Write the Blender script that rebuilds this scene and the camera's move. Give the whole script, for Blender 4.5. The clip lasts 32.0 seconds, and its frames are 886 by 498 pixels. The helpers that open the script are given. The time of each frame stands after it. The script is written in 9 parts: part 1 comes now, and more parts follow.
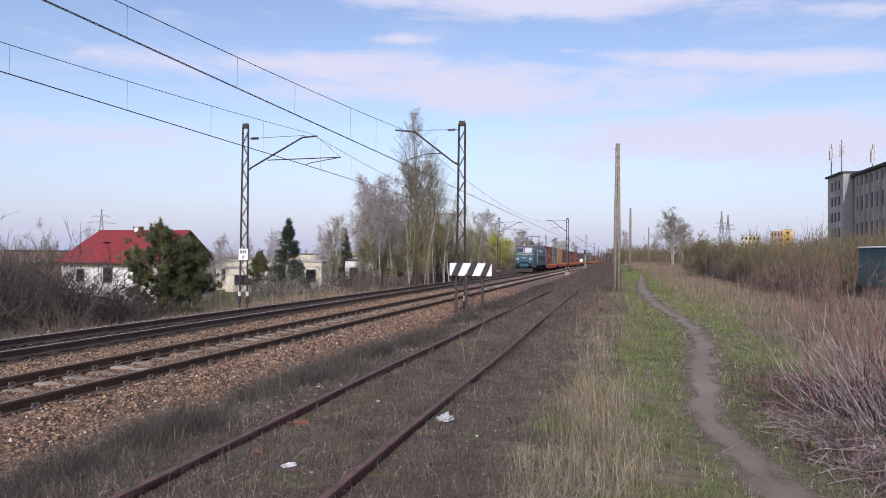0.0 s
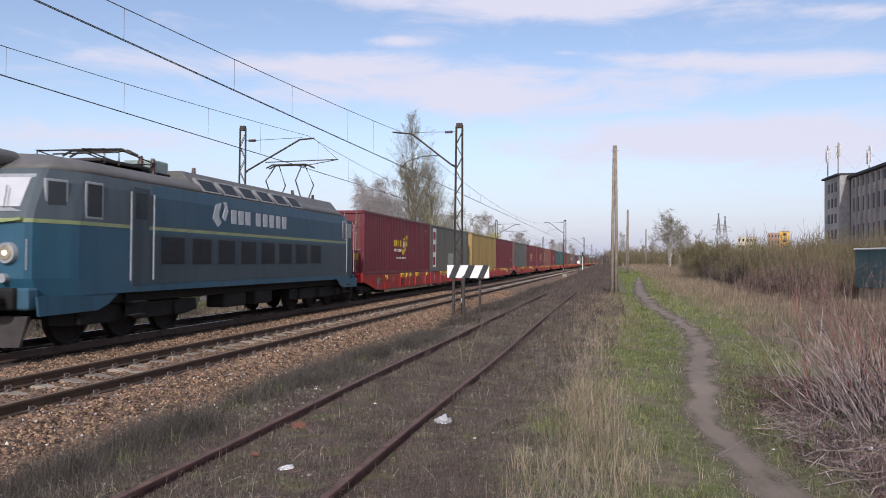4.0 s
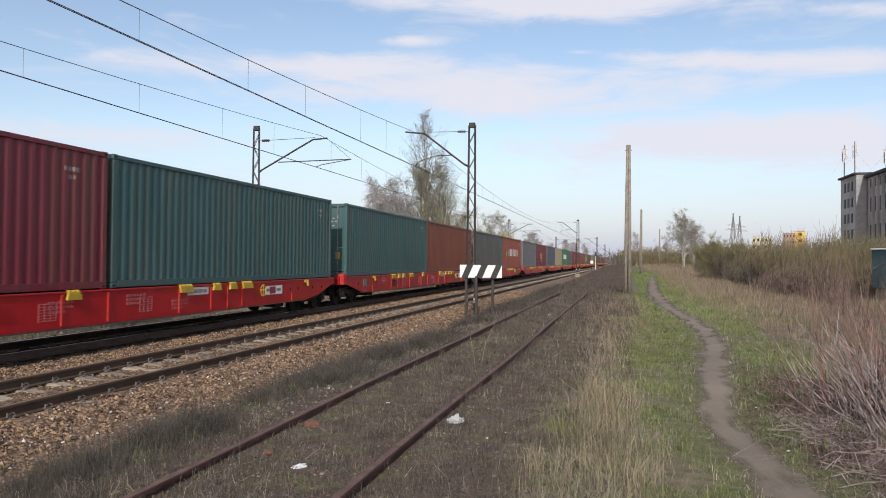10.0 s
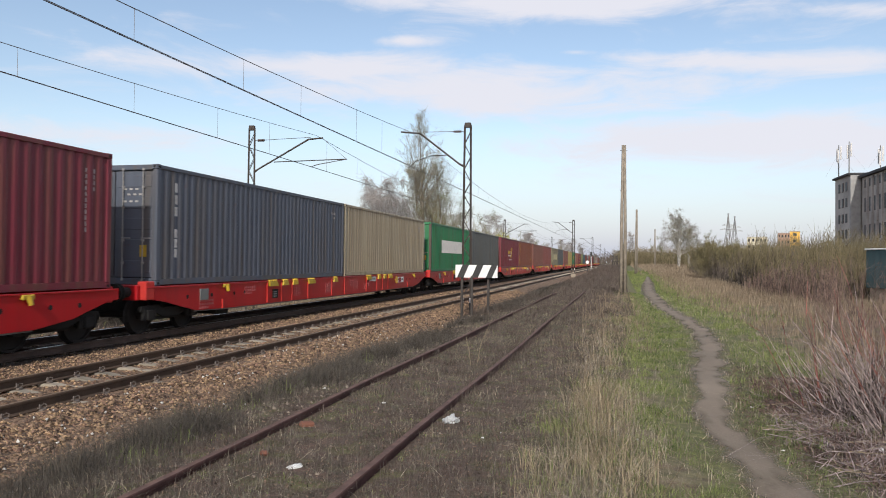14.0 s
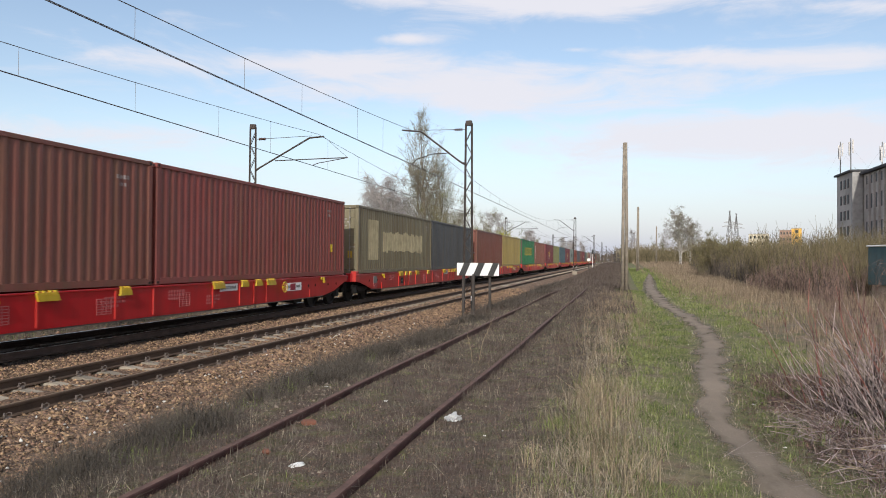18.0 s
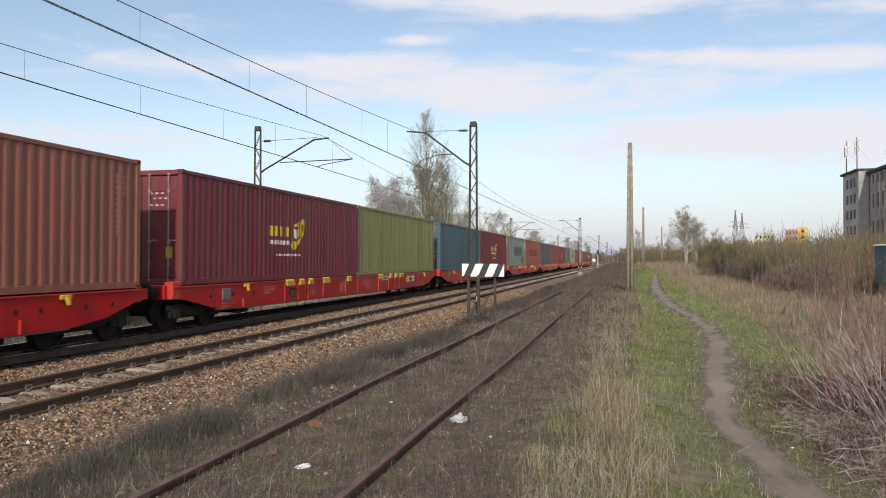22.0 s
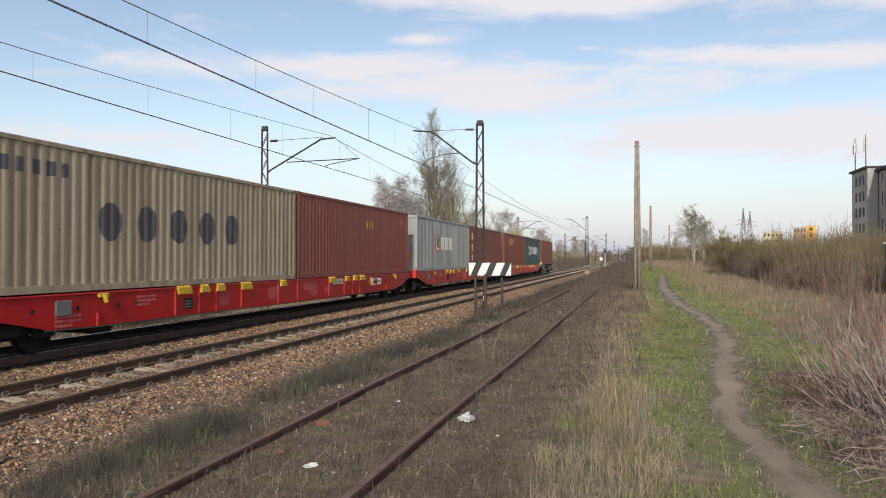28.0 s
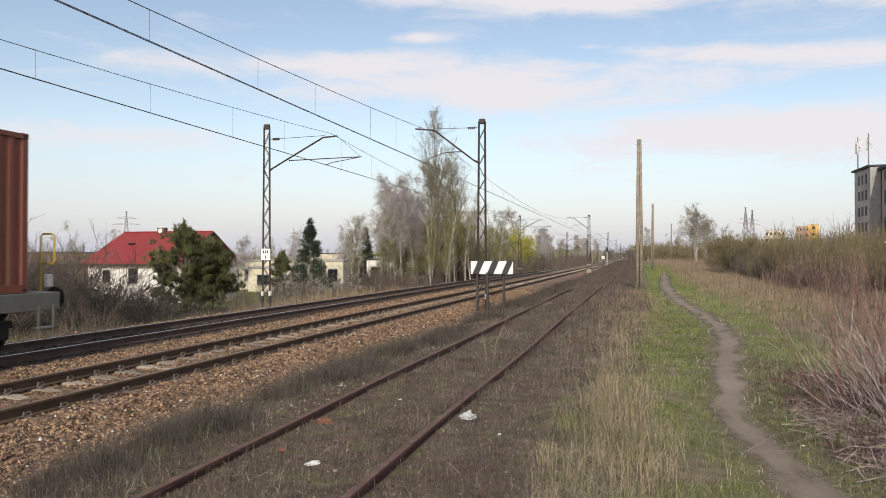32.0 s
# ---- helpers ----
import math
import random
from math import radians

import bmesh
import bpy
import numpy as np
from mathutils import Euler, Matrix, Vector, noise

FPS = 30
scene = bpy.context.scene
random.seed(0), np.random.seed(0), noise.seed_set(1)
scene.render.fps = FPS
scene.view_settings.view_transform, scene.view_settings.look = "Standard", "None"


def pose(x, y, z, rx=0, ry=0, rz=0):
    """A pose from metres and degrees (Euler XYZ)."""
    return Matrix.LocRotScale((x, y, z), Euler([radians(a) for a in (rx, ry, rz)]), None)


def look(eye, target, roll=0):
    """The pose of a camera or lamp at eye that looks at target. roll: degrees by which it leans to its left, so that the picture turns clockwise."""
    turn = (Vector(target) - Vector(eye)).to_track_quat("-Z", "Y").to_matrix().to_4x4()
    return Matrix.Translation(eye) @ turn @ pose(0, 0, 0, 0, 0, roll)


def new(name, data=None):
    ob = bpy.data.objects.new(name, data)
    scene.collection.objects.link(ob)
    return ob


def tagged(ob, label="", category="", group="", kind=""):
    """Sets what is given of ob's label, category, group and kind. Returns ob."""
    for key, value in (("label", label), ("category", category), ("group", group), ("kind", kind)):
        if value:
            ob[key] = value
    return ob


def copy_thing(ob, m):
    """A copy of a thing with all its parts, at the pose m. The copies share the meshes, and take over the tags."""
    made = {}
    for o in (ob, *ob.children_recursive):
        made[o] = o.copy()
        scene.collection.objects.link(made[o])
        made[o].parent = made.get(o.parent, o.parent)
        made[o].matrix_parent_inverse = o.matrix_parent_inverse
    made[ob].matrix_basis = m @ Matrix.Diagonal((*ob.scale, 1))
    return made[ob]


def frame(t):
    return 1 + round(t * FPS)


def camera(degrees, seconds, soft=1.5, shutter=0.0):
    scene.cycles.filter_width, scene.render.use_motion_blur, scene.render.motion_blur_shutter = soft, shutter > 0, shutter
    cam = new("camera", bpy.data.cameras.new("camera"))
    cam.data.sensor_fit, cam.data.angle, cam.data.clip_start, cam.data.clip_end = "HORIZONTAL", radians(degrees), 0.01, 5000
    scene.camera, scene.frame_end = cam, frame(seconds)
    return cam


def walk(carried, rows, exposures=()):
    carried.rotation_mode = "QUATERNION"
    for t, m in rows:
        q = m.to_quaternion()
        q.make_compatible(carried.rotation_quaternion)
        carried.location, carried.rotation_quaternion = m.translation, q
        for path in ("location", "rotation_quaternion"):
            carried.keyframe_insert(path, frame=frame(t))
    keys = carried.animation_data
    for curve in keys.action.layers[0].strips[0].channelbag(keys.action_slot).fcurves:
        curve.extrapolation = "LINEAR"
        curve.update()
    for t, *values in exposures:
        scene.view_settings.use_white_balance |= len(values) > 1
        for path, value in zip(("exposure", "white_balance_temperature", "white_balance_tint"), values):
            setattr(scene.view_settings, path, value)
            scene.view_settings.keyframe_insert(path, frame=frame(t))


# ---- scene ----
cam = camera(62.3, 32.0, soft=0.95, shutter=0.071)
EYE = Vector((0.0, 0.0, 1.85))
PATH = [  # seconds, turn to the left, tilt up, lean, in degrees
    (0, 13.118, 0.759, 0.562), (0.5, 13.013, 0.727, 0.707), (1, 12.894, 0.768, 0.682), (1.5, 12.836, 0.798, 0.714),
    (2, 12.823, 0.885, 0.782), (2.5, 12.874, 0.934, 0.698), (3, 12.938, 0.934, 0.701), (3.5, 12.984, 0.916, 0.550),
    (5.5, 12.799, 0.948, 0.466), (6, 12.779, 1.010, 0.542), (6.5, 12.762, 1.046, 0.457), (7, 12.788, 1.076, 0.556),
    (7.5, 12.838, 1.010, 0.537), (8, 12.893, 1.027, 0.481), (8.5, 13.080, 1.053, 0.495), (9, 13.380, 0.999, 0.618),
    (9.5, 13.662, 0.922, 0.511), (10, 13.912, 0.891, 0.562), (10.5, 14.119, 0.934, 0.457), (11, 14.179, 0.924, 0.460),
    (11.5, 14.231, 0.887, 0.550), (12, 14.278, 0.860, 0.480), (12.5, 14.292, 0.918, 0.538), (13, 14.180, 0.943, 0.469),
    (13.5, 13.779, 0.911, 0.569), (14, 13.574, 0.891, 0.575), (14.5, 13.574, 0.851, 0.525), (16.5, 13.608, 0.864, 0.350),
    (17, 13.621, 0.845, 0.479), (17.5, 13.667, 0.796, 0.427), (18, 13.684, 0.743, 0.393), (18.5, 13.737, 0.733, 0.356),
    (19, 13.756, 0.750, 0.271), (19.5, 13.780, 0.805, 0.336), (20, 13.761, 0.798, 0.380), (20.5, 13.794, 0.858, 0.398),
    (21, 13.826, 0.871, 0.298), (21.5, 13.964, 0.860, 0.166), (22, 14.074, 0.819, 0.168), (22.5, 14.199, 0.740, 0.075),
    (23, 14.279, 0.723, 0.019), (23.5, 14.325, 0.747, 0.101), (24, 14.365, 0.713, 0.197), (24.5, 14.395, 0.757, 0.172),
    (25, 14.426, 0.748, 0.083), (25.5, 14.486, 0.753, 0.118), (27.5, 14.606, 0.799, -0.040), (28, 14.607, 0.749, 0.011),
    (28.5, 14.613, 0.652, -0.054), (29, 14.643, 0.585, -0.028), (29.5, 14.676, 0.609, 0.023), (30, 14.709, 0.633, 0.195),
    (30.5, 14.729, 0.650, 0.210), (31, 14.697, 0.694, 0.126), (31.5, 14.731, 0.679, 0.058), (32, 14.756, 0.624, 0.073),
]


def aim(turn, tilt, lean):
    a, b = radians(turn), radians(tilt)
    way = Vector((-math.sin(a) * math.cos(b), math.cos(a) * math.cos(b), math.sin(b)))
    return look(EYE, EYE + way * 10, lean)


walk(cam, [(t, aim(a, b, c)) for t, a, b, c in PATH], exposures=[(0, -0.17, 5780, 18), (6, -0.12, 6080, 13), (10, -0.08, 6200, 9), (16, -0.03, 6300, 8), (27, -0.01, 6520, 8), (32, -0.03, 6660, 8.5)])

# ---- daylight ----
SUN_WAY = Vector((0.13, -1.0, 0.60)).normalized()
world = bpy.data.worlds.new("sky")
scene.world = world
world.use_nodes = True
wn, wl = world.node_tree.nodes, world.node_tree.links
wn.clear()


def wnode(kind, **kw):
    n = wn.new(kind)
    for k, val in kw.items():
        if k in ("inputs",):
            for i, x in val.items():
                n.inputs[i].default_value = x
        elif k == "operation":
            n.operation = val
        elif k == "blend_type":
            n.blend_type = val
        elif k == "data_type":
            n.data_type = val
    return n


CLOUD_AT = (1.55, 0.35, 0.0)
BANKS = [(-0.10, 0.28, 0.330, 0.020, -0.03, 1.0), (0.27, 0.06, 0.294, 0.010, -0.13, 0.6), (-0.42, 0.28, 0.250, 0.018, 0.03, 0.85), (-0.17, 0.30, 0.225, 0.036, -0.01, 0.9), (0.20, 0.22, 0.242, 0.014, -0.09, 0.95),
         (0.16, 0.29, 0.150, 0.036, -0.03, 1.0), (-0.67, 0.20, 0.148, 0.018, 0.05, 0.6), (-0.29, 0.05, 0.287, 0.006, 0.02, 0.5), (-0.06, 0.03, 0.272, 0.005, -0.03, 0.7)]
CLOUD, HAZE, SKY_TONE = (7.2, 6.95, 7.4, 1), (4.85, 5.2, 6.7, 1), (1.73, 1.505, 1.355, 1)


def build_sky():
    sky = wn.new("ShaderNodeTexSky")
    sky.sky_type = "NISHITA"
    sky.sun_disc = False
    sky.sun_elevation = math.asin(SUN_WAY.z)
    sky.sun_rotation = math.atan2(SUN_WAY.x, SUN_WAY.y)
    sky.air_density, sky.dust_density, sky.ozone_density = 1.0, 1.3, 1.6
    co = wn.new("ShaderNodeTexCoord")
    sep = wn.new("ShaderNodeSeparateXYZ")
    wl.new(co.outputs["Generated"], sep.inputs[0])
    # soft cloud sheets over a bearing-and-height map of the sky, thick at some heights and thin at others
    az = wnode("ShaderNodeMath", operation="ARCTAN2")
    wl.new(sep.outputs["X"], az.inputs[0]), wl.new(sep.outputs["Y"], az.inputs[1])
    com = wn.new("ShaderNodeCombineXYZ")
    wl.new(az.outputs[0], com.inputs[0]), wl.new(sep.outputs["Z"], com.inputs[1])
    mp = wn.new("ShaderNodeMapping")
    mp.inputs["Location"].default_value = CLOUD_AT
    mp.inputs["Rotation"].default_value = (0, 0, radians(-4))
    mp.inputs["Scale"].default_value = (6.5, 26.0, 1)
    wl.new(com.outputs[0], mp.inputs[0])
    big = wn.new("ShaderNodeTexNoise")
    big.inputs["Scale"].default_value, big.inputs["Detail"].default_value = 1.0, 9.0
    big.inputs["Roughness"].default_value, big.inputs["Distortion"].default_value = 0.62, 0.5
    wl.new(mp.outputs[0], big.inputs["Vector"])

    def calc(op, x, y=None, w=None):
        k = wn.new("ShaderNodeMath")
        k.operation = op
        for i, v in enumerate((x, y, w)):
            if v is None:
                continue
            if isinstance(v, (int, float)):
                k.inputs[i].default_value = v
            else:
                wl.new(v, k.inputs[i])
        return k.outputs[0]

    def step(x, lo, hi, top):
        r = wn.new("ShaderNodeMapRange")
        r.interpolation_type = "SMOOTHSTEP"
        for i, v in ((1, lo), (2, hi), (3, 0.0), (4, top)):
            r.inputs[i].default_value = v
        wl.new(x, r.inputs[0])
        return r.outputs[0]

    # long cloud banks: bearing, half length, height, half depth, slope, weight; a thinner broken cover elsewhere
    A, Z = az.outputs[0], sep.outputs["Z"]
    beyond = calc("ABSOLUTE", calc("ADD", A, 0.25))
    cover = calc("MAXIMUM", step(Z, 0.34, 0.5, 0.5), step(beyond, 0.75, 1.1, 0.5))
    for a0, ra, z0, rz, slope, wt in BANKS:
        dx = calc("DIVIDE", calc("SUBTRACT", A, a0), ra)
        dz = calc("DIVIDE", calc("SUBTRACT", calc("SUBTRACT", Z, z0), calc("MULTIPLY", calc("SUBTRACT", A, a0), slope)), rz)
        d = calc("SQRT", calc("ADD", calc("MULTIPLY", dx, dx), calc("MULTIPLY", dz, dz)))
        cover = calc("MAXIMUM", cover, calc("MULTIPLY", calc("SUBTRACT", 1.45, d), wt))
    amount = calc("MULTIPLY_ADD", calc("MAXIMUM", cover, 0.0), 0.5, calc("MULTIPLY", big.outputs["Fac"], 1.25))
    cov = wn.new("ShaderNodeMapRange")
    cov.interpolation_type = "SMOOTHSTEP"
    for i, x in ((1, 0.64), (2, 1.17), (3, 0.0), (4, 0.95)):
        cov.inputs[i].default_value = x
    wl.new(amount, cov.inputs[0])
    # bright haze low down
    haze = wn.new("ShaderNodeMapRange")
    for i, x in ((1, 0.0), (2, 0.17), (3, 0.8), (4, 0.0)):
        haze.inputs[i].default_value = x
    wl.new(sep.outputs["Z"], haze.inputs[0])
    veil = wn.new("ShaderNodeMixRGB")
    veil.inputs[2].default_value = HAZE
    tone = wn.new("ShaderNodeMixRGB")
    tone.blend_type = "MULTIPLY"
    tone.inputs[0].default_value = 1.0
    tone.inputs[2].default_value = SKY_TONE
    wl.new(sky.outputs[0], tone.inputs[1])
    wl.new(haze.outputs[0], veil.inputs[0]), wl.new(tone.outputs[0], veil.inputs[1])
    mix = wn.new("ShaderNodeMixRGB")
    mix.inputs[2].default_value = CLOUD
    wl.new(cov.outputs[0], mix.inputs[0]), wl.new(veil.outputs[0], mix.inputs[1])
    bg = wn.new("ShaderNodeBackground")
    bg.inputs["Strength"].default_value = 0.12
    wl.new(mix.outputs[0], bg.inputs[0])
    out = wn.new("ShaderNodeOutputWorld")
    wl.new(bg.outputs[0], out.inputs[0])


build_sky()
sun = new("sun", bpy.data.lights.new("sun", "SUN"))
sun.data.energy, sun.data.angle, sun.data.color = 3.2, radians(0.6), (1.0, 0.94, 0.85)
sun.matrix_world = look(SUN_WAY * 100, (0, 0, 0))

# ---- materials ----


def mat(name, base, rough=0.8, metal=0.0, var=0.3, scale=4.0, bump=0.3, fine=40.0, island=False, rand=False, second=None, coord="Object", dist=0.01):
    """A worn surface: coarse and fine noise in the colour, the gloss and the relief."""
    m = bpy.data.materials.new(name)
    m.use_nodes = True
    n, l = m.node_tree.nodes, m.node_tree.links
    b = n["Principled BSDF"]
    b.inputs["Roughness"].default_value, b.inputs["Metallic"].default_value = rough, metal
    co = n.new("ShaderNodeTexCoord")
    t1, t2 = n.new("ShaderNodeTexNoise"), n.new("ShaderNodeTexNoise")
    for t, s, d in ((t1, scale, 5), (t2, fine, 3)):
        t.inputs["Scale"].default_value, t.inputs["Detail"].default_value = s, d
        l.new(co.outputs[coord], t.inputs["Vector"])
    add = n.new("ShaderNodeMath")
    add.operation = "MULTIPLY_ADD"
    add.inputs[1].default_value = 0.45
    l.new(t2.outputs["Fac"], add.inputs[0]), l.new(t1.outputs["Fac"], add.inputs[2])
    last = add.outputs[0]
    if island or rand:
        src = n.new("ShaderNodeNewGeometry" if island else "ShaderNodeObjectInfo")
        a2 = n.new("ShaderNodeMath")
        a2.operation = "MULTIPLY_ADD"
        a2.inputs[1].default_value = 0.5
        l.new(src.outputs["Random Per Island" if island else "Random"], a2.inputs[0])
        l.new(last, a2.inputs[2])
        sub = n.new("ShaderNodeMath")
        sub.operation = "SUBTRACT"
        sub.inputs[1].default_value = 0.25
        l.new(a2.outputs[0], sub.inputs[0])
        last = sub.outputs[0]
    ramp = n.new("ShaderNodeValToRGB")
    e = ramp.color_ramp.elements
    lo, hi = [c * (1 - var) for c in base], [min(1, c * (1 + var)) for c in base]
    if second:
        hi = list(second)
    e[0].position, e[1].position = 0.45, 1.0
    e[0].color, e[1].color = (*lo, 1), (*hi, 1)
    l.new(last, ramp.inputs[0])
    l.new(ramp.outputs[0], b.inputs["Base Color"])
    if bump:
        bp = n.new("ShaderNodeBump")
        bp.inputs["Strength"].default_value, bp.inputs["Distance"].default_value = bump, dist
        l.new(add.outputs[0], bp.inputs["Height"])
        l.new(bp.outputs[0], b.inputs["Normal"])
    return m


def pebbled(m):
    """Crushed stone too small to build singly: every pebble has its own tone and rounded relief."""
    n, l = m.node_tree.nodes, m.node_tree.links
    b = n["Principled BSDF"]
    old = b.inputs["Base Color"].links[0].from_socket
    co, v, w = n.new("ShaderNodeTexCoord"), n.new("ShaderNodeTexVoronoi"), n.new("ShaderNodeSeparateColor")
    v.inputs["Scale"].default_value = 21.0
    l.new(co.outputs["Object"], v.inputs["Vector"])
    l.new(v.outputs["Color"], w.inputs[0])
    tone, mul = n.new("ShaderNodeMapRange"), n.new("ShaderNodeMixRGB")
    tone.inputs[3].default_value, tone.inputs[4].default_value = 0.5, 1.75
    l.new(w.outputs[0], tone.inputs[0])
    mul.blend_type = "MULTIPLY"
    mul.inputs[0].default_value = 1.0
    l.new(old, mul.inputs[1]), l.new(tone.outputs[0], mul.inputs[2])
    l.new(mul.outputs[0], b.inputs["Base Color"])
    bp = n.new("ShaderNodeBump")
    bp.invert = True
    bp.inputs["Strength"].default_value, bp.inputs["Distance"].default_value = 1.0, 0.03
    l.new(v.outputs["Distance"], bp.inputs["Height"])
    l.new(bp.outputs[0], b.inputs["Normal"])


def grimed_and_shaded(m):
    """Black grease, brake dust and painted shade between the far track's rails, thinning out along the line and at its
    rims.
    """
    n, l = m.node_tree.nodes, m.node_tree.links
    b = n["Principled BSDF"]
    old = b.inputs["Base Color"].links[0].from_socket
    co, sep, t = n.new("ShaderNodeTexCoord"), n.new("ShaderNodeSeparateXYZ"), n.new("ShaderNodeTexNoise")
    l.new(co.outputs["Object"], sep.inputs[0])
    t.inputs["Scale"].default_value, t.inputs["Detail"].default_value = 1.3, 5.0
    l.new(co.outputs["Object"], t.inputs["Vector"])

    def calc(op, x, y):
        k = n.new("ShaderNodeMath")
        k.operation = op
        for i, v in enumerate((x, y)):
            if isinstance(v, (int, float)):
                k.inputs[i].default_value = v
            else:
                l.new(v, k.inputs[i])
        return k.outputs[0]

    off = calc("ABSOLUTE", calc("ADD", sep.outputs["X"], 12.0), 0.0)
    off = calc("ADD", off, calc("MULTIPLY", calc("SUBTRACT", t.outputs["Fac"], 0.5), 0.7))
    r, far = n.new("ShaderNodeMapRange"), n.new("ShaderNodeMapRange")
    for node, src, vals in ((r, off, (0.85, 1.3, 0.8, 0.0)), (far, sep.outputs["Y"], (17.0, 34.0, 1.0, 0.55))):
        node.interpolation_type = "SMOOTHSTEP"
        for i, v in enumerate(vals):
            node.inputs[i + 1].default_value = v
        l.new(src, node.inputs[0])
    x = n.new("ShaderNodeMixRGB")
    l.new(calc("MULTIPLY", r.outputs[0], far.outputs[0]), x.inputs[0])
    l.new(old, x.inputs[1])
    x.inputs[2].default_value = (0.03, 0.024, 0.02, 1)
    l.new(x.outputs[0], b.inputs["Base Color"])


def paint(name, base, rust=0.35, fade=0.35, rough=0.5, grime=0.5, dust=0.0):
    """Weathered steel paint: faded in patches, streaked from top to bottom, rust in specks."""
    m = bpy.data.materials.new(name)
    m.use_nodes = True
    n, l = m.node_tree.nodes, m.node_tree.links
    b = n["Principled BSDF"]
    b.inputs["Roughness"].default_value = rough
    co = n.new("ShaderNodeTexCoord")
    oi = n.new("ShaderNodeObjectInfo")
    shift = n.new("ShaderNodeVectorMath")
    shift.operation = "ADD"
    mul = n.new("ShaderNodeMath")
    mul.operation = "MULTIPLY"
    mul.inputs[1].default_value = 30
    l.new(oi.outputs["Random"], mul.inputs[0])
    l.new(co.outputs["Object"], shift.inputs[0]), l.new(mul.outputs[0], shift.inputs[1])
    streak = n.new("ShaderNodeMapping")
    streak.inputs["Scale"].default_value = (2.2, 2.2, 0.18)
    l.new(shift.outputs[0], streak.inputs[0])

    def nz(s, d, vec, p0, p1):
        t = n.new("ShaderNodeTexNoise")
        t.inputs["Scale"].default_value, t.inputs["Detail"].default_value = s, d
        l.new(vec, t.inputs["Vector"])
        r = n.new("ShaderNodeMapRange")
        r.inputs[1].default_value, r.inputs[2].default_value = p0, p1
        l.new(t.outputs["Fac"], r.inputs[0])
        return r.outputs[0]

    def blend(fac, amount, c1, c2):
        k = n.new("ShaderNodeMath")
        k.operation = "MULTIPLY"
        k.inputs[1].default_value = amount
        l.new(fac, k.inputs[0])
        x = n.new("ShaderNodeMixRGB")
        l.new(k.outputs[0], x.inputs[0])
        if isinstance(c1, tuple):
            x.inputs[1].default_value = (*c1, 1)
        else:
            l.new(c1, x.inputs[1])
        x.inputs[2].default_value = (*c2, 1)
        return x.outputs[0]

    g = sum(base) / 3
    pale = tuple(c * 0.62 + g * 0.38 + 0.04 for c in base)
    c = blend(nz(0.55, 4, shift.outputs[0], 0.35, 0.7), fade, tuple(base), pale)
    c = blend(nz(1.6, 5, streak.outputs[0], 0.42, 0.75), grime, c, tuple(x * 0.5 + 0.01 for x in base))
    thin = n.new("ShaderNodeMapping")
    thin.inputs["Scale"].default_value = (4.0, 4.6, 0.16)
    l.new(shift.outputs[0], thin.inputs[0])
    c = blend(nz(1.0, 3, thin.outputs[0], 0.46, 0.68), grime * dust, c, tuple(x * 0.35 + y for x, y in zip(base, (0.075, 0.055, 0.03))))
    c = blend(nz(7.0, 6, shift.outputs[0], 0.62, 0.74), rust, c, (0.12, 0.05, 0.03))
    l.new(c, b.inputs["Base Color"])
    bp = n.new("ShaderNodeBump")
    bp.inputs["Strength"].default_value, bp.inputs["Distance"].default_value = 0.25, 0.006
    t = n.new("ShaderNodeTexNoise")
    t.inputs["Scale"].default_value = 3.5
    l.new(shift.outputs[0], t.inputs["Vector"])
    l.new(t.outputs["Fac"], bp.inputs["Height"])
    l.new(bp.outputs[0], b.inputs["Normal"])
    return m


def glass(name, tint=(0.02, 0.025, 0.03)):
    m = bpy.data.materials.new(name)
    m.use_nodes = True
    b = m.node_tree.nodes["Principled BSDF"]
    b.inputs["Base Color"].default_value = (*tint, 1)
    b.inputs["Roughness"].default_value = 0.06
    b.inputs["IOR"].default_value = 1.5
    return m


def glow(name, col, strength):
    m = bpy.data.materials.new(name)
    m.use_nodes = True
    b = m.node_tree.nodes["Principled BSDF"]
    b.inputs["Base Color"].default_value = (*col, 1)
    b.inputs["Emission Color"].default_value = (*col, 1)
    b.inputs["Emission Strength"].default_value = strength
    return m


M = {}
M["rail"] = mat("rusty_rail", (0.075, 0.047, 0.030), 0.8, 0.0, 0.35, 3, 0.3, 60)
M["head"] = mat("polished_rail_head", (0.185, 0.13, 0.082), 0.6, 0.15, 0.2, 2, 0.05, 30)
M["worn"] = mat("bright_running_surface", (0.5, 0.48, 0.46), 0.28, 0.85, 0.15, 2, 0.03, 30)
M["siding"] = mat("red_brown_rust", (0.075, 0.034, 0.03), 0.85, 0.1, 0.4, 5, 0.4, 50)
# lighter copy of the rail rust: sunlight on the top put into the colour
M["siding_top"] = mat("sunlit_rust_rail_top", (0.115, 0.066, 0.052), 0.9, 0.0, 0.4, 7, 0.4, 50)
M["concrete"] = mat("weathered_concrete", (0.28, 0.24, 0.185), 0.92, 0, 0.3, 3, 0.5, 60, rand=True)
M["stone"] = mat("ballast_stone", (0.145, 0.085, 0.049), 0.92, 0, 0.65, 6, 0.4, 70, island=True, second=(0.46, 0.31, 0.182))
M["stone_red"] = mat("red_brown_ballast_stone", (0.085, 0.045, 0.032), 0.92, 0, 0.6, 6, 0.4, 70, island=True, second=(0.34, 0.21, 0.145))
M["bed"] = mat("ballast_bed", (0.135, 0.08, 0.049), 0.95, 0, 0.5, 9, 0.0, 45, second=(0.255, 0.165, 0.105))
pebbled(M["bed"])
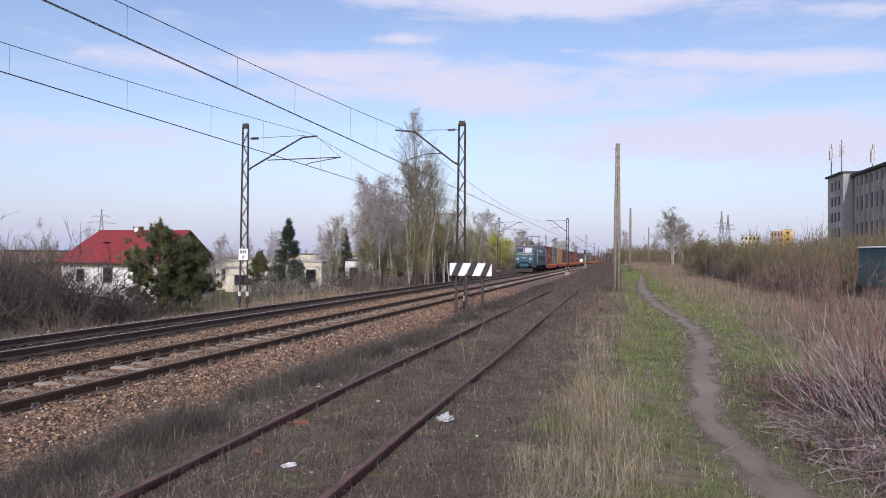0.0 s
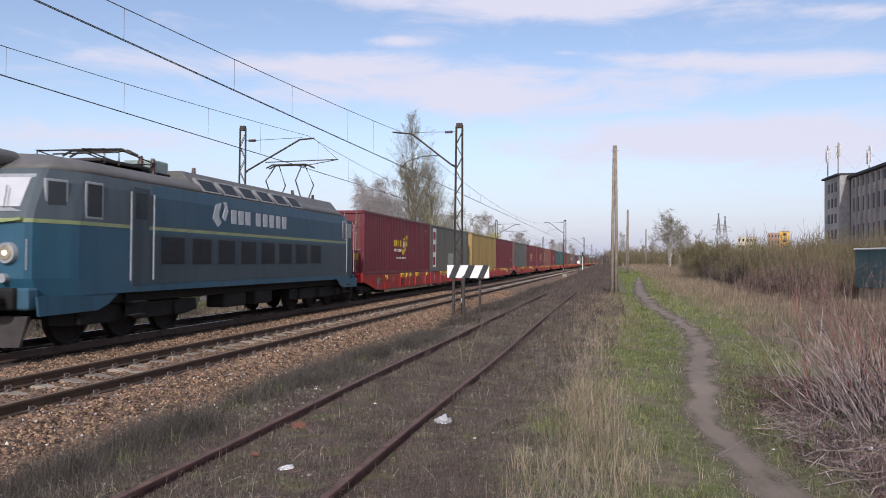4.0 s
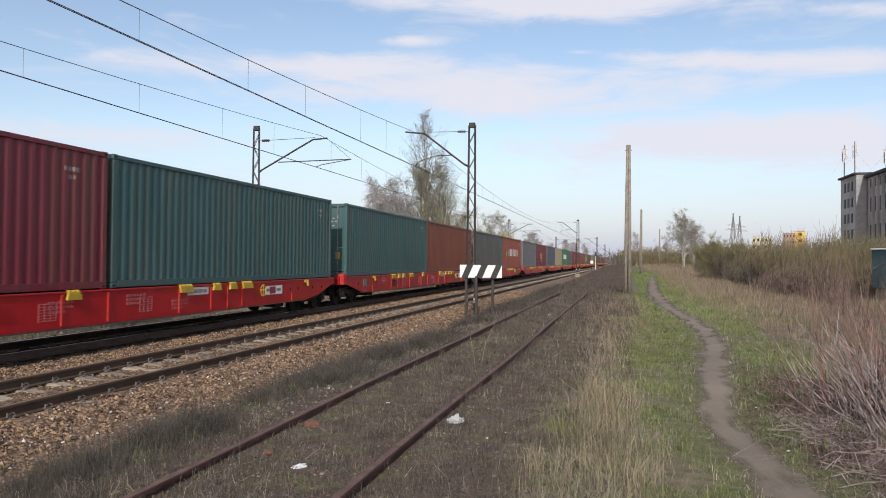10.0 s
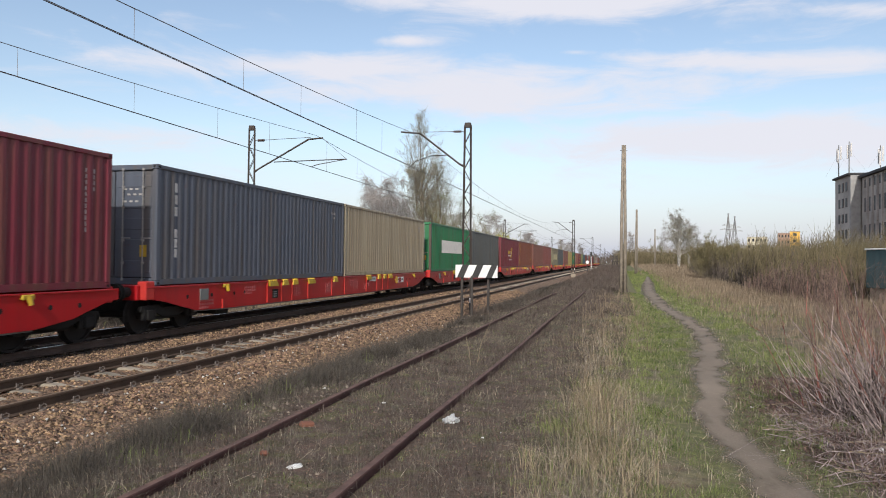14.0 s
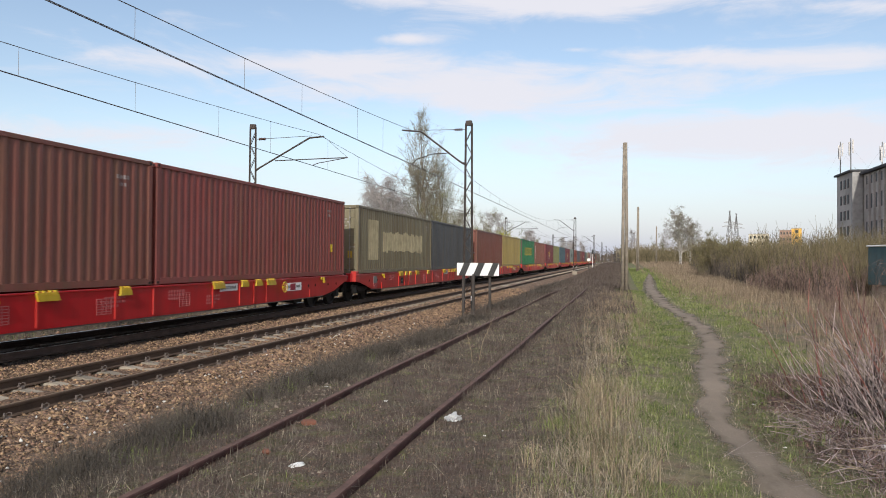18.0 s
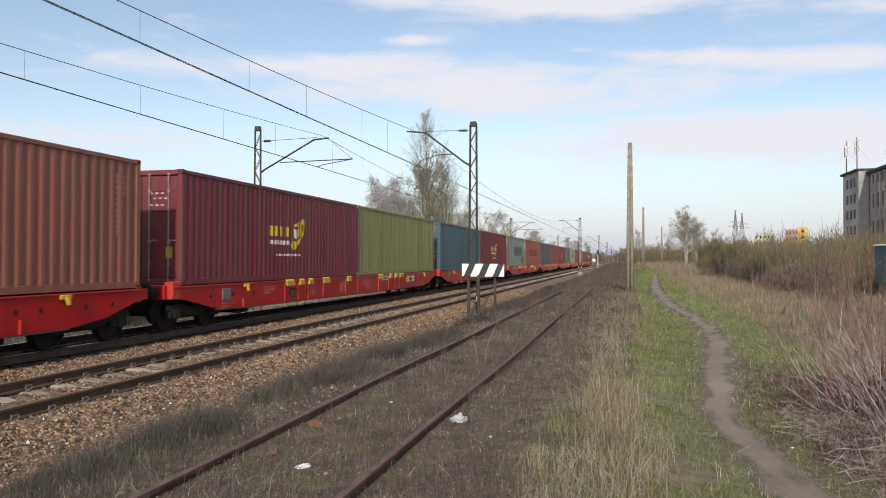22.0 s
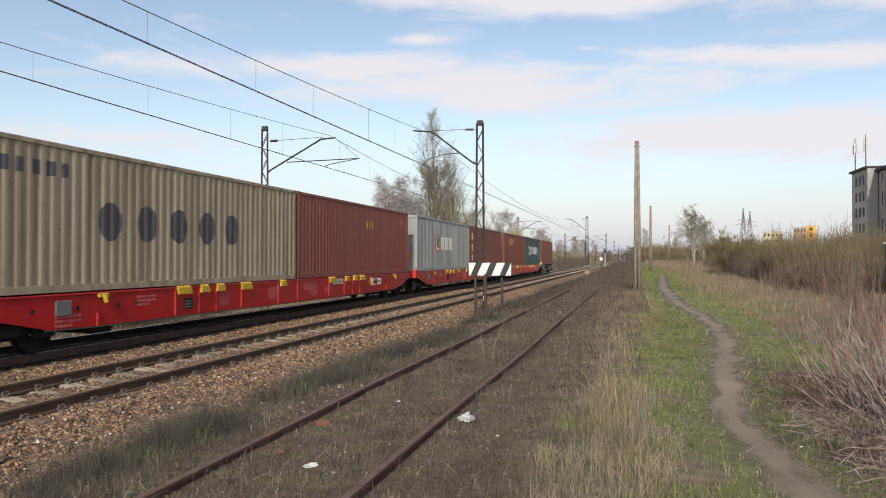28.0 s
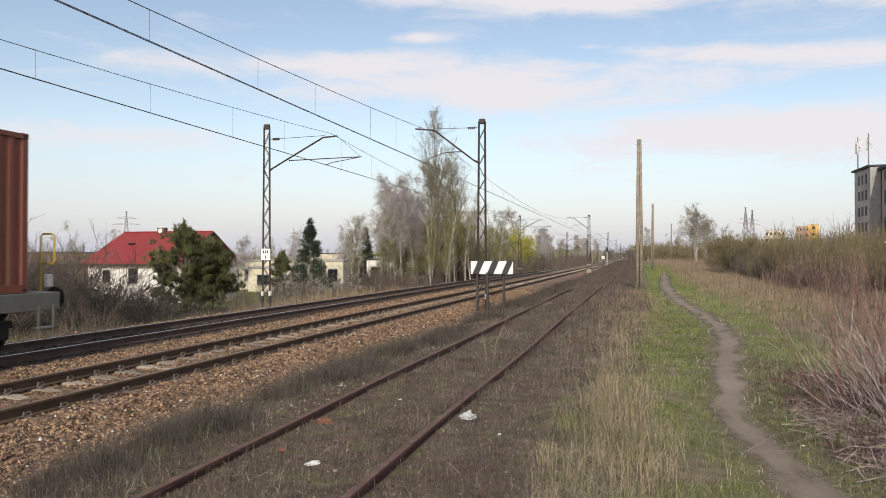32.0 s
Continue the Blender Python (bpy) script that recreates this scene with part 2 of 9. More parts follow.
# the shade below rails and wagons is mixed into these stone colours
grimed_and_shaded(M["bed"]), grimed_and_shaded(M["stone"]), grimed_and_shaded(M["stone_red"])
M["steel"] = mat("dark_steel", (0.06, 0.052, 0.047), 0.7, 0.3, 0.35, 3, 0.25, 40)
M["mast"] = mat("brown_painted_mast", (0.055, 0.043, 0.036), 0.7, 0.1, 0.3, 2, 0.2, 30)
M["far_rail"] = mat("far_track_brown_rail", (0.078, 0.053, 0.042), 0.75, 0.1, 0.35, 3, 0.3, 60)
M["clip"] = mat("weathered_clip_steel", (0.17, 0.14, 0.12), 0.7, 0.2, 0.35, 6, 0.2, 40)
M["wire"] = mat("copper_wire", (0.11, 0.097, 0.09), 0.6, 0.4, 0.1, 2, 0, 20)
M["insul"] = mat("brown_insulator", (0.06, 0.03, 0.02), 0.3, 0, 0.2, 8, 0, 20)
M["white"] = mat("white_paint", (0.8, 0.8, 0.78), 0.6, 0, 0.08, 5, 0.05, 40)
M["black"] = mat("black_paint", (0.03, 0.03, 0.03), 0.6, 0, 0.3, 5, 0.1, 40)
M["yellow"] = paint("yellow_fitting_paint", (0.55, 0.38, 0.02), 0.4, 0.2)
M["red"] = paint("red_wagon_paint", (0.42, 0.008, 0.013), 0.08, 0.06, 0.33, 0.45)
M["redbright"] = paint("bright_red_paint", (0.56, 0.028, 0.02), 0.1, 0.2)
M["dark"] = mat("brake_dust_steel", (0.012, 0.011, 0.010), 0.85, 0.1, 0.4, 4, 0.3, 30)
M["galv"] = mat("galvanised_rod", (0.30, 0.29, 0.28), 0.55, 0.4, 0.2, 6, 0.1, 30)
M["wheel"] = mat("wheel_steel", (0.017, 0.015, 0.014), 0.75, 0.3, 0.3, 4, 0.1, 30)
M["greyframe"] = paint("grey_wagon_paint", (0.16, 0.165, 0.16), 0.4, 0.3)
M["dirt"] = mat("path_dirt", (0.175, 0.136, 0.10), 0.97, 0, 0.2, 0.5, 0.3, 60, second=(0.295, 0.237, 0.178), dist=0.02)
M["wood"] = mat("grey_pole_wood", (0.25, 0.215, 0.17), 0.9, 0, 0.35, 4, 0.5, 40)
M["plain"] = mat("printed_mark", (0.62, 0.6, 0.58), 0.7, 0, 0.15, 6, 0, 50)

# ---- building blocks ----


class Geo:
    """Collects plain solids into one mesh."""

    def __init__(self):
        self.v, self.f, self.mi = [], [], []

    def add(self, verts, faces, k=0):
        o = len(self.v)
        self.v.extend(tuple(p) for p in verts)
        self.f.extend(tuple(i + o for i in q) for q in faces)
        self.mi.extend([k] * len(faces))
        return self

    def box(self, c, s, r=0.0, m=None, k=0):
        """A block of size s round c with chamfered edges r."""
        hx, hy, hz = s[0] / 2, s[1] / 2, s[2] / 2
        if r <= 0:
            vs = [(x, y, z) for x in (-hx, hx) for y in (-hy, hy) for z in (-hz, hz)]
            fs = [(0, 1, 3, 2), (4, 6, 7, 5), (0, 4, 5, 1), (2, 3, 7, 6), (0, 2, 6, 4), (1, 5, 7, 3)]
        else:
            r = min(r, hx * 0.9, hy * 0.9, hz * 0.9)
            vs, ix = [], {}
            for sx in (-1, 1):
                for sy in (-1, 1):
                    for sz in (-1, 1):
                        for a in range(3):
                            d = [hx - r, hy - r, hz - r]
                            d[a] += r
                            ix[sx, sy, sz, a] = len(vs)
                            vs.append((sx * d[0], sy * d[1], sz * d[2]))
            fs = []
            for a in range(3):
                b, c2 = [(1, 2), (0, 2), (0, 1)][a]
                for s0 in (-1, 1):
                    q = []
                    for s1, s2 in ((-1, -1), (1, -1), (1, 1), (-1, 1)):
                        key = [0, 0, 0]
                        key[a], key[b], key[c2] = s0, s1, s2
                        q.append(ix[(*key, a)])
                    fs.append(tuple(q))
                for s1 in (-1, 1):
                    for s2 in (-1, 1):
                        k1, k2 = [0, 0, 0], [0, 0, 0]
                        k1[a], k2[a] = -1, 1
                        k1[b] = k2[b] = s1
                        k1[c2] = k2[c2] = s2
                        fs.append((ix[(*k1, b)], ix[(*k2, b)], ix[(*k2, c2)], ix[(*k1, c2)]))
            for sx in (-1, 1):
                for sy in (-1, 1):
                    for sz in (-1, 1):
                        fs.append(tuple(ix[sx, sy, sz, a] for a in range(3)))
        vs = [Vector(p) + Vector(c) for p in vs] if m is None else [m @ Vector(p) + Vector(c) for p in vs]
        return self.add(vs, fs, k)

    def tube(self, pts, rad, n=6, caps=True, k=0):
        """A tube along pts; rad is one radius or one a point."""
        pts = [Vector(p) for p in pts]
        rad = [rad] * len(pts) if not hasattr(rad, "__len__") else rad
        vs, fs = [], []
        for i, p in enumerate(pts):
            d = (pts[min(i + 1, len(pts) - 1)] - pts[max(i - 1, 0)]).normalized()
            u = d.orthogonal().normalized() if abs(d.z) < 0.9 else Vector((1, 0, 0))
            u = (u - d * u.dot(d)).normalized()
            w = d.cross(u)
            for j in range(n):
                a = 2 * math.pi * j / n
                vs.append(p + (u * math.cos(a) + w * math.sin(a)) * rad[i])
        for i in range(len(pts) - 1):
            for j in range(n):
                fs.append((i * n + j, i * n + (j + 1) % n, (i + 1) * n + (j + 1) % n, (i + 1) * n + j))
        if caps:
            fs.append(tuple(range(n))[::-1])
            fs.append(tuple(range((len(pts) - 1) * n, len(pts) * n)))
        return self.add(vs, fs, k)

    def prism(self, outline, x0, x1, axis="x", k=0):
        """An outline of (a, b) pairs pushed from x0 to x1 along an axis."""
        n = len(outline)
        put = {"x": lambda s, a, b: (s, a, b), "y": lambda s, a, b: (a, s, b), "z": lambda s, a, b: (a, b, s)}[axis]
        vs = [put(x0, a, b) for a, b in outline] + [put(x1, a, b) for a, b in outline]
        fs = [tuple(range(n)), tuple(range(2 * n - 1, n - 1, -1))]
        fs += [(i, (i + 1) % n, n + (i + 1) % n, n + i) for i in range(n)]
        return self.add(vs, fs, k)

    def mesh(self, name, mats, smooth=False):
        me = bpy.data.meshes.new(name)
        me.from_pydata(self.v, [], self.f)
        for m in mats if isinstance(mats, (list, tuple)) else [mats]:
            me.materials.append(m)
        me.polygons.foreach_set("material_index", self.mi)
        bm = bmesh.new()
        bm.from_mesh(me)
        bmesh.ops.recalc_face_normals(bm, faces=bm.faces)
        bm.to_mesh(me)
        bm.free()
        if smooth:
            me.shade_smooth()
        return me


def fast_mesh(name, verts, quads, mats, smooth=False):
    """A mesh straight from arrays; a quad whose last two corners are equal is a triangle."""
    me = bpy.data.meshes.new(name)
    verts, quads = np.asarray(verts, np.float32), np.asarray(quads, np.int32)
    tri = quads[:, 2] == quads[:, 3]
    count = np.where(tri, 3, 4)
    loops = quads[np.stack([np.ones_like(tri)] * 3 + [~tri], 1).astype(bool)]
    me.vertices.add(len(verts))
    me.vertices.foreach_set("co", verts.ravel())
    me.loops.add(len(loops))
    me.loops.foreach_set("vertex_index", loops)
    me.polygons.add(len(quads))
    me.polygons.foreach_set("loop_start", np.concatenate([[0], np.cumsum(count)[:-1]]).astype(np.int32))
    me.polygons.foreach_set("loop_total", count.astype(np.int32))
    for m in mats if isinstance(mats, (list, tuple)) else [mats]:
        me.materials.append(m)
    me.update(calc_edges=True)
    if smooth:
        me.shade_smooth()
    return me


def part(name, geo, material, parent, label="", smooth=False):
    """Links a shape as one mesh object under a thing or a part."""
    me = geo if isinstance(geo, bpy.types.Mesh) else geo.mesh(name, material, smooth)
    ob = new(name, me)
    ob.parent = parent
    if label:
        ob["label"] = label
    return ob


def tinted(name, me, material, parent, label=""):
    """A part on a shared mesh with a paint of its own."""
    ob = new(name, me)
    ob.parent = parent
    ob.material_slots[0].link = "OBJECT"
    ob.material_slots[0].material = material
    if label:
        ob["label"] = label
    return ob


def thing(name, label, category, group="", kind="", at=None):
    ob = tagged(new(name), label, category, group, kind)
    ob.empty_display_size = 0.2
    if at is not None:
        ob.matrix_world = at
    return ob


def smooth01(a, b, x):
    t = np.clip((x - a) / (b - a), 0, 1)
    return t * t * (3 - 2 * t)


# ---- ground ----
XN, XF = -8.09, -12.09  # middles of the near and the far track
SIDE_L, SIDE_R = -3.52, -2.02  # rails of the disused siding


def ground_z(x, y):
    x, y = np.asarray(x, float), np.asarray(y, float)
    z = np.interp(x, [-400, -60, -30, -20, -16.5, -15.2, -6.2, -5.4, -4.6, -4.0, -2, 0, 1.2, 2.4, 6, 10, 400],
                  [-2.2, -1.9, -1.7, -1.2, -0.75, -0.5, -0.5, -0.32, -0.08, 0.0, 0.0, 0.04, -0.02, 0.05, 0.12, 0.2, 0.3])
    rise = smooth01(-6.5, -3.5, x) * smooth01(55, 190, y) * 0.95
    lump = 0.035 * np.sin(x * 1.7 + 0.6 * np.sin(y * 0.9)) * np.sin(y * 1.1 + x) + 0.05 * np.sin(y * 0.31 + x * 0.23)
    return z + rise + lump * np.where(np.abs(x + 10.3) < 5.0, 0.2, 0.7)


def sheet(name, xs, ys, zfun, material, smooth=True):
    X, Y = np.meshgrid(xs, ys)
    v = np.stack([X, Y, zfun(X, Y)], -1).reshape(-1, 3)
    n, m = len(xs), len(ys)
    i = (np.arange(m - 1)[:, None] * n + np.arange(n - 1)).ravel()
    return new(name, fast_mesh(name, v, np.stack([i, i + 1, i + n + 1, i + n], 1), material, smooth))


def ground_material():
    m = bpy.data.materials.new("soil_moss_and_dead_grass")
    m.use_nodes = True
    n, l = m.node_tree.nodes, m.node_tree.links
    b = n["Principled BSDF"]
    b.inputs["Roughness"].default_value = 0.97
    co = n.new("ShaderNodeTexCoord")
    sep = n.new("ShaderNodeSeparateXYZ")
    l.new(co.outputs["Object"], sep.inputs[0])
    n1, n2, n3 = (n.new("ShaderNodeTexNoise") for _ in range(3))
    for t, s, d in ((n1, 0.7, 5), (n2, 5.0, 6), (n3, 38.0, 3)):
        t.inputs["Scale"].default_value, t.inputs["Detail"].default_value = s, d
        l.new(co.outputs["Object"], t.inputs["Vector"])
    wob = n.new("ShaderNodeMath")
    wob.operation = "MULTIPLY_ADD"
    wob.inputs[1].default_value = 1.6
    l.new(n1.outputs["Fac"], wob.inputs[0]), l.new(sep.outputs["X"], wob.inputs[2])
    zone = n.new("ShaderNodeMapRange")
    zone.inputs[1].default_value, zone.inputs[2].default_value = -19.2, 12.8
    l.new(wob.outputs[0], zone.inputs[0])
    ramp = n.new("ShaderNodeValToRGB")
    e = ramp.color_ramp.elements
    soil, turf, straw = (0.092, 0.064, 0.047, 1), (0.118, 0.122, 0.045, 1), (0.165, 0.128, 0.082, 1)
    marks = [(0.0, turf), (0.12, straw), (0.2, soil), (0.585, soil), (0.63, straw), (0.655, turf), (0.71, turf), (0.75, straw), (1.0, straw)]
    e[0].position, e[0].color = marks[0]
    e[1].position, e[1].color = marks[-1]
    for p, c in marks[1:-1]:
        x = e.new(p)
        x.color = c
    l.new(zone.outputs[0], ramp.inputs[0])
    blot = n.new("ShaderNodeTexNoise")
    blot.inputs["Scale"].default_value, blot.inputs["Detail"].default_value = 2.6, 6.0
    l.new(co.outputs["Object"], blot.inputs["Vector"])
    b2 = n.new("ShaderNodeMapRange")
    b2.inputs[1].default_value, b2.inputs[2].default_value, b2.inputs[4].default_value = 0.5, 0.68, 0.75
    l.new(blot.outputs["Fac"], b2.inputs[0])
    mossy = n.new("ShaderNodeMixRGB")
    mossy.inputs[2].default_value = (0.11, 0.11, 0.035, 1)
    l.new(b2.outputs[0], mossy.inputs[0]), l.new(ramp.outputs[0], mossy.inputs[1])
    b3 = n.new("ShaderNodeMapRange")
    b3.inputs[1].default_value, b3.inputs[2].default_value, b3.inputs[3].default_value, b3.inputs[4].default_value = 0.32, 0.46, 0.7, 0.0
    l.new(blot.outputs["Fac"], b3.inputs[0])
    redder = n.new("ShaderNodeMixRGB")
    redder.inputs[2].default_value = (0.115, 0.068, 0.05, 1)
    l.new(b3.outputs[0], redder.inputs[0]), l.new(mossy.outputs[0], redder.inputs[1])
    sp = n.new("ShaderNodeMath")
    sp.operation = "MULTIPLY_ADD"
    sp.inputs[1].default_value = 0.6
    l.new(n3.outputs["Fac"], sp.inputs[0]), l.new(n2.outputs["Fac"], sp.inputs[2])
    val = n.new("ShaderNodeMapRange")
    for i, x in ((1, 0.52), (2, 1.1), (3, 0.55), (4, 1.5)):
        val.inputs[i].default_value = x
    l.new(sp.outputs[0], val.inputs[0])
    mul = n.new("ShaderNodeMixRGB")
    mul.blend_type = "MULTIPLY"
    mul.inputs[0].default_value = 1.0
    l.new(redder.outputs[0], mul.inputs[1]), l.new(val.outputs[0], mul.inputs[2])
    l.new(mul.outputs[0], b.inputs["Base Color"])
    bp = n.new("ShaderNodeBump")
    bp.inputs["Strength"].default_value, bp.inputs["Distance"].default_value = 0.8, 0.04
    l.new(sp.outputs[0], bp.inputs["Height"])
    l.new(bp.outputs[0], b.inputs["Normal"])
    return m


def axis(spans):
    out = []
    for a, b, s in spans:
        out += list(np.arange(a, b, s))
    return np.array(out + [spans[-1][1]])


M["ground"] = ground_material()
xs = axis([(-3000, -400, 400), (-400, -60, 40), (-60, -16, 2), (-16, -6, 0.6), (-6, 8, 0.2), (8, 40, 2), (40, 400, 40), (400, 3000, 400)])
ys = axis([(-600, -60, 90), (-60, 0, 6), (0, 30, 0.25), (30, 80, 1), (80, 260, 6), (260, 800, 40), (800, 4600, 400)])
ground = tagged(sheet("ground", xs, ys, ground_z, M["ground"]), "bare soil with moss, turf and dead grass beside the railway", "ground", kind="structure")

PATH_MID = [(-4, 1.75, 0.5), (3, 1.62, 0.5), (6.2, 1.31, 0.50), (8.75, 1.07, 0.42), (11, 1.24, 0.5), (13.7, 1.54, 0.62), (16.9, 1.91, 0.62), (20, 2.1, 0.55),
            (22.5, 2.05, 0.52), (26, 1.9, 0.55), (31, 1.77, 0.62), (44.5, 1.62, 0.9), (61, 2.2, 1.0), (80, 2.9, 0.5), (90, 3.2, 0.12)]


def frayed_edge(m):
    """The bare earth thins out into the turf: bare in the middle, broken up towards its rims."""
    n, l = m.node_tree.nodes, m.node_tree.links
    at = n.new("ShaderNodeAttribute")
    at.attribute_name = "rim"
    co, t = n.new("ShaderNodeTexCoord"), n.new("ShaderNodeTexNoise")
    t.inputs["Scale"].default_value, t.inputs["Detail"].default_value = 3.2, 8.0
    along = n.new("ShaderNodeMapping")  # worn in the walking direction
    along.inputs["Scale"].default_value = (1.0, 0.4, 1.0)
    l.new(co.outputs["Object"], along.inputs[0])
    l.new(along.outputs[0], t.inputs["Vector"])
    k = n.new("ShaderNodeMath")
    k.operation = "MULTIPLY_ADD"
    k.inputs[1].default_value = 1.7
    l.new(t.outputs["Fac"], k.inputs[0]), l.new(at.outputs["Fac"], k.inputs[2])
    r = n.new("ShaderNodeMapRange")
    r.interpolation_type = "SMOOTHSTEP"
    for i, x in ((1, 0.85), (2, 1.75), (3, 0.0), (4, 0.95)):
        r.inputs[i].default_value = x
    l.new(k.outputs[0], r.inputs[0])
    l.new(r.outputs[0], n["Principled BSDF"].inputs["Alpha"])


def footpath():
    ys_ = np.concatenate([np.arange(-4, 30, 0.09), np.arange(30, 84, 0.8)])
    py, px, pw = zip(*PATH_MID)
    mid, wid = np.interp(ys_, py, px), np.interp(ys_, py, pw)
    k = np.ones(25) / 25
    mid, wid = (np.convolve(np.pad(a, 12, "edge"), k, "valid") for a in (mid, wid))
    cols = 13
    v, rim = [], []
    for y, c, w in zip(ys_, mid, wid):
        e0 = 0.07 * noise.noise((y * 0.8, 7, 0)) + 0.04 * noise.noise((y * 2.3, 3, 0))
        e1 = 0.07 * noise.noise((y * 0.9, 17, 0)) + 0.04 * noise.noise((y * 2.1, 9, 0))
        for j in range(cols):
            x = c - w * 0.74 + e0 + (w * 1.48 + e1 - e0) * j / (cols - 1)
            u = abs(2 * j / (cols - 1) - 1)
            v.append((x, y, float(ground_z(x, y)) + 0.026 - 0.024 * u ** 3))
            rim.append(1.02 * (1 - u))
    m_ = len(ys_)
    i = (np.arange(m_ - 1)[:, None] * cols + np.arange(cols - 1)).ravel()
    ob = new("footpath", fast_mesh("footpath", v, np.stack([i, i + 1, i + cols + 1, i + cols], 1), M["dirt"], True))
    at = ob.data.attributes.new("rim", "FLOAT", "POINT")
    at.data.foreach_set("value", rim)
    frayed_edge(M["dirt"])
    return tagged(ob, "trodden narrow path of grey-brown bare earth", "path", kind="structure")


footpath()


def bed_z(x, y):
    x = np.asarray(x, float)
    z = np.interp(x, [-16.0, -15.2, -14.3, -13.5, -10.7, -10.1, -9.5, -7.4, -7.15, -6.6, -5.7, -5.0],
                  [-1.0, -0.62, -0.17, -0.205, -0.205, -0.21, -0.175, -0.175, -0.128, -0.128, -0.34, -0.62])
    return z + 0.012 * np.sin(x * 9 + y * 7.3) + 0.012 * np.sin(y * 11.7 - x * 4)


bed = tagged(sheet("ballast_bed", axis([(-16, -5, 0.18)]), axis([(-60, 0, 2), (0, 45, 0.2), (45, 120, 1), (120, 900, 20)]), bed_z, M["bed"]),
             "ochre crushed-stone ballast bed under two tracks", "ballast", kind="structure")

# ---- tracks ----


def rail_mesh(name, y0, y1, mats, h=0.16):
    g = Geo()
    half = [(0.0, 0.0), (0.026, 0.0), (0.035, -0.008), (0.035, -0.034), (0.010, -0.046), (0.009, -h + 0.03), (0.065, -h + 0.012), (0.065, -h)]
    out = half + [(-a, b) for a, b in half[::-1]][:-1]
    n = len(out)
    g.v = [(a, y, b) for y in (y0, y1) for a, b in out]
    for i in range(n):
        j = (i + 1) % n
        g.f.append((i, j, n + j, n + i))
        g.mi.append(1 if (i in (0, n - 1)) else 0)
    g.f += [tuple(range(n))[::-1], tuple(range(n, 2 * n))]
    g.mi += [0, 0]
    return g.mesh(name, mats)


def sleeper_mesh():
    """A concrete sleeper: deep under the rails, dipped in the middle."""
    g = Geo()
    xs_ = [-1.3, -1.26, -0.95, -0.55, -0.3, 0.3, 0.55, 0.95, 1.26, 1.3]
    tops = [-0.04, 0.0, 0.0, 0.0, -0.035, -0.035, 0.0, 0.0, 0.0, -0.04]
    v, f = [], []
    for x, t in zip(xs_, tops):
        v += [(x, -0.14, -0.2), (x, -0.11, t - 0.015), (x, -0.09, t), (x, 0.09, t), (x, 0.11, t - 0.015), (x, 0.14, -0.2)]
    for i in range(len(xs_) - 1):
        for j in range(5):
            f.append((i * 6 + j, i * 6 + j + 1, i * 6 + j + 7, i * 6 + j + 6))
    f += [tuple(range(6)), tuple(range(len(v) - 6, len(v)))[::-1]]
    return g.add(v, f).mesh("sleeper", M["concrete"])


def clip_mesh():
    """A sprung rail clip: a bent round bar in its shoulder."""
    g = Geo()
    for s in (-1, 1):
        coil = [(0.045 + 0.02 * math.cos(a), s * (0.036 + 0.026 * math.cos(a)), 0.045 + 0.03 * math.sin(a)) for a in (-2.4, -1.4, -0.4, 0.6, 1.6, 2.6, 3.5)]
        g.tube(coil + [(0.0, s * 0.02, 0.02)], 0.0095, 5)
    g.box((0.06, 0, 0.0), (0.06, 0.08, 0.035), 0.006)
    return g.mesh("rail_clip", M["clip"])


SLEEPER, CLIP = sleeper_mesh(), clip_mesh()


def track(name, label, xc, z, buried):
    t = thing(name, label, "railway track", kind="structure")
    for s in (-1, 1):
        ob = part("rail", rail_mesh("rail", -60, 900, [M["far_rail" if buried else "rail"], M["worn" if buried else "head"]]), None, t, "brown rusty rail with a polished head")
        ob.location = (xc + s * 0.7525, 0, z)
    rows = np.arange(3.2, 100, 0.6)
    for i, y in enumerate(rows):
        ob = part("sleeper", SLEEPER, None, t)
        ob.location = (xc, y, z - 0.165 - (0.06 if buried else 0) + 0.006 * math.sin(i * 2.3))
        ob.rotation_euler = (0, 0, 0.012 * math.sin(i * 5.1))
        if y < 28 and not buried:
            for s in (-1, 1):
                for q in (-1, 1):
                    c = part("rail_clip", CLIP, None, t)
                    c.location = (xc + s * 0.7525 + q * 0.066, y, z - 0.15)
                    c.rotation_euler = (0, 0, 0 if q > 0 else math.pi)
    g = Geo()
    for y in np.arange(100, 420, 0.6):
        g.box((xc, y, z - 0.25), (2.6, 0.24, 0.17))
    tagged(part("sleepers", g, M["concrete"], t), kind="stuff")
    return t


track("railway_track", "near main line track on concrete sleepers", XN, 0.02, False)
track("railway_track", "far main line track, its sleepers sunk in the ballast", XF, 0.0, True)


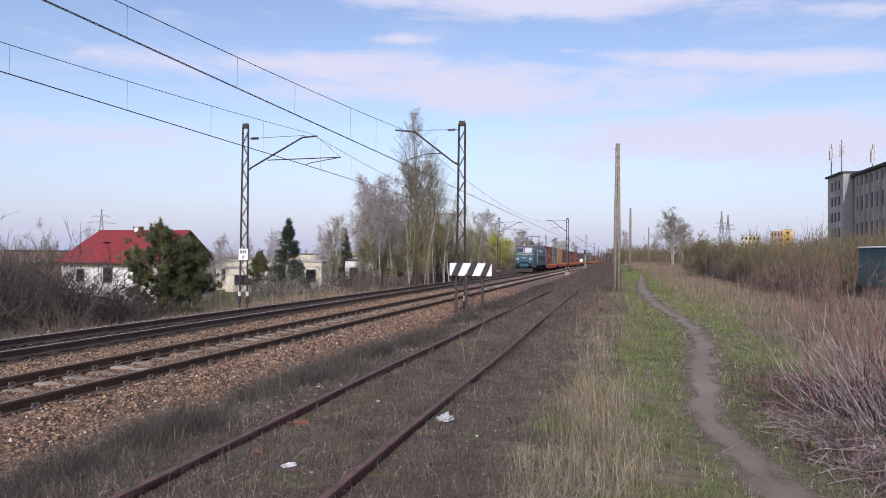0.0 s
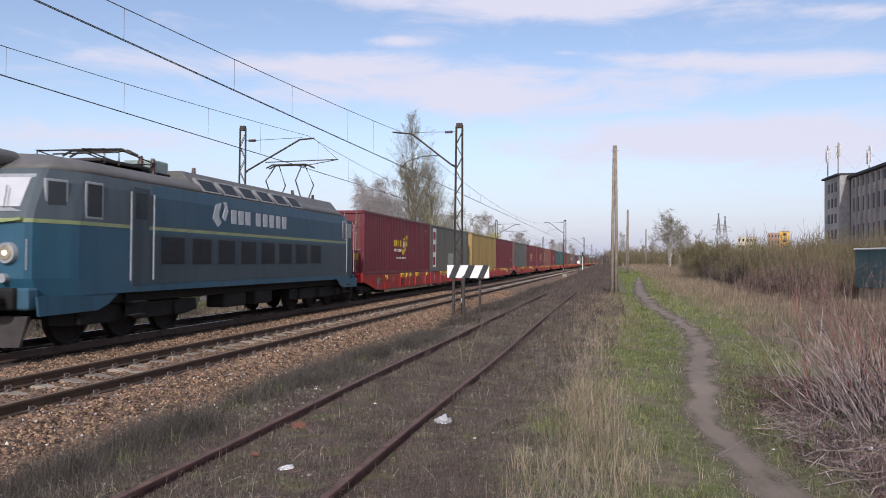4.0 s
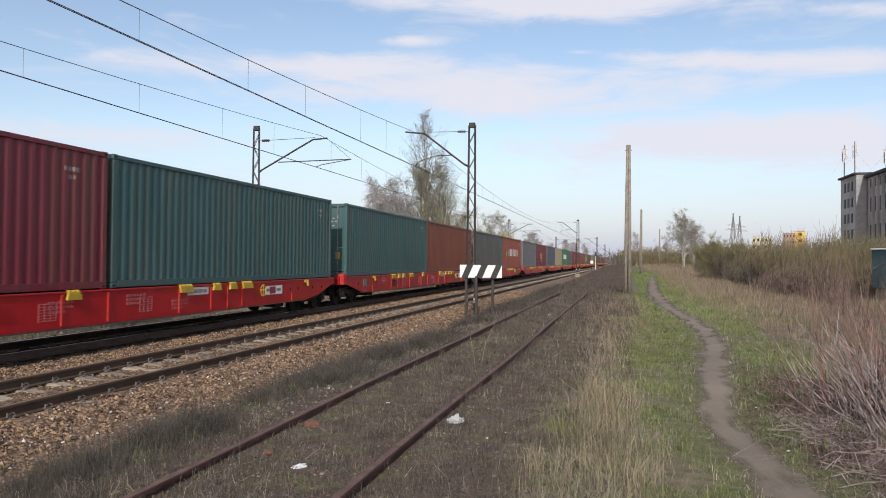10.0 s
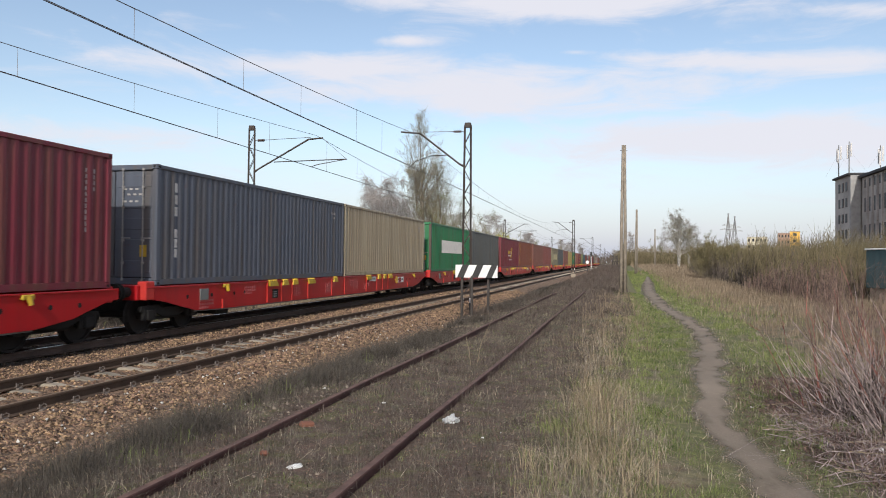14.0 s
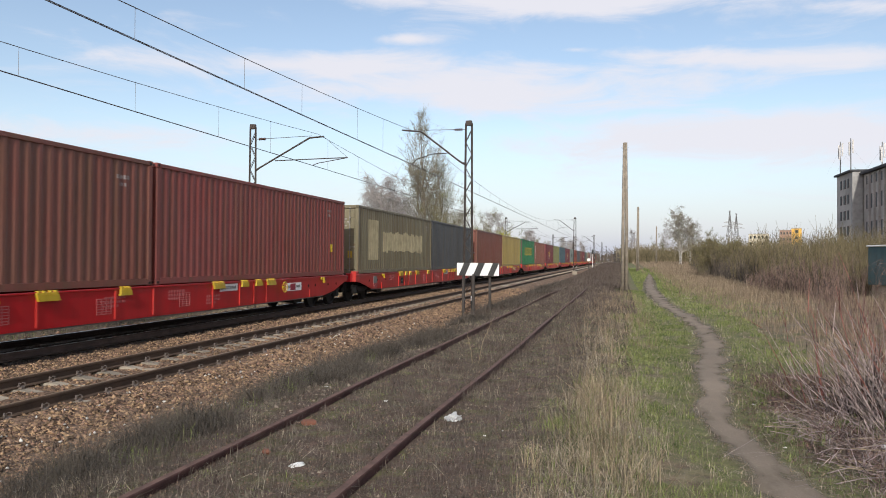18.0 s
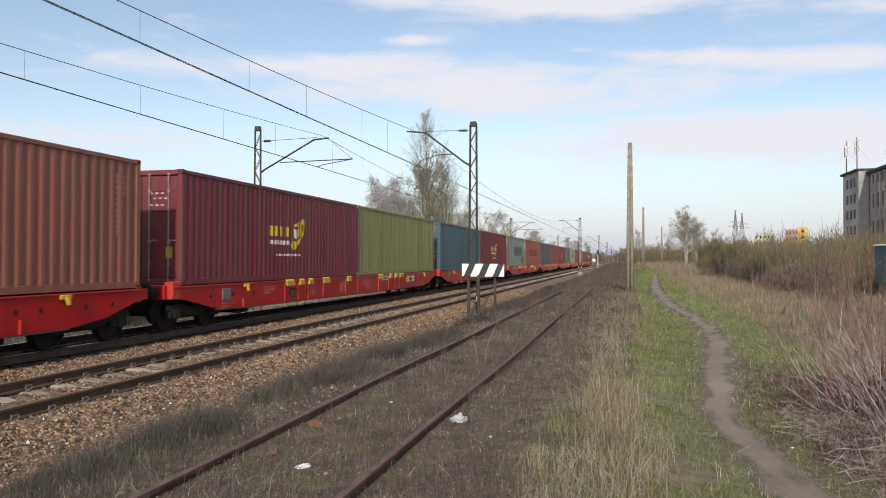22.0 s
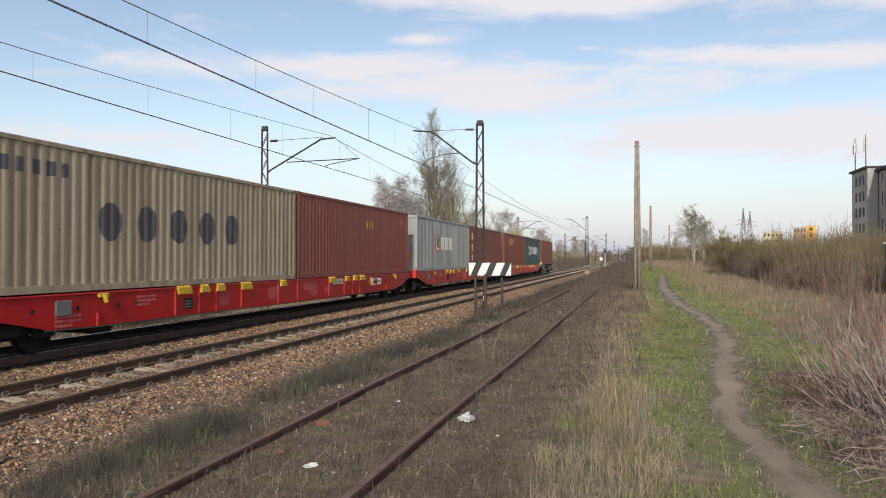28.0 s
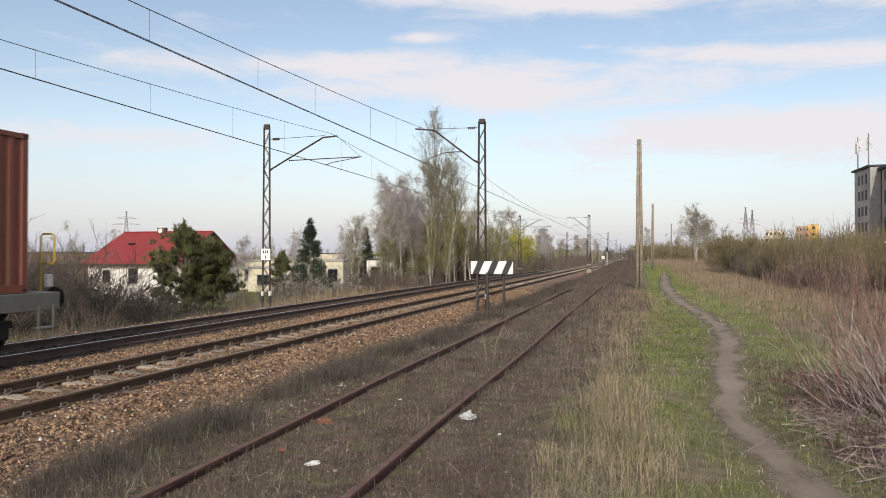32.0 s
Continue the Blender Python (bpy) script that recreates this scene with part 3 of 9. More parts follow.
def siding():
    t = thing("siding_track", "disused siding with rusty rails sunk into weeds", "railway track", kind="structure")
    for x, end in ((SIDE_L, 45.0), (SIDE_R, 46.5)):
        g = Geo()
        half = [(0.0, 0.0), (0.03, 0.0), (0.036, -0.01), (0.034, -0.036), (0.010, -0.05), (0.010, -0.13), (0.06, -0.15)]
        out = half + [(-a, b) for a, b in half[::-1]][:-1]
        n = len(out)
        yy = list(np.arange(-10, end, 1.5)) + [end]
        for y in yy:
            dz = 0.115 + 0.012 * math.sin(y * 0.5 + x) - 0.1 * max(0, (y - end + 6) / 6) ** 2
            dx = 0.012 * math.sin(y * 0.35 + x * 2)
            g.v += [(x + dx + a, y, dz + b) for a, b in out]
        for k in range(len(yy) - 1):
            for i in range(n):
                j = (i + 1) % n
                g.f.append((k * n + i, k * n + j, (k + 1) * n + j, (k + 1) * n + i))
                # top faces take the lighter, sunlit tone
                g.mi.append(1 if i in (0, n - 1) else 0)
        part("rail", g, [M["siding"], M["siding_top"]], t)
    return t


siding()

# ---- freight containers ----
CL, CW, CH = 12.33, 2.438, 2.95
WAVE, DEEP = 0.278, 0.031


def wave_points(a, b):
    """Corner points (along, depth) of a corrugated wall from a to b."""
    out, s = [], a
    n = int((b - a) / WAVE)
    w = (b - a) / n
    for i in range(n):
        s = a + i * w
        out += [(s, 0.0), (s + w * 0.27, 0.0), (s + w * 0.5, DEEP), (s + w * 0.77, DEEP)]
    return out + [(b, 0.0)]


SIDE_PTS = wave_points(-CL / 2 + 0.13, CL / 2 - 0.13)


def side_mesh():
    g = Geo()
    z0, z1 = 0.16, CH - 0.09
    v = []
    for y, d in SIDE_PTS:
        x = CW / 2 - 0.012 - d
        v += [(x, y, z0), (x, y, z1)]
    f = [(2 * i, 2 * i + 2, 2 * i + 3, 2 * i + 1) for i in range(len(SIDE_PTS) - 1)]
    g.add(v, f)
    back = [(x - 0.004, y, z) for x, y, z in v]
    g.add(back, [q[::-1] for q in f])
    return g


def side_depth(y):
    ys_, ds = zip(*SIDE_PTS)
    return float(np.interp(y, ys_, ds))


def decal(spans, lift=0.004):
    """Painted marks on the corrugated side: spans of (y0, y1, low(y), high(y))."""
    g = Geo()
    for y0, y1, lo, hi in spans:
        cuts = sorted({y0, y1, *[y for y, _ in SIDE_PTS if y0 < y < y1], *np.linspace(y0, y1, max(2, int((y1 - y0) / 0.09)))})
        v = []
        for y in cuts:
            x = CW / 2 - 0.012 - side_depth(y) + lift
            a, b = (lo(y) if callable(lo) else lo), (hi(y) if callable(hi) else hi)
            v += [(x, y, a), (x, y, b)]
        f = [(2 * i, 2 * i + 2, 2 * i + 3, 2 * i + 1) for i in range(len(cuts) - 1)]
        g.add(v, f)
        g.add([(p[0] - 0.002, p[1], p[2]) for p in v], [q[::-1] for q in f])
    return g


def bars(y, z, h, n, w, gap, tilt=0.0):
    """A row of n upright bars: one a letter."""
    out = []
    for i in range(n):
        a = y + i * (w + gap)
        out.append((a, a + w, z, z + h))
    return out


def oval(yc, zc, ry, rz):
    return (yc - ry, yc + ry, lambda y: zc - rz * math.sqrt(max(0, 1 - ((y - yc) / ry) ** 2)), lambda y: zc + rz * math.sqrt(max(0, 1 - ((y - yc) / ry) ** 2)))


def container_parts():
    """Shared shapes of a forty-foot high container; its length runs along y, the door end lies at -y."""
    P = {}
    P["side_panel"] = side_mesh().mesh("side_panel", M["red"])
    g = Geo()
    n = 44
    for i in range(n):
        y = -CL / 2 + 0.2 + (i + 0.5) * (CL - 0.4) / n
        g.box((0, y, CH - 0.03), (CW - 0.2, 0.16, 0.02), 0.008)
    g.box((0, 0, CH - 0.045), (CW - 0.1, CL - 0.1, 0.02))
    P["roof_panel"] = g.mesh("roof_panel", M["red"])
    P["bottom_rail"] = Geo().prism([(1.219, 0.02), (1.219, 0.16), (1.16, 0.17), (1.06, 0.05), (1.06, 0.02)], -CL / 2 + 0.17, CL / 2 - 0.17, "y").mesh("bottom_rail", M["red"])
    P["top_rail"] = Geo().box((CW / 2 - 0.035, 0, CH - 0.06), (0.07, CL - 0.34, 0.1), 0.012).mesh("top_rail", M["red"])
    P["corner_post"] = Geo().box((CW / 2 - 0.07, -CL / 2 + 0.08, CH / 2), (0.14, 0.15, CH - 0.24), 0.015).mesh("corner_post", M["red"])
    g = Geo()
    g.box((CW / 2 - 0.081, -CL / 2 + 0.089, 0.059), (0.164, 0.18, 0.12), 0.014)
    g.box((CW / 2 + 0.001, -CL / 2 + 0.089, 0.059), (0.006, 0.075, 0.05), 0, k=1)
    g.box((CW / 2 - 0.081, -CL / 2 - 0.001, 0.059), (0.05, 0.006, 0.05), 0, k=1)
    P["corner_casting"] = g.mesh("corner_casting", [M["red"], M["dark"]])
    g = Geo()
    g.box((0, -CL / 2 + 0.08, 0.1), (CW - 0.3, 0.13, 0.16), 0.015)
    P["door_sill"] = g.mesh("door_sill", M["red"])
    P["door_header"] = Geo().box((0, -CL / 2 + 0.07, CH - 0.075), (CW - 0.3, 0.12, 0.13), 0.015).mesh("door_header", M["red"])
    g = Geo()
    x0, x1, z0, z1 = 0.012, CW / 2 - 0.15, 0.2, CH - 0.15
    yf = -CL / 2 + 0.05
    g.box(((x0 + x1) / 2, yf + 0.03, (z0 + z1) / 2), (x1 - x0, 0.03, z1 - z0), 0.008)
    for i in range(5):
        z = z0 + (i + 0.5) * (z1 - z0) / 5
        g.box(((x0 + x1) / 2, yf + 0.012, z), (x1 - x0 - 0.1, 0.02, (z1 - z0) / 5 * 0.55), 0.009)
    P["door_leaf"] = g.mesh("door_leaf", M["red"])
    g = Geo()
    g.tube([(0, yf - 0.035, 0.12), (0, yf - 0.035, CH - 0.1)], 0.017, 6)
    for z in (0.14, 0.55, 1.1, 1.9, 2.4, CH - 0.12):
        g.box((0, yf - 0.02, z), (0.07, 0.05, 0.06), 0.01)
    g.box((0.1, yf - 0.045, 1.15), (0.26, 0.02, 0.03), 0.006)
    P["lock_rod"] = g.mesh("lock_rod", M["galv"])
    # corrugated closed end
    pts = wave_points(-CW / 2 + 0.13, CW / 2 - 0.13)
    v = []
    for a, d in pts:
        v += [(a, CL / 2 - 0.03 - d, 0.16), (a, CL / 2 - 0.03 - d, CH - 0.1)]
    f = [(2 * i, 2 * i + 1, 2 * i + 3, 2 * i + 2) for i in range(len(pts) - 1)]
    P["end_panel"] = Geo().add(v, f).add([(x, y - 0.004, z) for x, y, z in v], [q[::-1] for q in f]).mesh("end_panel", M["red"])
    P["end_beam"] = Geo().box((0, CL / 2 - 0.07, 0.09), (CW - 0.3, 0.13, 0.14), 0.012).box((0, CL / 2 - 0.06, CH - 0.07), (CW - 0.3, 0.11, 0.12), 0.012).mesh("end_beam", M["red"])
    P["floor"] = Geo().box((0, 0, 0.12), (CW - 0.12, CL - 0.3, 0.06), 0).mesh("floor", M["dark"])
    g = Geo()
    for i, z in enumerate((2.35, 2.22, 2.05)):
        for j in range(3):
            g.box((0.3 + j * 0.16 + 0.1 * (i == 1), yf + 0.0, z), (0.085, 0.006, 0.045))
    P["door_plate"] = Geo().box((0.82, yf - 0.002, 0.84), (0.19, 0.008, 0.29), 0.002).mesh("door_plate", mat("yellow_door_plate", (0.50, 0.33, 0.03), 0.6, 0, 0.25, 8, 0, 60))
    P["door_mark"] = g.mesh("door_mark", mat("faded_door_print", (0.42, 0.40, 0.38), 0.7, 0, 0.25, 8, 0, 60))
    return P


CP = container_parts()
FLIPX, FLIPY = Matrix.Diagonal((-1, 1, 1, 1)), Matrix.Diagonal((1, -1, 1, 1))
RX = Matrix.Rotation(math.pi, 4, "Z")


def container(label, material, marks=(), turned=False, door_marks=True):
    """One container standing on its base; marks: (name, Geo, material)."""
    if len(label.split()) < 5:
        label += " on a red wagon"
    c = thing("freight_container", label, "container", "containers on the train")
    turn = RX if turned else Matrix()
    for m in (Matrix(), RX):
        for name in ("side_panel", "bottom_rail", "top_rail"):
            tinted(name, CP[name], material, c).matrix_local = m
    tinted("roof_panel", CP["roof_panel"], material, c)
    tinted("floor", CP["floor"], M["dark"], c)
    for sx in (-1, 1):
        for sy in (-1, 1):
            m = {(1, 1): FLIPY, (1, -1): Matrix(), (-1, 1): RX, (-1, -1): FLIPX}[sx, sy]
            tinted("corner_post", CP["corner_post"], POSTS if "green" in label else material, c).matrix_local = m
            tinted("corner_casting", CP["corner_casting"], material, c).matrix_local = m
            top = tinted("corner_casting", CP["corner_casting"], material, c)
            top.matrix_local = Matrix.Translation((0, 0, CH - 0.118)) @ m
    for name in ("door_sill", "door_header"):
        tinted(name, CP[name], material, c).matrix_local = turn
    for m in (Matrix(), FLIPX):
        leaf = tinted("door_leaf", CP["door_leaf"], material, c)
        leaf.matrix_local = turn @ m
        for x in (0.26, 0.82):
            rod = part("lock_rod", CP["lock_rod"], None, leaf, "galvanised locking rod")
            rod.location = (x, 0, 0)
        if door_marks and m == Matrix():
            tagged(part("door_mark", CP["door_mark"], None, leaf, "pale printed marks"), kind="stuff")
            part("door_plate", CP["door_plate"], None, leaf, "small yellow plate")
    for name in ("end_panel", "end_beam"):
        tinted(name, CP[name], material, c).matrix_local = turn
    for name, geo, mt, text in marks:
        ob = part(name, geo, mt, c, text)
        if name in ("lettering", "number_mark", "patch"):
            tagged(ob, kind="stuff")
    return c


COL = {
    "maroon": (0.17, 0.015, 0.030), "grey": (0.13, 0.142, 0.127), "yellow": (0.40, 0.272, 0.08), "teal": (0.042, 0.112, 0.112), "petrol": (0.048, 0.118, 0.15), "rust": (0.20, 0.055, 0.033),
    "terracotta": (0.28, 0.098, 0.062), "brown": (0.20, 0.065, 0.045), "slate": (0.105, 0.115, 0.112), "orange": (0.215, 0.055, 0.028), "midgrey": (0.15, 0.158, 0.17), "blue": (0.085, 0.098, 0.13), "tan": (0.40, 0.33, 0.22),
    "green": (0.018, 0.205, 0.075), "olive": (0.20, 0.175, 0.105), "anthracite": (0.075, 0.081, 0.086), "bright_yellow": (0.42, 0.315, 0.095), "lime": (0.25, 0.255, 0.09),
    "greygreen": (0.22, 0.27, 0.25), "redorange": (0.33, 0.07, 0.047), "deepgreen": (0.10, 0.15, 0.135), "cream": (0.38, 0.325, 0.225), "brick": (0.24, 0.055, 0.045),
    "silver": (0.34, 0.365, 0.355), "chestnut": (0.19, 0.055, 0.038), "darkteal": (0.035, 0.075, 0.08),
}
PAINT = {k: paint("container_paint_" + k, c, 0.55 if k in ("green", "olive", "yellow", "cream", "lime") else 0.35, 0.27, 0.5, 0.72 if k in ("grey", "greygreen", "slate", "olive") else 0.55, 1.6 if k in ("grey", "olive", "greygreen", "cream", "yellow", "lime") else 1.25) for k, c in COL.items()}
POSTS = paint("rust_stained_post", (0.11, 0.075, 0.055), 0.5, 0.3)
MK_W = mat("white_print", (0.68, 0.66, 0.62), 0.7, 0, 0.2, 8, 0, 60)
MK_F = mat("faded_white_print", (0.30, 0.27, 0.26), 0.7, 0, 0.25, 8, 0, 60)
MK_N = mat("chalky_white_print", (0.48, 0.44, 0.42), 0.7, 0, 0.3, 8, 0, 60)
MK_Y = mat("yellow_print", (0.62, 0.45, 0.03), 0.7, 0, 0.2, 8, 0, 60)
MK_G = mat("green_print", (0.02, 0.22, 0.07), 0.7, 0, 0.2, 8, 0, 60)
MK_D = mat("dark_print", (0.075, 0.075, 0.085), 0.7, 0, 0.2, 8, 0, 60)
MK_R = mat("red_print", (0.5, 0.04, 0.03), 0.7, 0, 0.2, 8, 0, 60)
MK_P = mat("pale_patch", (0.40, 0.345, 0.21), 0.75, 0, 0.25, 3, 0, 60)
MK_OC = mat("ochre_print", (0.33, 0.19, 0.045), 0.75, 0, 0.3, 3, 0, 60)
MK_GP = mat("pale_grey_green_patch", (0.27, 0.285, 0.235), 0.75, 0, 0.4, 3, 0, 60)
MK_M = mat("dark_red_print", (0.26, 0.022, 0.03), 0.7, 0, 0.2, 8, 0, 60)
MK_DP = mat("dark_patch", (0.10, 0.115, 0.105), 0.75, 0, 0.25, 3, 0, 60)
MK_YP = mat("yellow_patch", (0.30, 0.28, 0.06), 0.75, 0, 0.3, 3, 0, 60)
MK_SM = mat("green_smear", (0.05, 0.11, 0.035), 0.75, 0, 0.4, 4, 0, 60)
MK_T = mat("turquoise_print", (0.025, 0.17, 0.20), 0.7, 0, 0.2, 3, 0, 60)


def slanted(yc, zc, ry, rz, k):
    """An oval pushed askew: it rises by k along its length."""
    def low(y):
        return zc + k * (y - yc) - rz * math.sqrt(max(0, 1 - ((y - yc) / ry) ** 2))

    def high(y):
        return zc + k * (y - yc) + rz * math.sqrt(max(0, 1 - ((y - yc) / ry) ** 2))
    return (yc - ry, yc + ry, low, high)


def emblem_marks(o=0.0):
    """Yellow word, a slanted yellow leaf with a little box on it, small white words below."""
    word = bars(o - 1.45, 1.42, 0.32, 4, 0.22, 0.145)
    box_w = [(o + 0.28, o + 0.46, lambda y: 1.42 - 0.35 * (y - o - 0.28), lambda y: 1.72 - 0.35 * (y - o - 0.28))]
    box_y = [(o + 0.50, o + 0.68, lambda y: 1.38 + 0.35 * (y - o - 0.5), lambda y: 1.68 + 0.35 * (y - o - 0.5)), (o + 0.71, o + 0.92, lambda y: 1.46 + 0.35 * (y - o - 0.71), lambda y: 1.95 + 0.2 * (y - o - 0.71)),
             (o + 0.30, o + 0.66, lambda y: 1.76 + 0.1 * (y - o - 0.3), lambda y: 1.84 + 0.25 * (y - o - 0.3))]
    small = bars(o - 1.45, 1.15, 0.14, 12, 0.085, 0.038)
    url = bars(o - 1.0, 0.78, 0.075, 17, 0.075, 0.037)
    return [("letter_bar", decal([s]), MK_Y, "yellow letter-sized bar") for s in word] + [("emblem", decal([slanted(o + 0.65, 1.52, 0.55, 0.36, 0.75)]), MK_Y, "slanted yellow leaf emblem"),
            ("emblem", decal([slanted(o + 0.6, 1.60, 0.40, 0.27, 0.45)], 0.007), PAINT["maroon"], "maroon field"), ("emblem", decal(box_w, 0.010), MK_W, "white box face"),
            ("emblem", decal(box_y, 0.010), MK_Y, "yellow box faces"), ("lettering", decal(small), MK_W, "small white letter-sized bars"), ("lettering", decal(url), MK_W, "small white letter-sized bars")]


def number_marks(y=4.9, mt=None, n=6, tall=False):
    """Small bars where the container's number stands, high up at one end."""
    sp = bars(y, 2.42, 0.09, n, 0.05, 0.03) + bars(y + 0.1, 2.26, 0.08, max(2, n - 3), 0.05, 0.03)
    if tall:
        sp = [(y + 0.78, y + 0.815, 2.46 - 0.125 * i, 2.55 - 0.125 * i) for i in range(11)] + [(y + 1.02, y + 1.055, 2.46 - 0.125 * i, 2.55 - 0.125 * i) for i in range(4)]
        mt = mt or MK_N
    return [("number_mark", decal(sp), mt or MK_F, "faint letter-sized bars")]


def column_marks(y, n=6, h=0.2, w=0.26, z=2.4, mt=None, gap=0.09):
    sp = [(y, y + w, z - i * (h + gap) - h, z - i * (h + gap)) for i in range(n)]
    return [("letter_bar", decal([s]), mt or MK_W, "white letter-sized bar") for s in sp]


def word_marks(y, z, h, n, w, gap, mt, text):
    return [("letter_bar", decal([s]), mt, text.replace("bars", "bar")) for s in bars(y, z, h, n, w, gap)]


def patch_marks(y0, y1, z0, z1, mt, text):
    return [("patch", decal([(y0, y1, z0, z1)], 0.003), mt, text)]


def ragged_patch(y0, y1, z0, z1, mt, text, seed=1):
    """An overpainted area with uneven rims, as strips side by side."""
    r = random.Random(seed)
    ys_ = list(np.linspace(y0, y1, max(4, int((y1 - y0) / 0.139) + 1)))
    spans, a, b = [], 0.0, 0.0
    for p, q in zip(ys_, ys_[1:]):
        a, b = 0.5 * a + r.uniform(-0.06, 0.06), 0.5 * b + r.uniform(-0.06, 0.06)
        spans.append((p, q, z0 + a, z1 + b))
    return [("patch", decal(spans, 0.003), mt, text)]


def small_tag(y, z, mt=None):
    return [("label_plate", decal([(y, y + 0.22, z, z + 0.3)]), mt or MK_Y, "small yellow plate")]


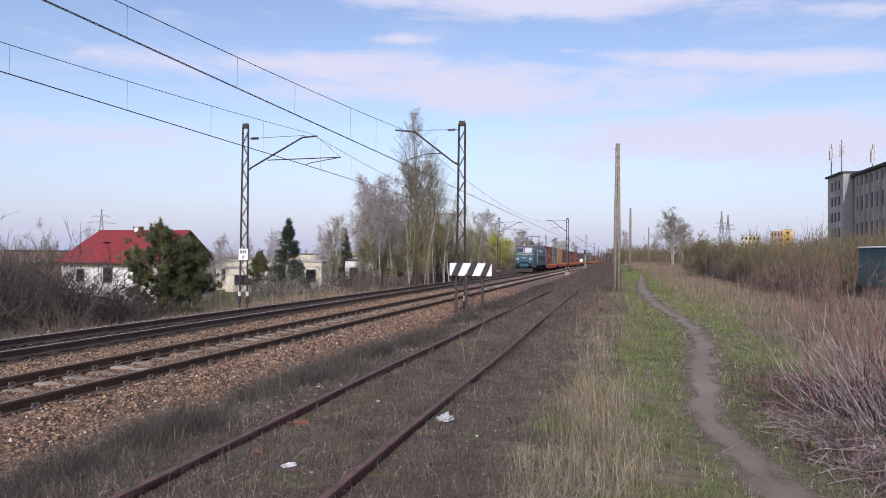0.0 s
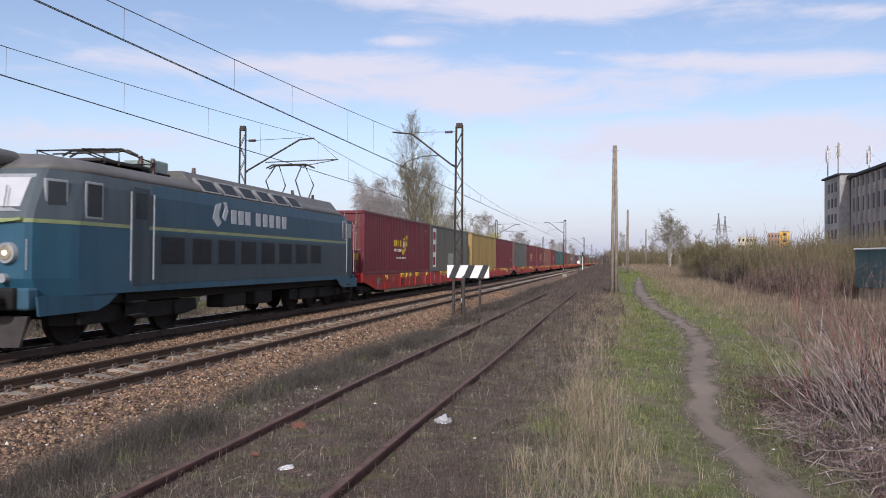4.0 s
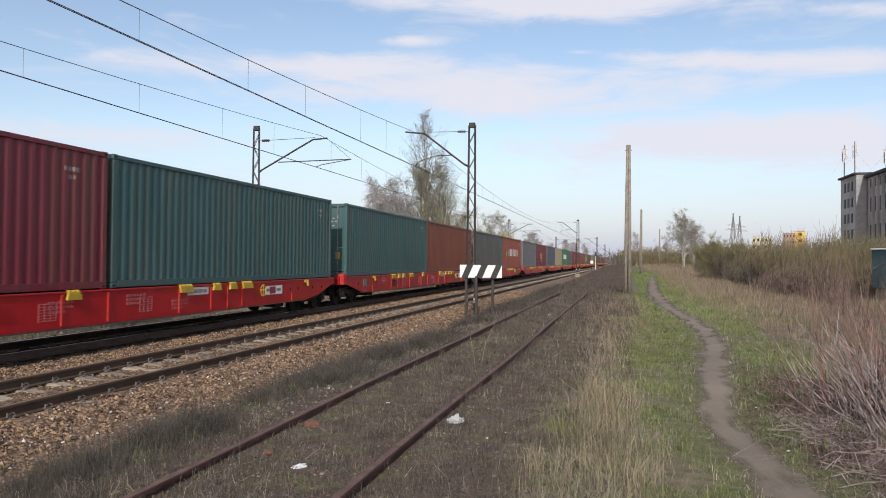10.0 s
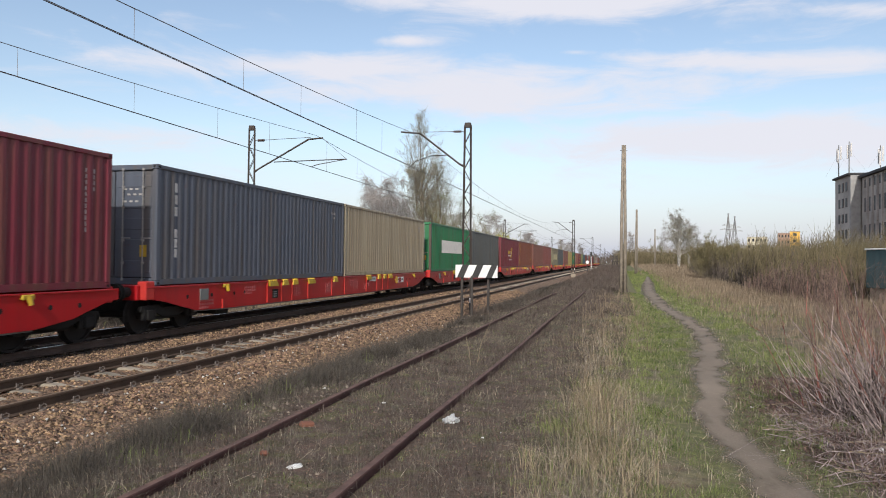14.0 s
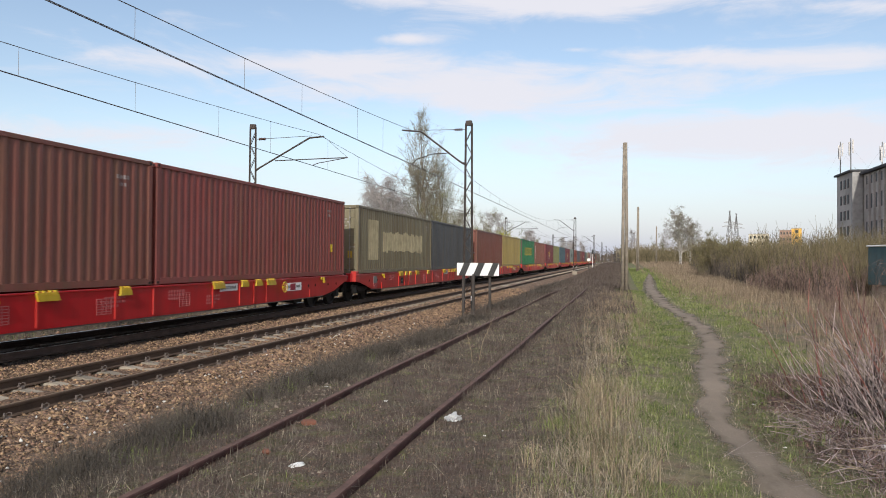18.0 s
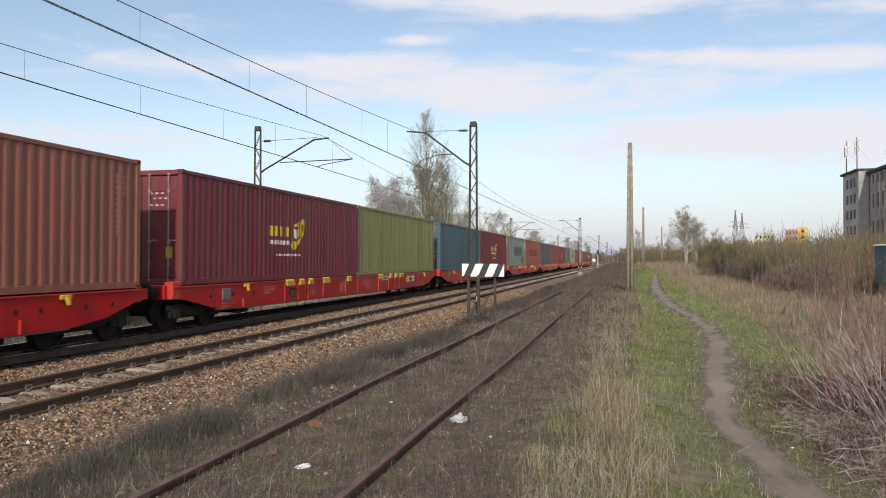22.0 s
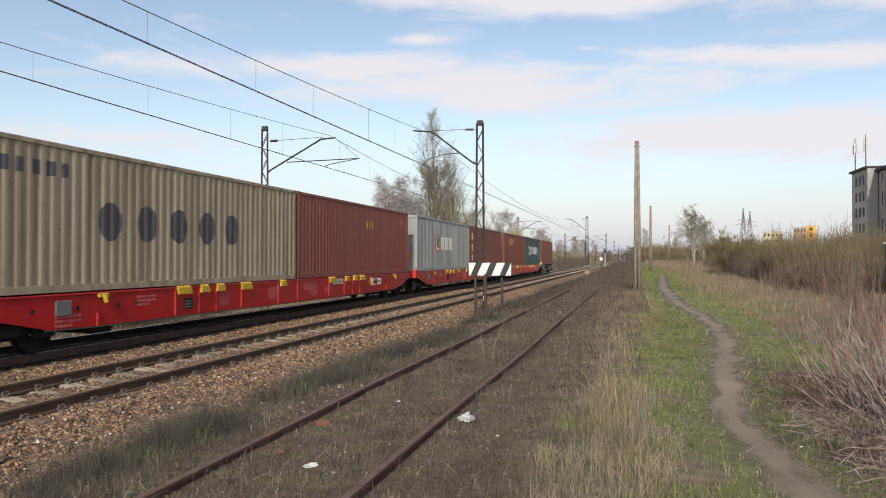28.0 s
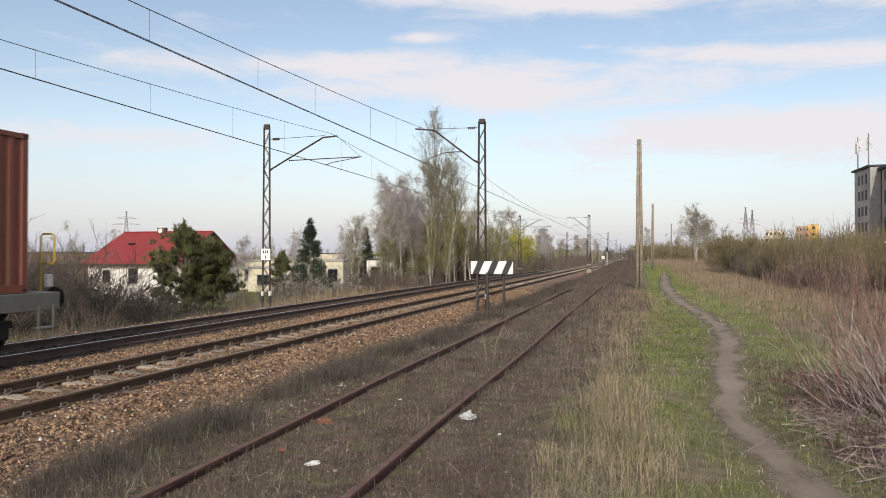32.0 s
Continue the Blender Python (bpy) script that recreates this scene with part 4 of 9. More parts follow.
EMB = emblem_marks
LOADS = [  # for each wagon: the container at its leading end, then the one behind
    (("maroon", "maroon corrugated container with a yellow emblem", EMB() + number_marks()),
     ("grey", "weathered grey container with a pale square patch", patch_marks(-5.45, -4.62, 0.28, 2.72, MK_W, "white panel") + patch_marks(-1.0, 0.83, 0.17, 1.2, MK_GP, "pale repaired patch") + [("letter_bar", decal([(-5.3, -4.8, 0.42 + 0.8 * i, 0.92 + 0.8 * i)], 0.008), MK_M, "dark red letter-sized bar") for i in range(3)] + number_marks())),
    (("yellow", "dusty yellow corrugated container", number_marks()), ("maroon", "plain maroon corrugated container", number_marks(4.6, None, 6, True) + small_tag(4.3, 0.72))),
    (("grey", "grey-green container with darker repainted patches", number_marks(4.6, MK_W) + ragged_patch(-5.2, -4.2, 1.2, 1.9, MK_DP, "dark repainted patch", 5) + ragged_patch(-1.2, -0.5, 0.5, 1.7, MK_DP, "dark repainted patch", 6) + ragged_patch(-2.9, -2.2, 0.4, 1.3, MK_DP, "dark repainted patch", 7) + ragged_patch(1.3, 1.9, 1.0, 1.7, MK_DP, "dark repainted patch", 8) + patch_marks(4.95, 5.15, 1.4, 1.6, MK_YP, "yellow mark")), ("maroon", "maroon container with a yellow emblem", EMB())),
    (("maroon", "maroon container with a yellow emblem", EMB() + small_tag(5.1, 0.62)), ("terracotta", "rust-brown container with a column of white marks", column_marks(-5.27, 6, 0.2, 0.24, 2.4, None, 0.07) + number_marks())),
    (("maroon", "maroon container with a yellow emblem, bleached below", EMB() + number_marks()), ("teal", "dark teal corrugated container", number_marks())),
    (("teal", "dark teal corrugated container", number_marks()), ("orange", "rust-orange corrugated container", number_marks())),
    (("slate", "blue-grey corrugated container", number_marks()),
     ("redorange", "red container with a white word and a green wedge", word_marks(-2.37, 1.17, 0.69, 7, 0.48, 0.453, MK_W, "white letter-sized bars") +
      [("emblem", decal([(-3.75, -3.31, lambda y: 1.17, lambda y: 1.17 + (y + 3.75) * 1.88)]), MK_W, "white wedge facet"), ("emblem", decal([(-3.29, -2.87, lambda y: 1.17, lambda y: 2.0 - (y + 3.29) * 1.3)]), MK_G, "green wedge emblem")] + number_marks())),
    (("midgrey", "mid-grey corrugated container", number_marks()), ("maroon", "maroon container with a yellow emblem", EMB() + number_marks(4.6, None, 6, True))),
    (("blue", "faded blue-grey container with a column of white marks", column_marks(-5.42, 3, 0.23, 0.16, 2.56, None, 0.07) + column_marks(-5.42, 3, 0.21, 0.16, 1.4, None, 0.04) + number_marks()), ("tan", "tan corrugated container", number_marks())),
    (("green", "bright green container with a white panel", patch_marks(-3.42, 3.43, 1.16, 1.96, MK_W, "white panel") + number_marks()), ("slate", "slate-blue corrugated container", number_marks())),
    (("maroon", "maroon container with a yellow emblem", EMB()), ("orange", "rust-brown container with a yellow bar", [("stripe", decal([(-5.4, -5.09, 0.42, 2.6)]), MK_Y, "yellow upright bar"), ("lettering", decal([(-5.3, -5.19, 0.62 + 0.155 * i, 0.71 + 0.155 * i) for i in range(12) if i != 6] + [oval(-5.245, 1.56, 0.13, 0.15)], 0.008), MK_D, "dark letter-sized bars")] + small_tag(4.6, 0.75) + number_marks())),
    (("brown", "brown corrugated container", number_marks()), ("brick", "red-brown corrugated container", number_marks(4.4) + small_tag(4.7, 0.9))),
    (("olive", "olive container with pale repainted patches", patch_marks(-4.9, -3.5, 0.6, 2.4, MK_P, "pale patch") + ragged_patch(-2.76, 4.23, 1.0, 1.92, MK_P, "long pale patch", 3) + number_marks()), ("anthracite", "dark anthracite corrugated container", number_marks())),
    (("brown", "faded brown corrugated container", number_marks()), ("bright_yellow", "yellow corrugated container", number_marks())),
    (("green", "green container with an overpainted yellow patch", ragged_patch(-3.57, 3.2, 1.15, 2.05, MK_YP, "uneven yellow patch") + word_marks(-3.3, 1.3, 0.6, 15, 0.13, 0.31, MK_SM, "dark smears") + number_marks()),
     ("terracotta", "red-brown container with a column of white marks", column_marks(-5.3) + number_marks(4.6, None, 6, True))),
    (("maroon", "maroon container with a yellow emblem", EMB()), ("lime", "pale yellow-green corrugated container", number_marks())),
    (("petrol", "petrol blue corrugated container", number_marks()), ("maroon", "maroon container with a yellow emblem", EMB())),
    (("greygreen", "grey-green container with dark overpainted patches", patch_marks(-2.7, 2.8, 1.1, 2.0, MK_DP, "dark patch") + patch_marks(2.5, 4.0, 0.35, 1.05, MK_DP, "dark patch") + [("letter_bar", decal([(a, a + 0.15, z, z + 0.15)]), MK_W, "white block") for a, z in ((4.85, 1.85), (4.85, 2.04), (4.85, 2.23), (4.85, 2.42), (5.05, 1.85), (5.05, 2.04), (5.25, 1.85))] + [("label_plate", decal([(4.9, 5.3, 1.3, 1.55)]), MK_OC, "ochre mark"), ("label_plate", decal([(4.93, 5.3, 1.02, 1.14)]), MK_OC, "ochre mark")]),
     ("redorange", "orange-red container with a dark faded zone", ragged_patch(-3.84, 3.96, 1.15, 1.95, mat("dull_overpaint", (0.22, 0.062, 0.04), 0.8, 0, 0.35, 2, 0), "dark faded zone", 11) + number_marks())),
    (("anthracite", "dark grey corrugated container", number_marks()), ("chestnut", "brown container with upright white marks", [("stripe", decal([(-5.45, -5.25, 1.7, 2.45), (-5.45, -5.25, 0.95, 1.5), (-5.45, -5.25, 0.5, 0.8)]), MK_W, "white upright bars")])),
    (("maroon", "maroon container with a yellow emblem", EMB()), ("deepgreen", "grey-green corrugated container", number_marks())),
    (("cream", "cream container with a large dark word", [("letter_bar", decal([oval(-2.72 + 1.23 * i, 1.47, 0.36, 0.42)]), MK_D, "dark letter-sized oval") for i in range(5)] + word_marks(-5.6, 2.28, 0.28, 5, 0.2, 0.17, MK_D, "dark letter-sized bars")),
     ("brick", "red container with a small yellow mark", word_marks(0.4, 1.95, 0.3, 3, 0.2, 0.1, MK_Y, "small yellow bars") + number_marks())),
    (("silver", "silver-grey container with a white word and a round emblem", word_marks(-1.29, 1.2, 0.75, 3, 0.72, 0.255, MK_W, "white letter-sized bars") +
      [("emblem", decal([oval(-2.03, 1.56, 0.53, 0.51)], 0.003), MK_R, "red ring"), ("emblem", decal([oval(-2.0, 1.56, 0.43, 0.41)], 0.006), MK_W, "white disc"), ("emblem", decal([oval(-1.95, 1.6, 0.23, 0.36)], 0.009), MK_G, "green figure")]),
     ("chestnut", "brown container with upright white marks", [("stripe", decal([(-5.3, -5.1, 2.0, 2.45), (-5.3, -5.1, 1.2, 1.7), (-5.3, -5.1, 0.55, 0.95)]), MK_W, "white upright bars")])),
    (("rust", "faded brown corrugated container", patch_marks(-3.7, -1.1, 1.95, 2.5, mat("faded_patch", (0.36, 0.17, 0.10), 0.8, 0, 0.3, 3, 0), "faded patch")),
     ("darkteal", "dark green-blue container with a white word and turquoise end", word_marks(-2.1, 1.17, 0.78, 6, 0.58, 0.456, MK_W, "white letter-sized bars") +
      [("emblem", decal([oval(-2.95, 1.53, 0.55, 0.53)]), MK_W, "white round emblem"), ("emblem", decal([oval(-2.95, 1.53, 0.34, 0.34)], 0.007), PAINT["darkteal"], "dark figure")] +
      patch_marks(4.0, 5.9, 0.5, 2.0, MK_T, "turquoise panel") + patch_marks(-5.5, -4.9, 0.35, 1.63, MK_T, "turquoise panel") + number_marks(4.4, MK_W, 7) + small_tag(4.9, 1.25) + small_tag(4.9, 1.05))),
]

# ---- container wagons ----
WEND0, WEND1 = -0.6, 25.0  # ends of the underframe from the leading container's end
DECK = 1.155


def wheelset_mesh(r=0.46):
    g = Geo()
    for s in (-1, 1):
        prof = [(s * 0.70, r + 0.028), (s * 0.735, r), (s * 0.84, r - 0.006), (s * 0.84, r - 0.06), (s * 0.79, r - 0.07), (s * 0.78, 0.12), (s * 0.70, 0.12), (s * 0.70, r - 0.06)]
        n = 20
        vs = [(x, rr * math.cos(2 * math.pi * j / n), rr * math.sin(2 * math.pi * j / n)) for x, rr in prof for j in range(n)]
        k = len(prof)
        fs = [(i * n + j, i * n + (j + 1) % n, ((i + 1) % k) * n + (j + 1) % n, ((i + 1) % k) * n + j) for i in range(k) for j in range(n)]
        g.add(vs, fs)
    g.tube([(-1.05, 0, 0), (1.05, 0, 0)], 0.085, 8)
    return g.mesh("wheelset", M["wheel"])


def bogie_mesh():
    g = Geo()
    for s in (-1, 1):
        g.prism([(-1.25, 0.55), (-1.2, 0.68), (-0.55, 0.70), (-0.4, 0.62), (0.4, 0.62), (0.55, 0.70), (1.2, 0.68), (1.25, 0.55), (0.6, 0.50), (0.35, 0.40), (-0.35, 0.40), (-0.6, 0.50)], s * 0.98, s * 1.08, "x")
        for y in (-0.9, 0.9):
            g.box((s * 1.03, y, 0.46), (0.2, 0.28, 0.26), 0.03)
            for d in (-0.19, 0.19):
                g.tube([(s * 1.03, y + d, 0.34), (s * 1.03, y + d, 0.6)], 0.075, 8)
        g.box((s * 0.9, 0, 0.36), (0.1, 1.0, 0.08), 0.02)
    g.box((0, 0, 0.62), (1.9, 0.5, 0.2), 0.04)
    return g.mesh("bogie_frame", M["dark"])


def buffer_mesh(d):
    """A buffer with its head towards d along y."""
    g = Geo()
    g.tube([(0, 0, 0), (0, d * 0.22, 0)], [0.13, 0.11], 10)
    g.tube([(0, d * 0.2, 0), (0, d * 0.36, 0)], 0.075, 10)
    g.tube([(0, d * 0.35, 0), (0, d * 0.385, 0), (0, d * 0.40, 0)], [0.22, 0.22, 0.17], 14)
    return g.mesh("buffer", M["dark"])


WHEELSET, BOGIE = wheelset_mesh(), bogie_mesh()
BUFFER = {1: buffer_mesh(1), -1: buffer_mesh(-1)}


def ring_geo(c, r, tr, n=18, ax="x"):
    pts = [(c[0], c[1] + r * math.cos(a), c[2] + r * math.sin(a)) for a in np.linspace(0, 2 * math.pi, n)]
    return Geo().tube(pts, tr, 5, False)


def sill_outline():
    return [(-0.13, DECK), (-0.13, 0.83), (0.15, 0.80), (0.7, 0.68), (1.65, 0.48), (3.2, 0.45), (15.5, 0.42), (22.6, 0.45), (23.6, 0.58), (24.3, 0.78), (24.65, 0.88), (25.0, 0.92), (25.0, DECK)]


def wagon_parts():
    P = {}
    P["side_sill"] = Geo().prism(sill_outline(), 1.24, 1.28, "x").mesh("side_sill", M["red"])
    g = Geo()
    g.box((1.22, 12.2, DECK - 0.02), (0.18, 25.3, 0.04), 0.01)
    P["top_flange"] = g.mesh("top_flange", M["red"])
    low = [(1.62, 0.48), (3.2, 0.45), (15.5, 0.42), (22.6, 0.45)]
    g = Geo()
    for (a, b), (c, d) in zip(low, low[1:]):
        g.tube([(1.22, a, b - 0.015), (1.22, c, d - 0.015)], 0.03, 4)
    P["bottom_flange"] = g.mesh("bottom_flange", M["greyframe"])
    P["end_block"] = Geo().box((1.17, -0.30, 1.06), (0.24, 0.34, 0.44), 0.02).mesh("end_block", M["redbright"])
    P["centre_beam"] = Geo().box((0, 12.2, 0.78), (0.6, 24.8, 0.5), 0.03).mesh("centre_beam", M["dark"])
    g = Geo()
    for y in np.arange(3.4, 22, 2.05):
        g.box((0, y, 0.8), (2.4, 0.12, 0.45), 0.01)
    P["cross_beams"] = g.mesh("cross_beams", M["red"])
    g = Geo()
    for y in (WEND0 + 0.1, WEND1 - 0.1):
        g.box((0, y, 1.0), (2.3, 0.2, 0.34), 0.02)
    P["headstock"] = Geo().box((0, 0, 1.02), (2.28, 0.2, 0.36), 0.02).mesh("headstock", M["red"])
    g = Geo()
    g.box((1.315, 0, 1.12), (0.06, 0.34, 0.05), 0.01)
    g.prism([(-0.17, 1.10), (0.17, 1.10), (0.20, 0.98), (-0.20, 0.98)], 1.30, 1.36, "x")
    for d in (-0.12, 0, 0.12):
        g.box((1.30, d, 1.155), (0.08, 0.05, 0.05), 0.01)
    P["twistlock"] = g.mesh("twistlock", M["yellow"])
    g = Geo()
    g.box((1.315, 0, 1.12), (0.06, 0.56, 0.05), 0.01)
    g.prism([(-0.28, 1.10), (0.26, 1.10), (0.31, 0.975), (-0.24, 0.975)], 1.30, 1.365, "x")
    for d in (-0.22, -0.08, 0.08, 0.22):
        g.box((1.30, d, 1.155), (0.08, 0.05, 0.05), 0.01)
    P["wide_twistlock"] = g.mesh("wide_twistlock", M["yellow"])
    g = Geo()
    g.box((0, 0, 0.52), (2.0, 0.62, 0.5), 0.05)
    g.prism([(-0.5, 0.86), (0.5, 0.86), (0.3, 0.26), (-0.3, 0.26)], 0.86, 1.02, "x")
    g.prism([(-0.5, 0.86), (0.5, 0.86), (0.3, 0.26), (-0.3, 0.26)], -1.02, -0.86, "x")
    P["brake_rigging"] = g.mesh("brake_rigging", M["dark"])
    P["short_rib"] = Geo().box((1.295, 0, 0.58), (0.03, 0.05, 0.26), 0.006).mesh("short_rib", M["redbright"])
    g = Geo()
    g.box((1.31, 0, 1.08), (0.06, 0.3, 0.1), 0.015)
    g.tube([(1.33, 0, 1.1), (1.36, 0.04, 0.93)], [0.06, 0.045], 8)
    P["lift_bracket"] = g.mesh("lift_bracket", M["yellow"])
    P["rib"] = Geo().box((1.295, 0, 0.78), (0.03, 0.05, 0.62), 0.006).mesh("rib", M["redbright"])
    g = Geo()
    g.box((1.30, 0, 0.88), (0.035, 0.36, 0.28), 0.008)
    for i in range(3):
        g.box((1.319, -0.02, 0.8 + 0.07 * i), (0.006, 0.22, 0.03), 0, k=1)
    P["plate_box"] = g.mesh("plate_box", [M["dark"], M["greyframe"]])
    P["plate_pale"] = Geo().box((1.30, 0, 0.88), (0.035, 0.4, 0.3), 0.008).mesh("plate_pale", M["greyframe"])
    g = Geo()
    g.box((1.288, 0, 0.86), (0.014, 1.15, 0.27), 0, k=0)
    g.box((1.297, -0.1, 0.86), (0.008, 0.4, 0.22), 0, k=1)
    for i in range(8):
        g.box((1.297, -0.48 + 0.05 * i if i < 4 else 0.2 + 0.075 * (i - 4), 0.87), (0.006, 0.035 if i < 4 else 0.055, 0.09), 0, k=2)
    P["owner_plate"] = g.mesh("owner_plate", [M["white"], mat("crimson_print", (0.26, 0.02, 0.035), 0.6, 0, 0.15, 6, 0), M["greyframe"]])
    g = Geo()
    g.box((1.288, 0, 0.99), (0.012, 0.95, 0.2), 0, k=0)
    for i in range(9):
        g.box((1.296, -0.38 + 0.09 * i, 0.99), (0.006, 0.06, 0.09), 0, k=1)
    P["name_plate"] = g.mesh("name_plate", [M["plain"], M["greyframe"]])
    g = Geo()
    for r, n in ((0.09, 6), (0.0, 6), (-0.09, 4)):
        for i in range(n):
            g.box((1.284, -0.35 + i * 0.12, r), (0.006, 0.085, 0.055))
    P["stencil"] = g.mesh("stencil", mat("pale_red_print", (0.45, 0.11, 0.11), 0.7, 0, 0.2, 6, 0))
    g = ring_geo((1.37, 0, 0.88), 0.17, 0.018)
    for a in range(4):
        g.tube([(1.37, 0, 0.88), (1.37, 0.17 * math.cos(a * math.pi / 2), 0.88 + 0.17 * math.sin(a * math.pi / 2))], 0.012, 4)
    g.tube([(1.28, 0, 0.88), (1.38, 0, 0.88)], 0.03, 6)
    P["handbrake_wheel"] = g.mesh("handbrake_wheel", M["yellow"])
    P["hole"] = Geo().tube([(1.281, 0, 0), (1.2835, 0, 0)], 0.055, 8).mesh("hole", M["dark"])
    g = Geo()
    for i in range(7):
        g.box((1.284, 0, 0.6 + 0.055 * i), (0.006, 0.46, 0.014))
    for i in range(4):
        g.box((1.285, -0.225 + 0.15 * i, 0.765), (0.006, 0.014, 0.33))
    P["data_panel"] = g.mesh("data_panel", mat("pale_pink_print", (0.46, 0.14, 0.14), 0.7, 0, 0.2, 6, 0))
    g = Geo()
    g.tube([(0, 0, 1.02), (0, 0.2, 1.0), (0, 0.32, 0.9)], 0.045, 6)
    g.tube([(0.4, 0, 0.95), (0.42, 0.12, 0.6), (0.42, 0.3, 0.55), (0.4, 0.38, 0.75)], 0.022, 6)
    P["coupling"] = g.mesh("coupling", M["dark"])
    g = Geo()
    g.tube([(0.3, 10.5, 0.55), (0.3, 12.1, 0.55)], 0.18, 10)
    g.box((-0.5, 9.2, 0.55), (0.4, 0.5, 0.3), 0.04)
    P["brake_gear"] = g.mesh("brake_gear", M["dark"])
    return P


WP = wagon_parts()


def wagon():
    """A long red flat wagon on two bogies, built once and copied."""
    w = thing("container_wagon", "red flat container wagon with yellow fittings on two bogies", "wagon", "wagons of the train")
    for m in (Matrix(), FLIPX):
        for name in ("side_sill", "top_flange", "bottom_flange", "end_block"):
            part(name, WP[name], None, w).matrix_local = m
    part("centre_beam", WP["centre_beam"], None, w)
    part("cross_beams", WP["cross_beams"], None, w)
    part("brake_gear", WP["brake_gear"], None, w)
    for y, d in ((WEND0 + 0.1, -1), (WEND1 - 0.1, 1)):
        part("headstock", WP["headstock"], None, w).location = (0, y, 0)
        for s in (-1, 1):
            part("buffer", BUFFER[d], None, w).location = (s * 0.875, y + d * 0.08, 1.03)
        c = part("coupling", WP["coupling"], None, w)
        c.matrix_local = pose(0, y + d * 0.08, 0, 0, 0, 0 if d > 0 else 180)
    for yb in (0.88, 23.4):
        b = part("bogie", BOGIE, None, w, "black bogie frame with coil springs")
        b.location = (0, yb, 0)
        for d in (-0.9, 0.9):
            a = part("wheelset", WHEELSET, None, b)
            a.location = (0, d, 0.46)
    for y in (6.85, 7.6, 11.25, 16.6, 17.45):
        part("twistlock", WP["twistlock"], None, w, "yellow folding twistlock").location = (0, y, 0)
    for y in (5.95, 8.95, 15.15, 18.25):
        part("twistlock", WP["wide_twistlock"], None, w, "wide yellow folding twistlock").location = (0, y, 0)
    for y in (3.4, 20.9):
        part("brake_rigging", WP["brake_rigging"], None, w, "black brake rigging below the sill").location = (0, y, 0)
    for y in (2.95, 21.3):
        part("rib", WP["short_rib"], None, w).location = (0, y, 0)
    for y in (5.62, 6.62, 7.42, 8.72, 10.95, 12.3, 14.9, 16.35, 17.2, 18.0):
        part("rib", WP["rib"], None, w).location = (0, y, 0)
    for y in (3.1, 22.4):
        part("lift_bracket", WP["lift_bracket"], None, w, "yellow lifting bracket").location = (0, y, 0)
    part("plate_box", WP["plate_pale"], None, w, "grey plate holder").location = (0, 2.0, 0)
    part("plate_box", WP["plate_box"], None, w, "black plate with faint bars").location = (0, 6.15, -0.15)
    part("owner_plate", WP["owner_plate"], None, w, "white plate with a red band").location = (0, 20.0, 0)
    part("name_plate", WP["name_plate"], None, w, "pale grey plate").location = (0, 15.75, 0)
    part("handbrake_wheel", WP["handbrake_wheel"], None, w, "yellow spoked handwheel").location = (0, 19.15, 0)
    for y in (7.85, 10.6, 13.6):
        tagged(part("data_panel", WP["data_panel"], None, w, "printed table grid"), kind="stuff").location = (0, y, 0)
    for y, z in ((4.6, 0.9), (11.0, 0.85), (13.3, 0.9), (2.2, 0.62), (15.0, 0.7)):
        tagged(part("stencil", WP["stencil"], None, w, "faint printed bars"), kind="stuff").location = (0, y, z)
    for y in (1.25, 2.4, 3.6, 4.2, 21.2, 21.8, 23.0, 23.8):
        part("hole", WP["hole"], None, w).location = (0, y, 0.85)
    return w


M["sage"] = paint("sage_grey_paint", (0.13, 0.138, 0.12), 0.35, 0.3)


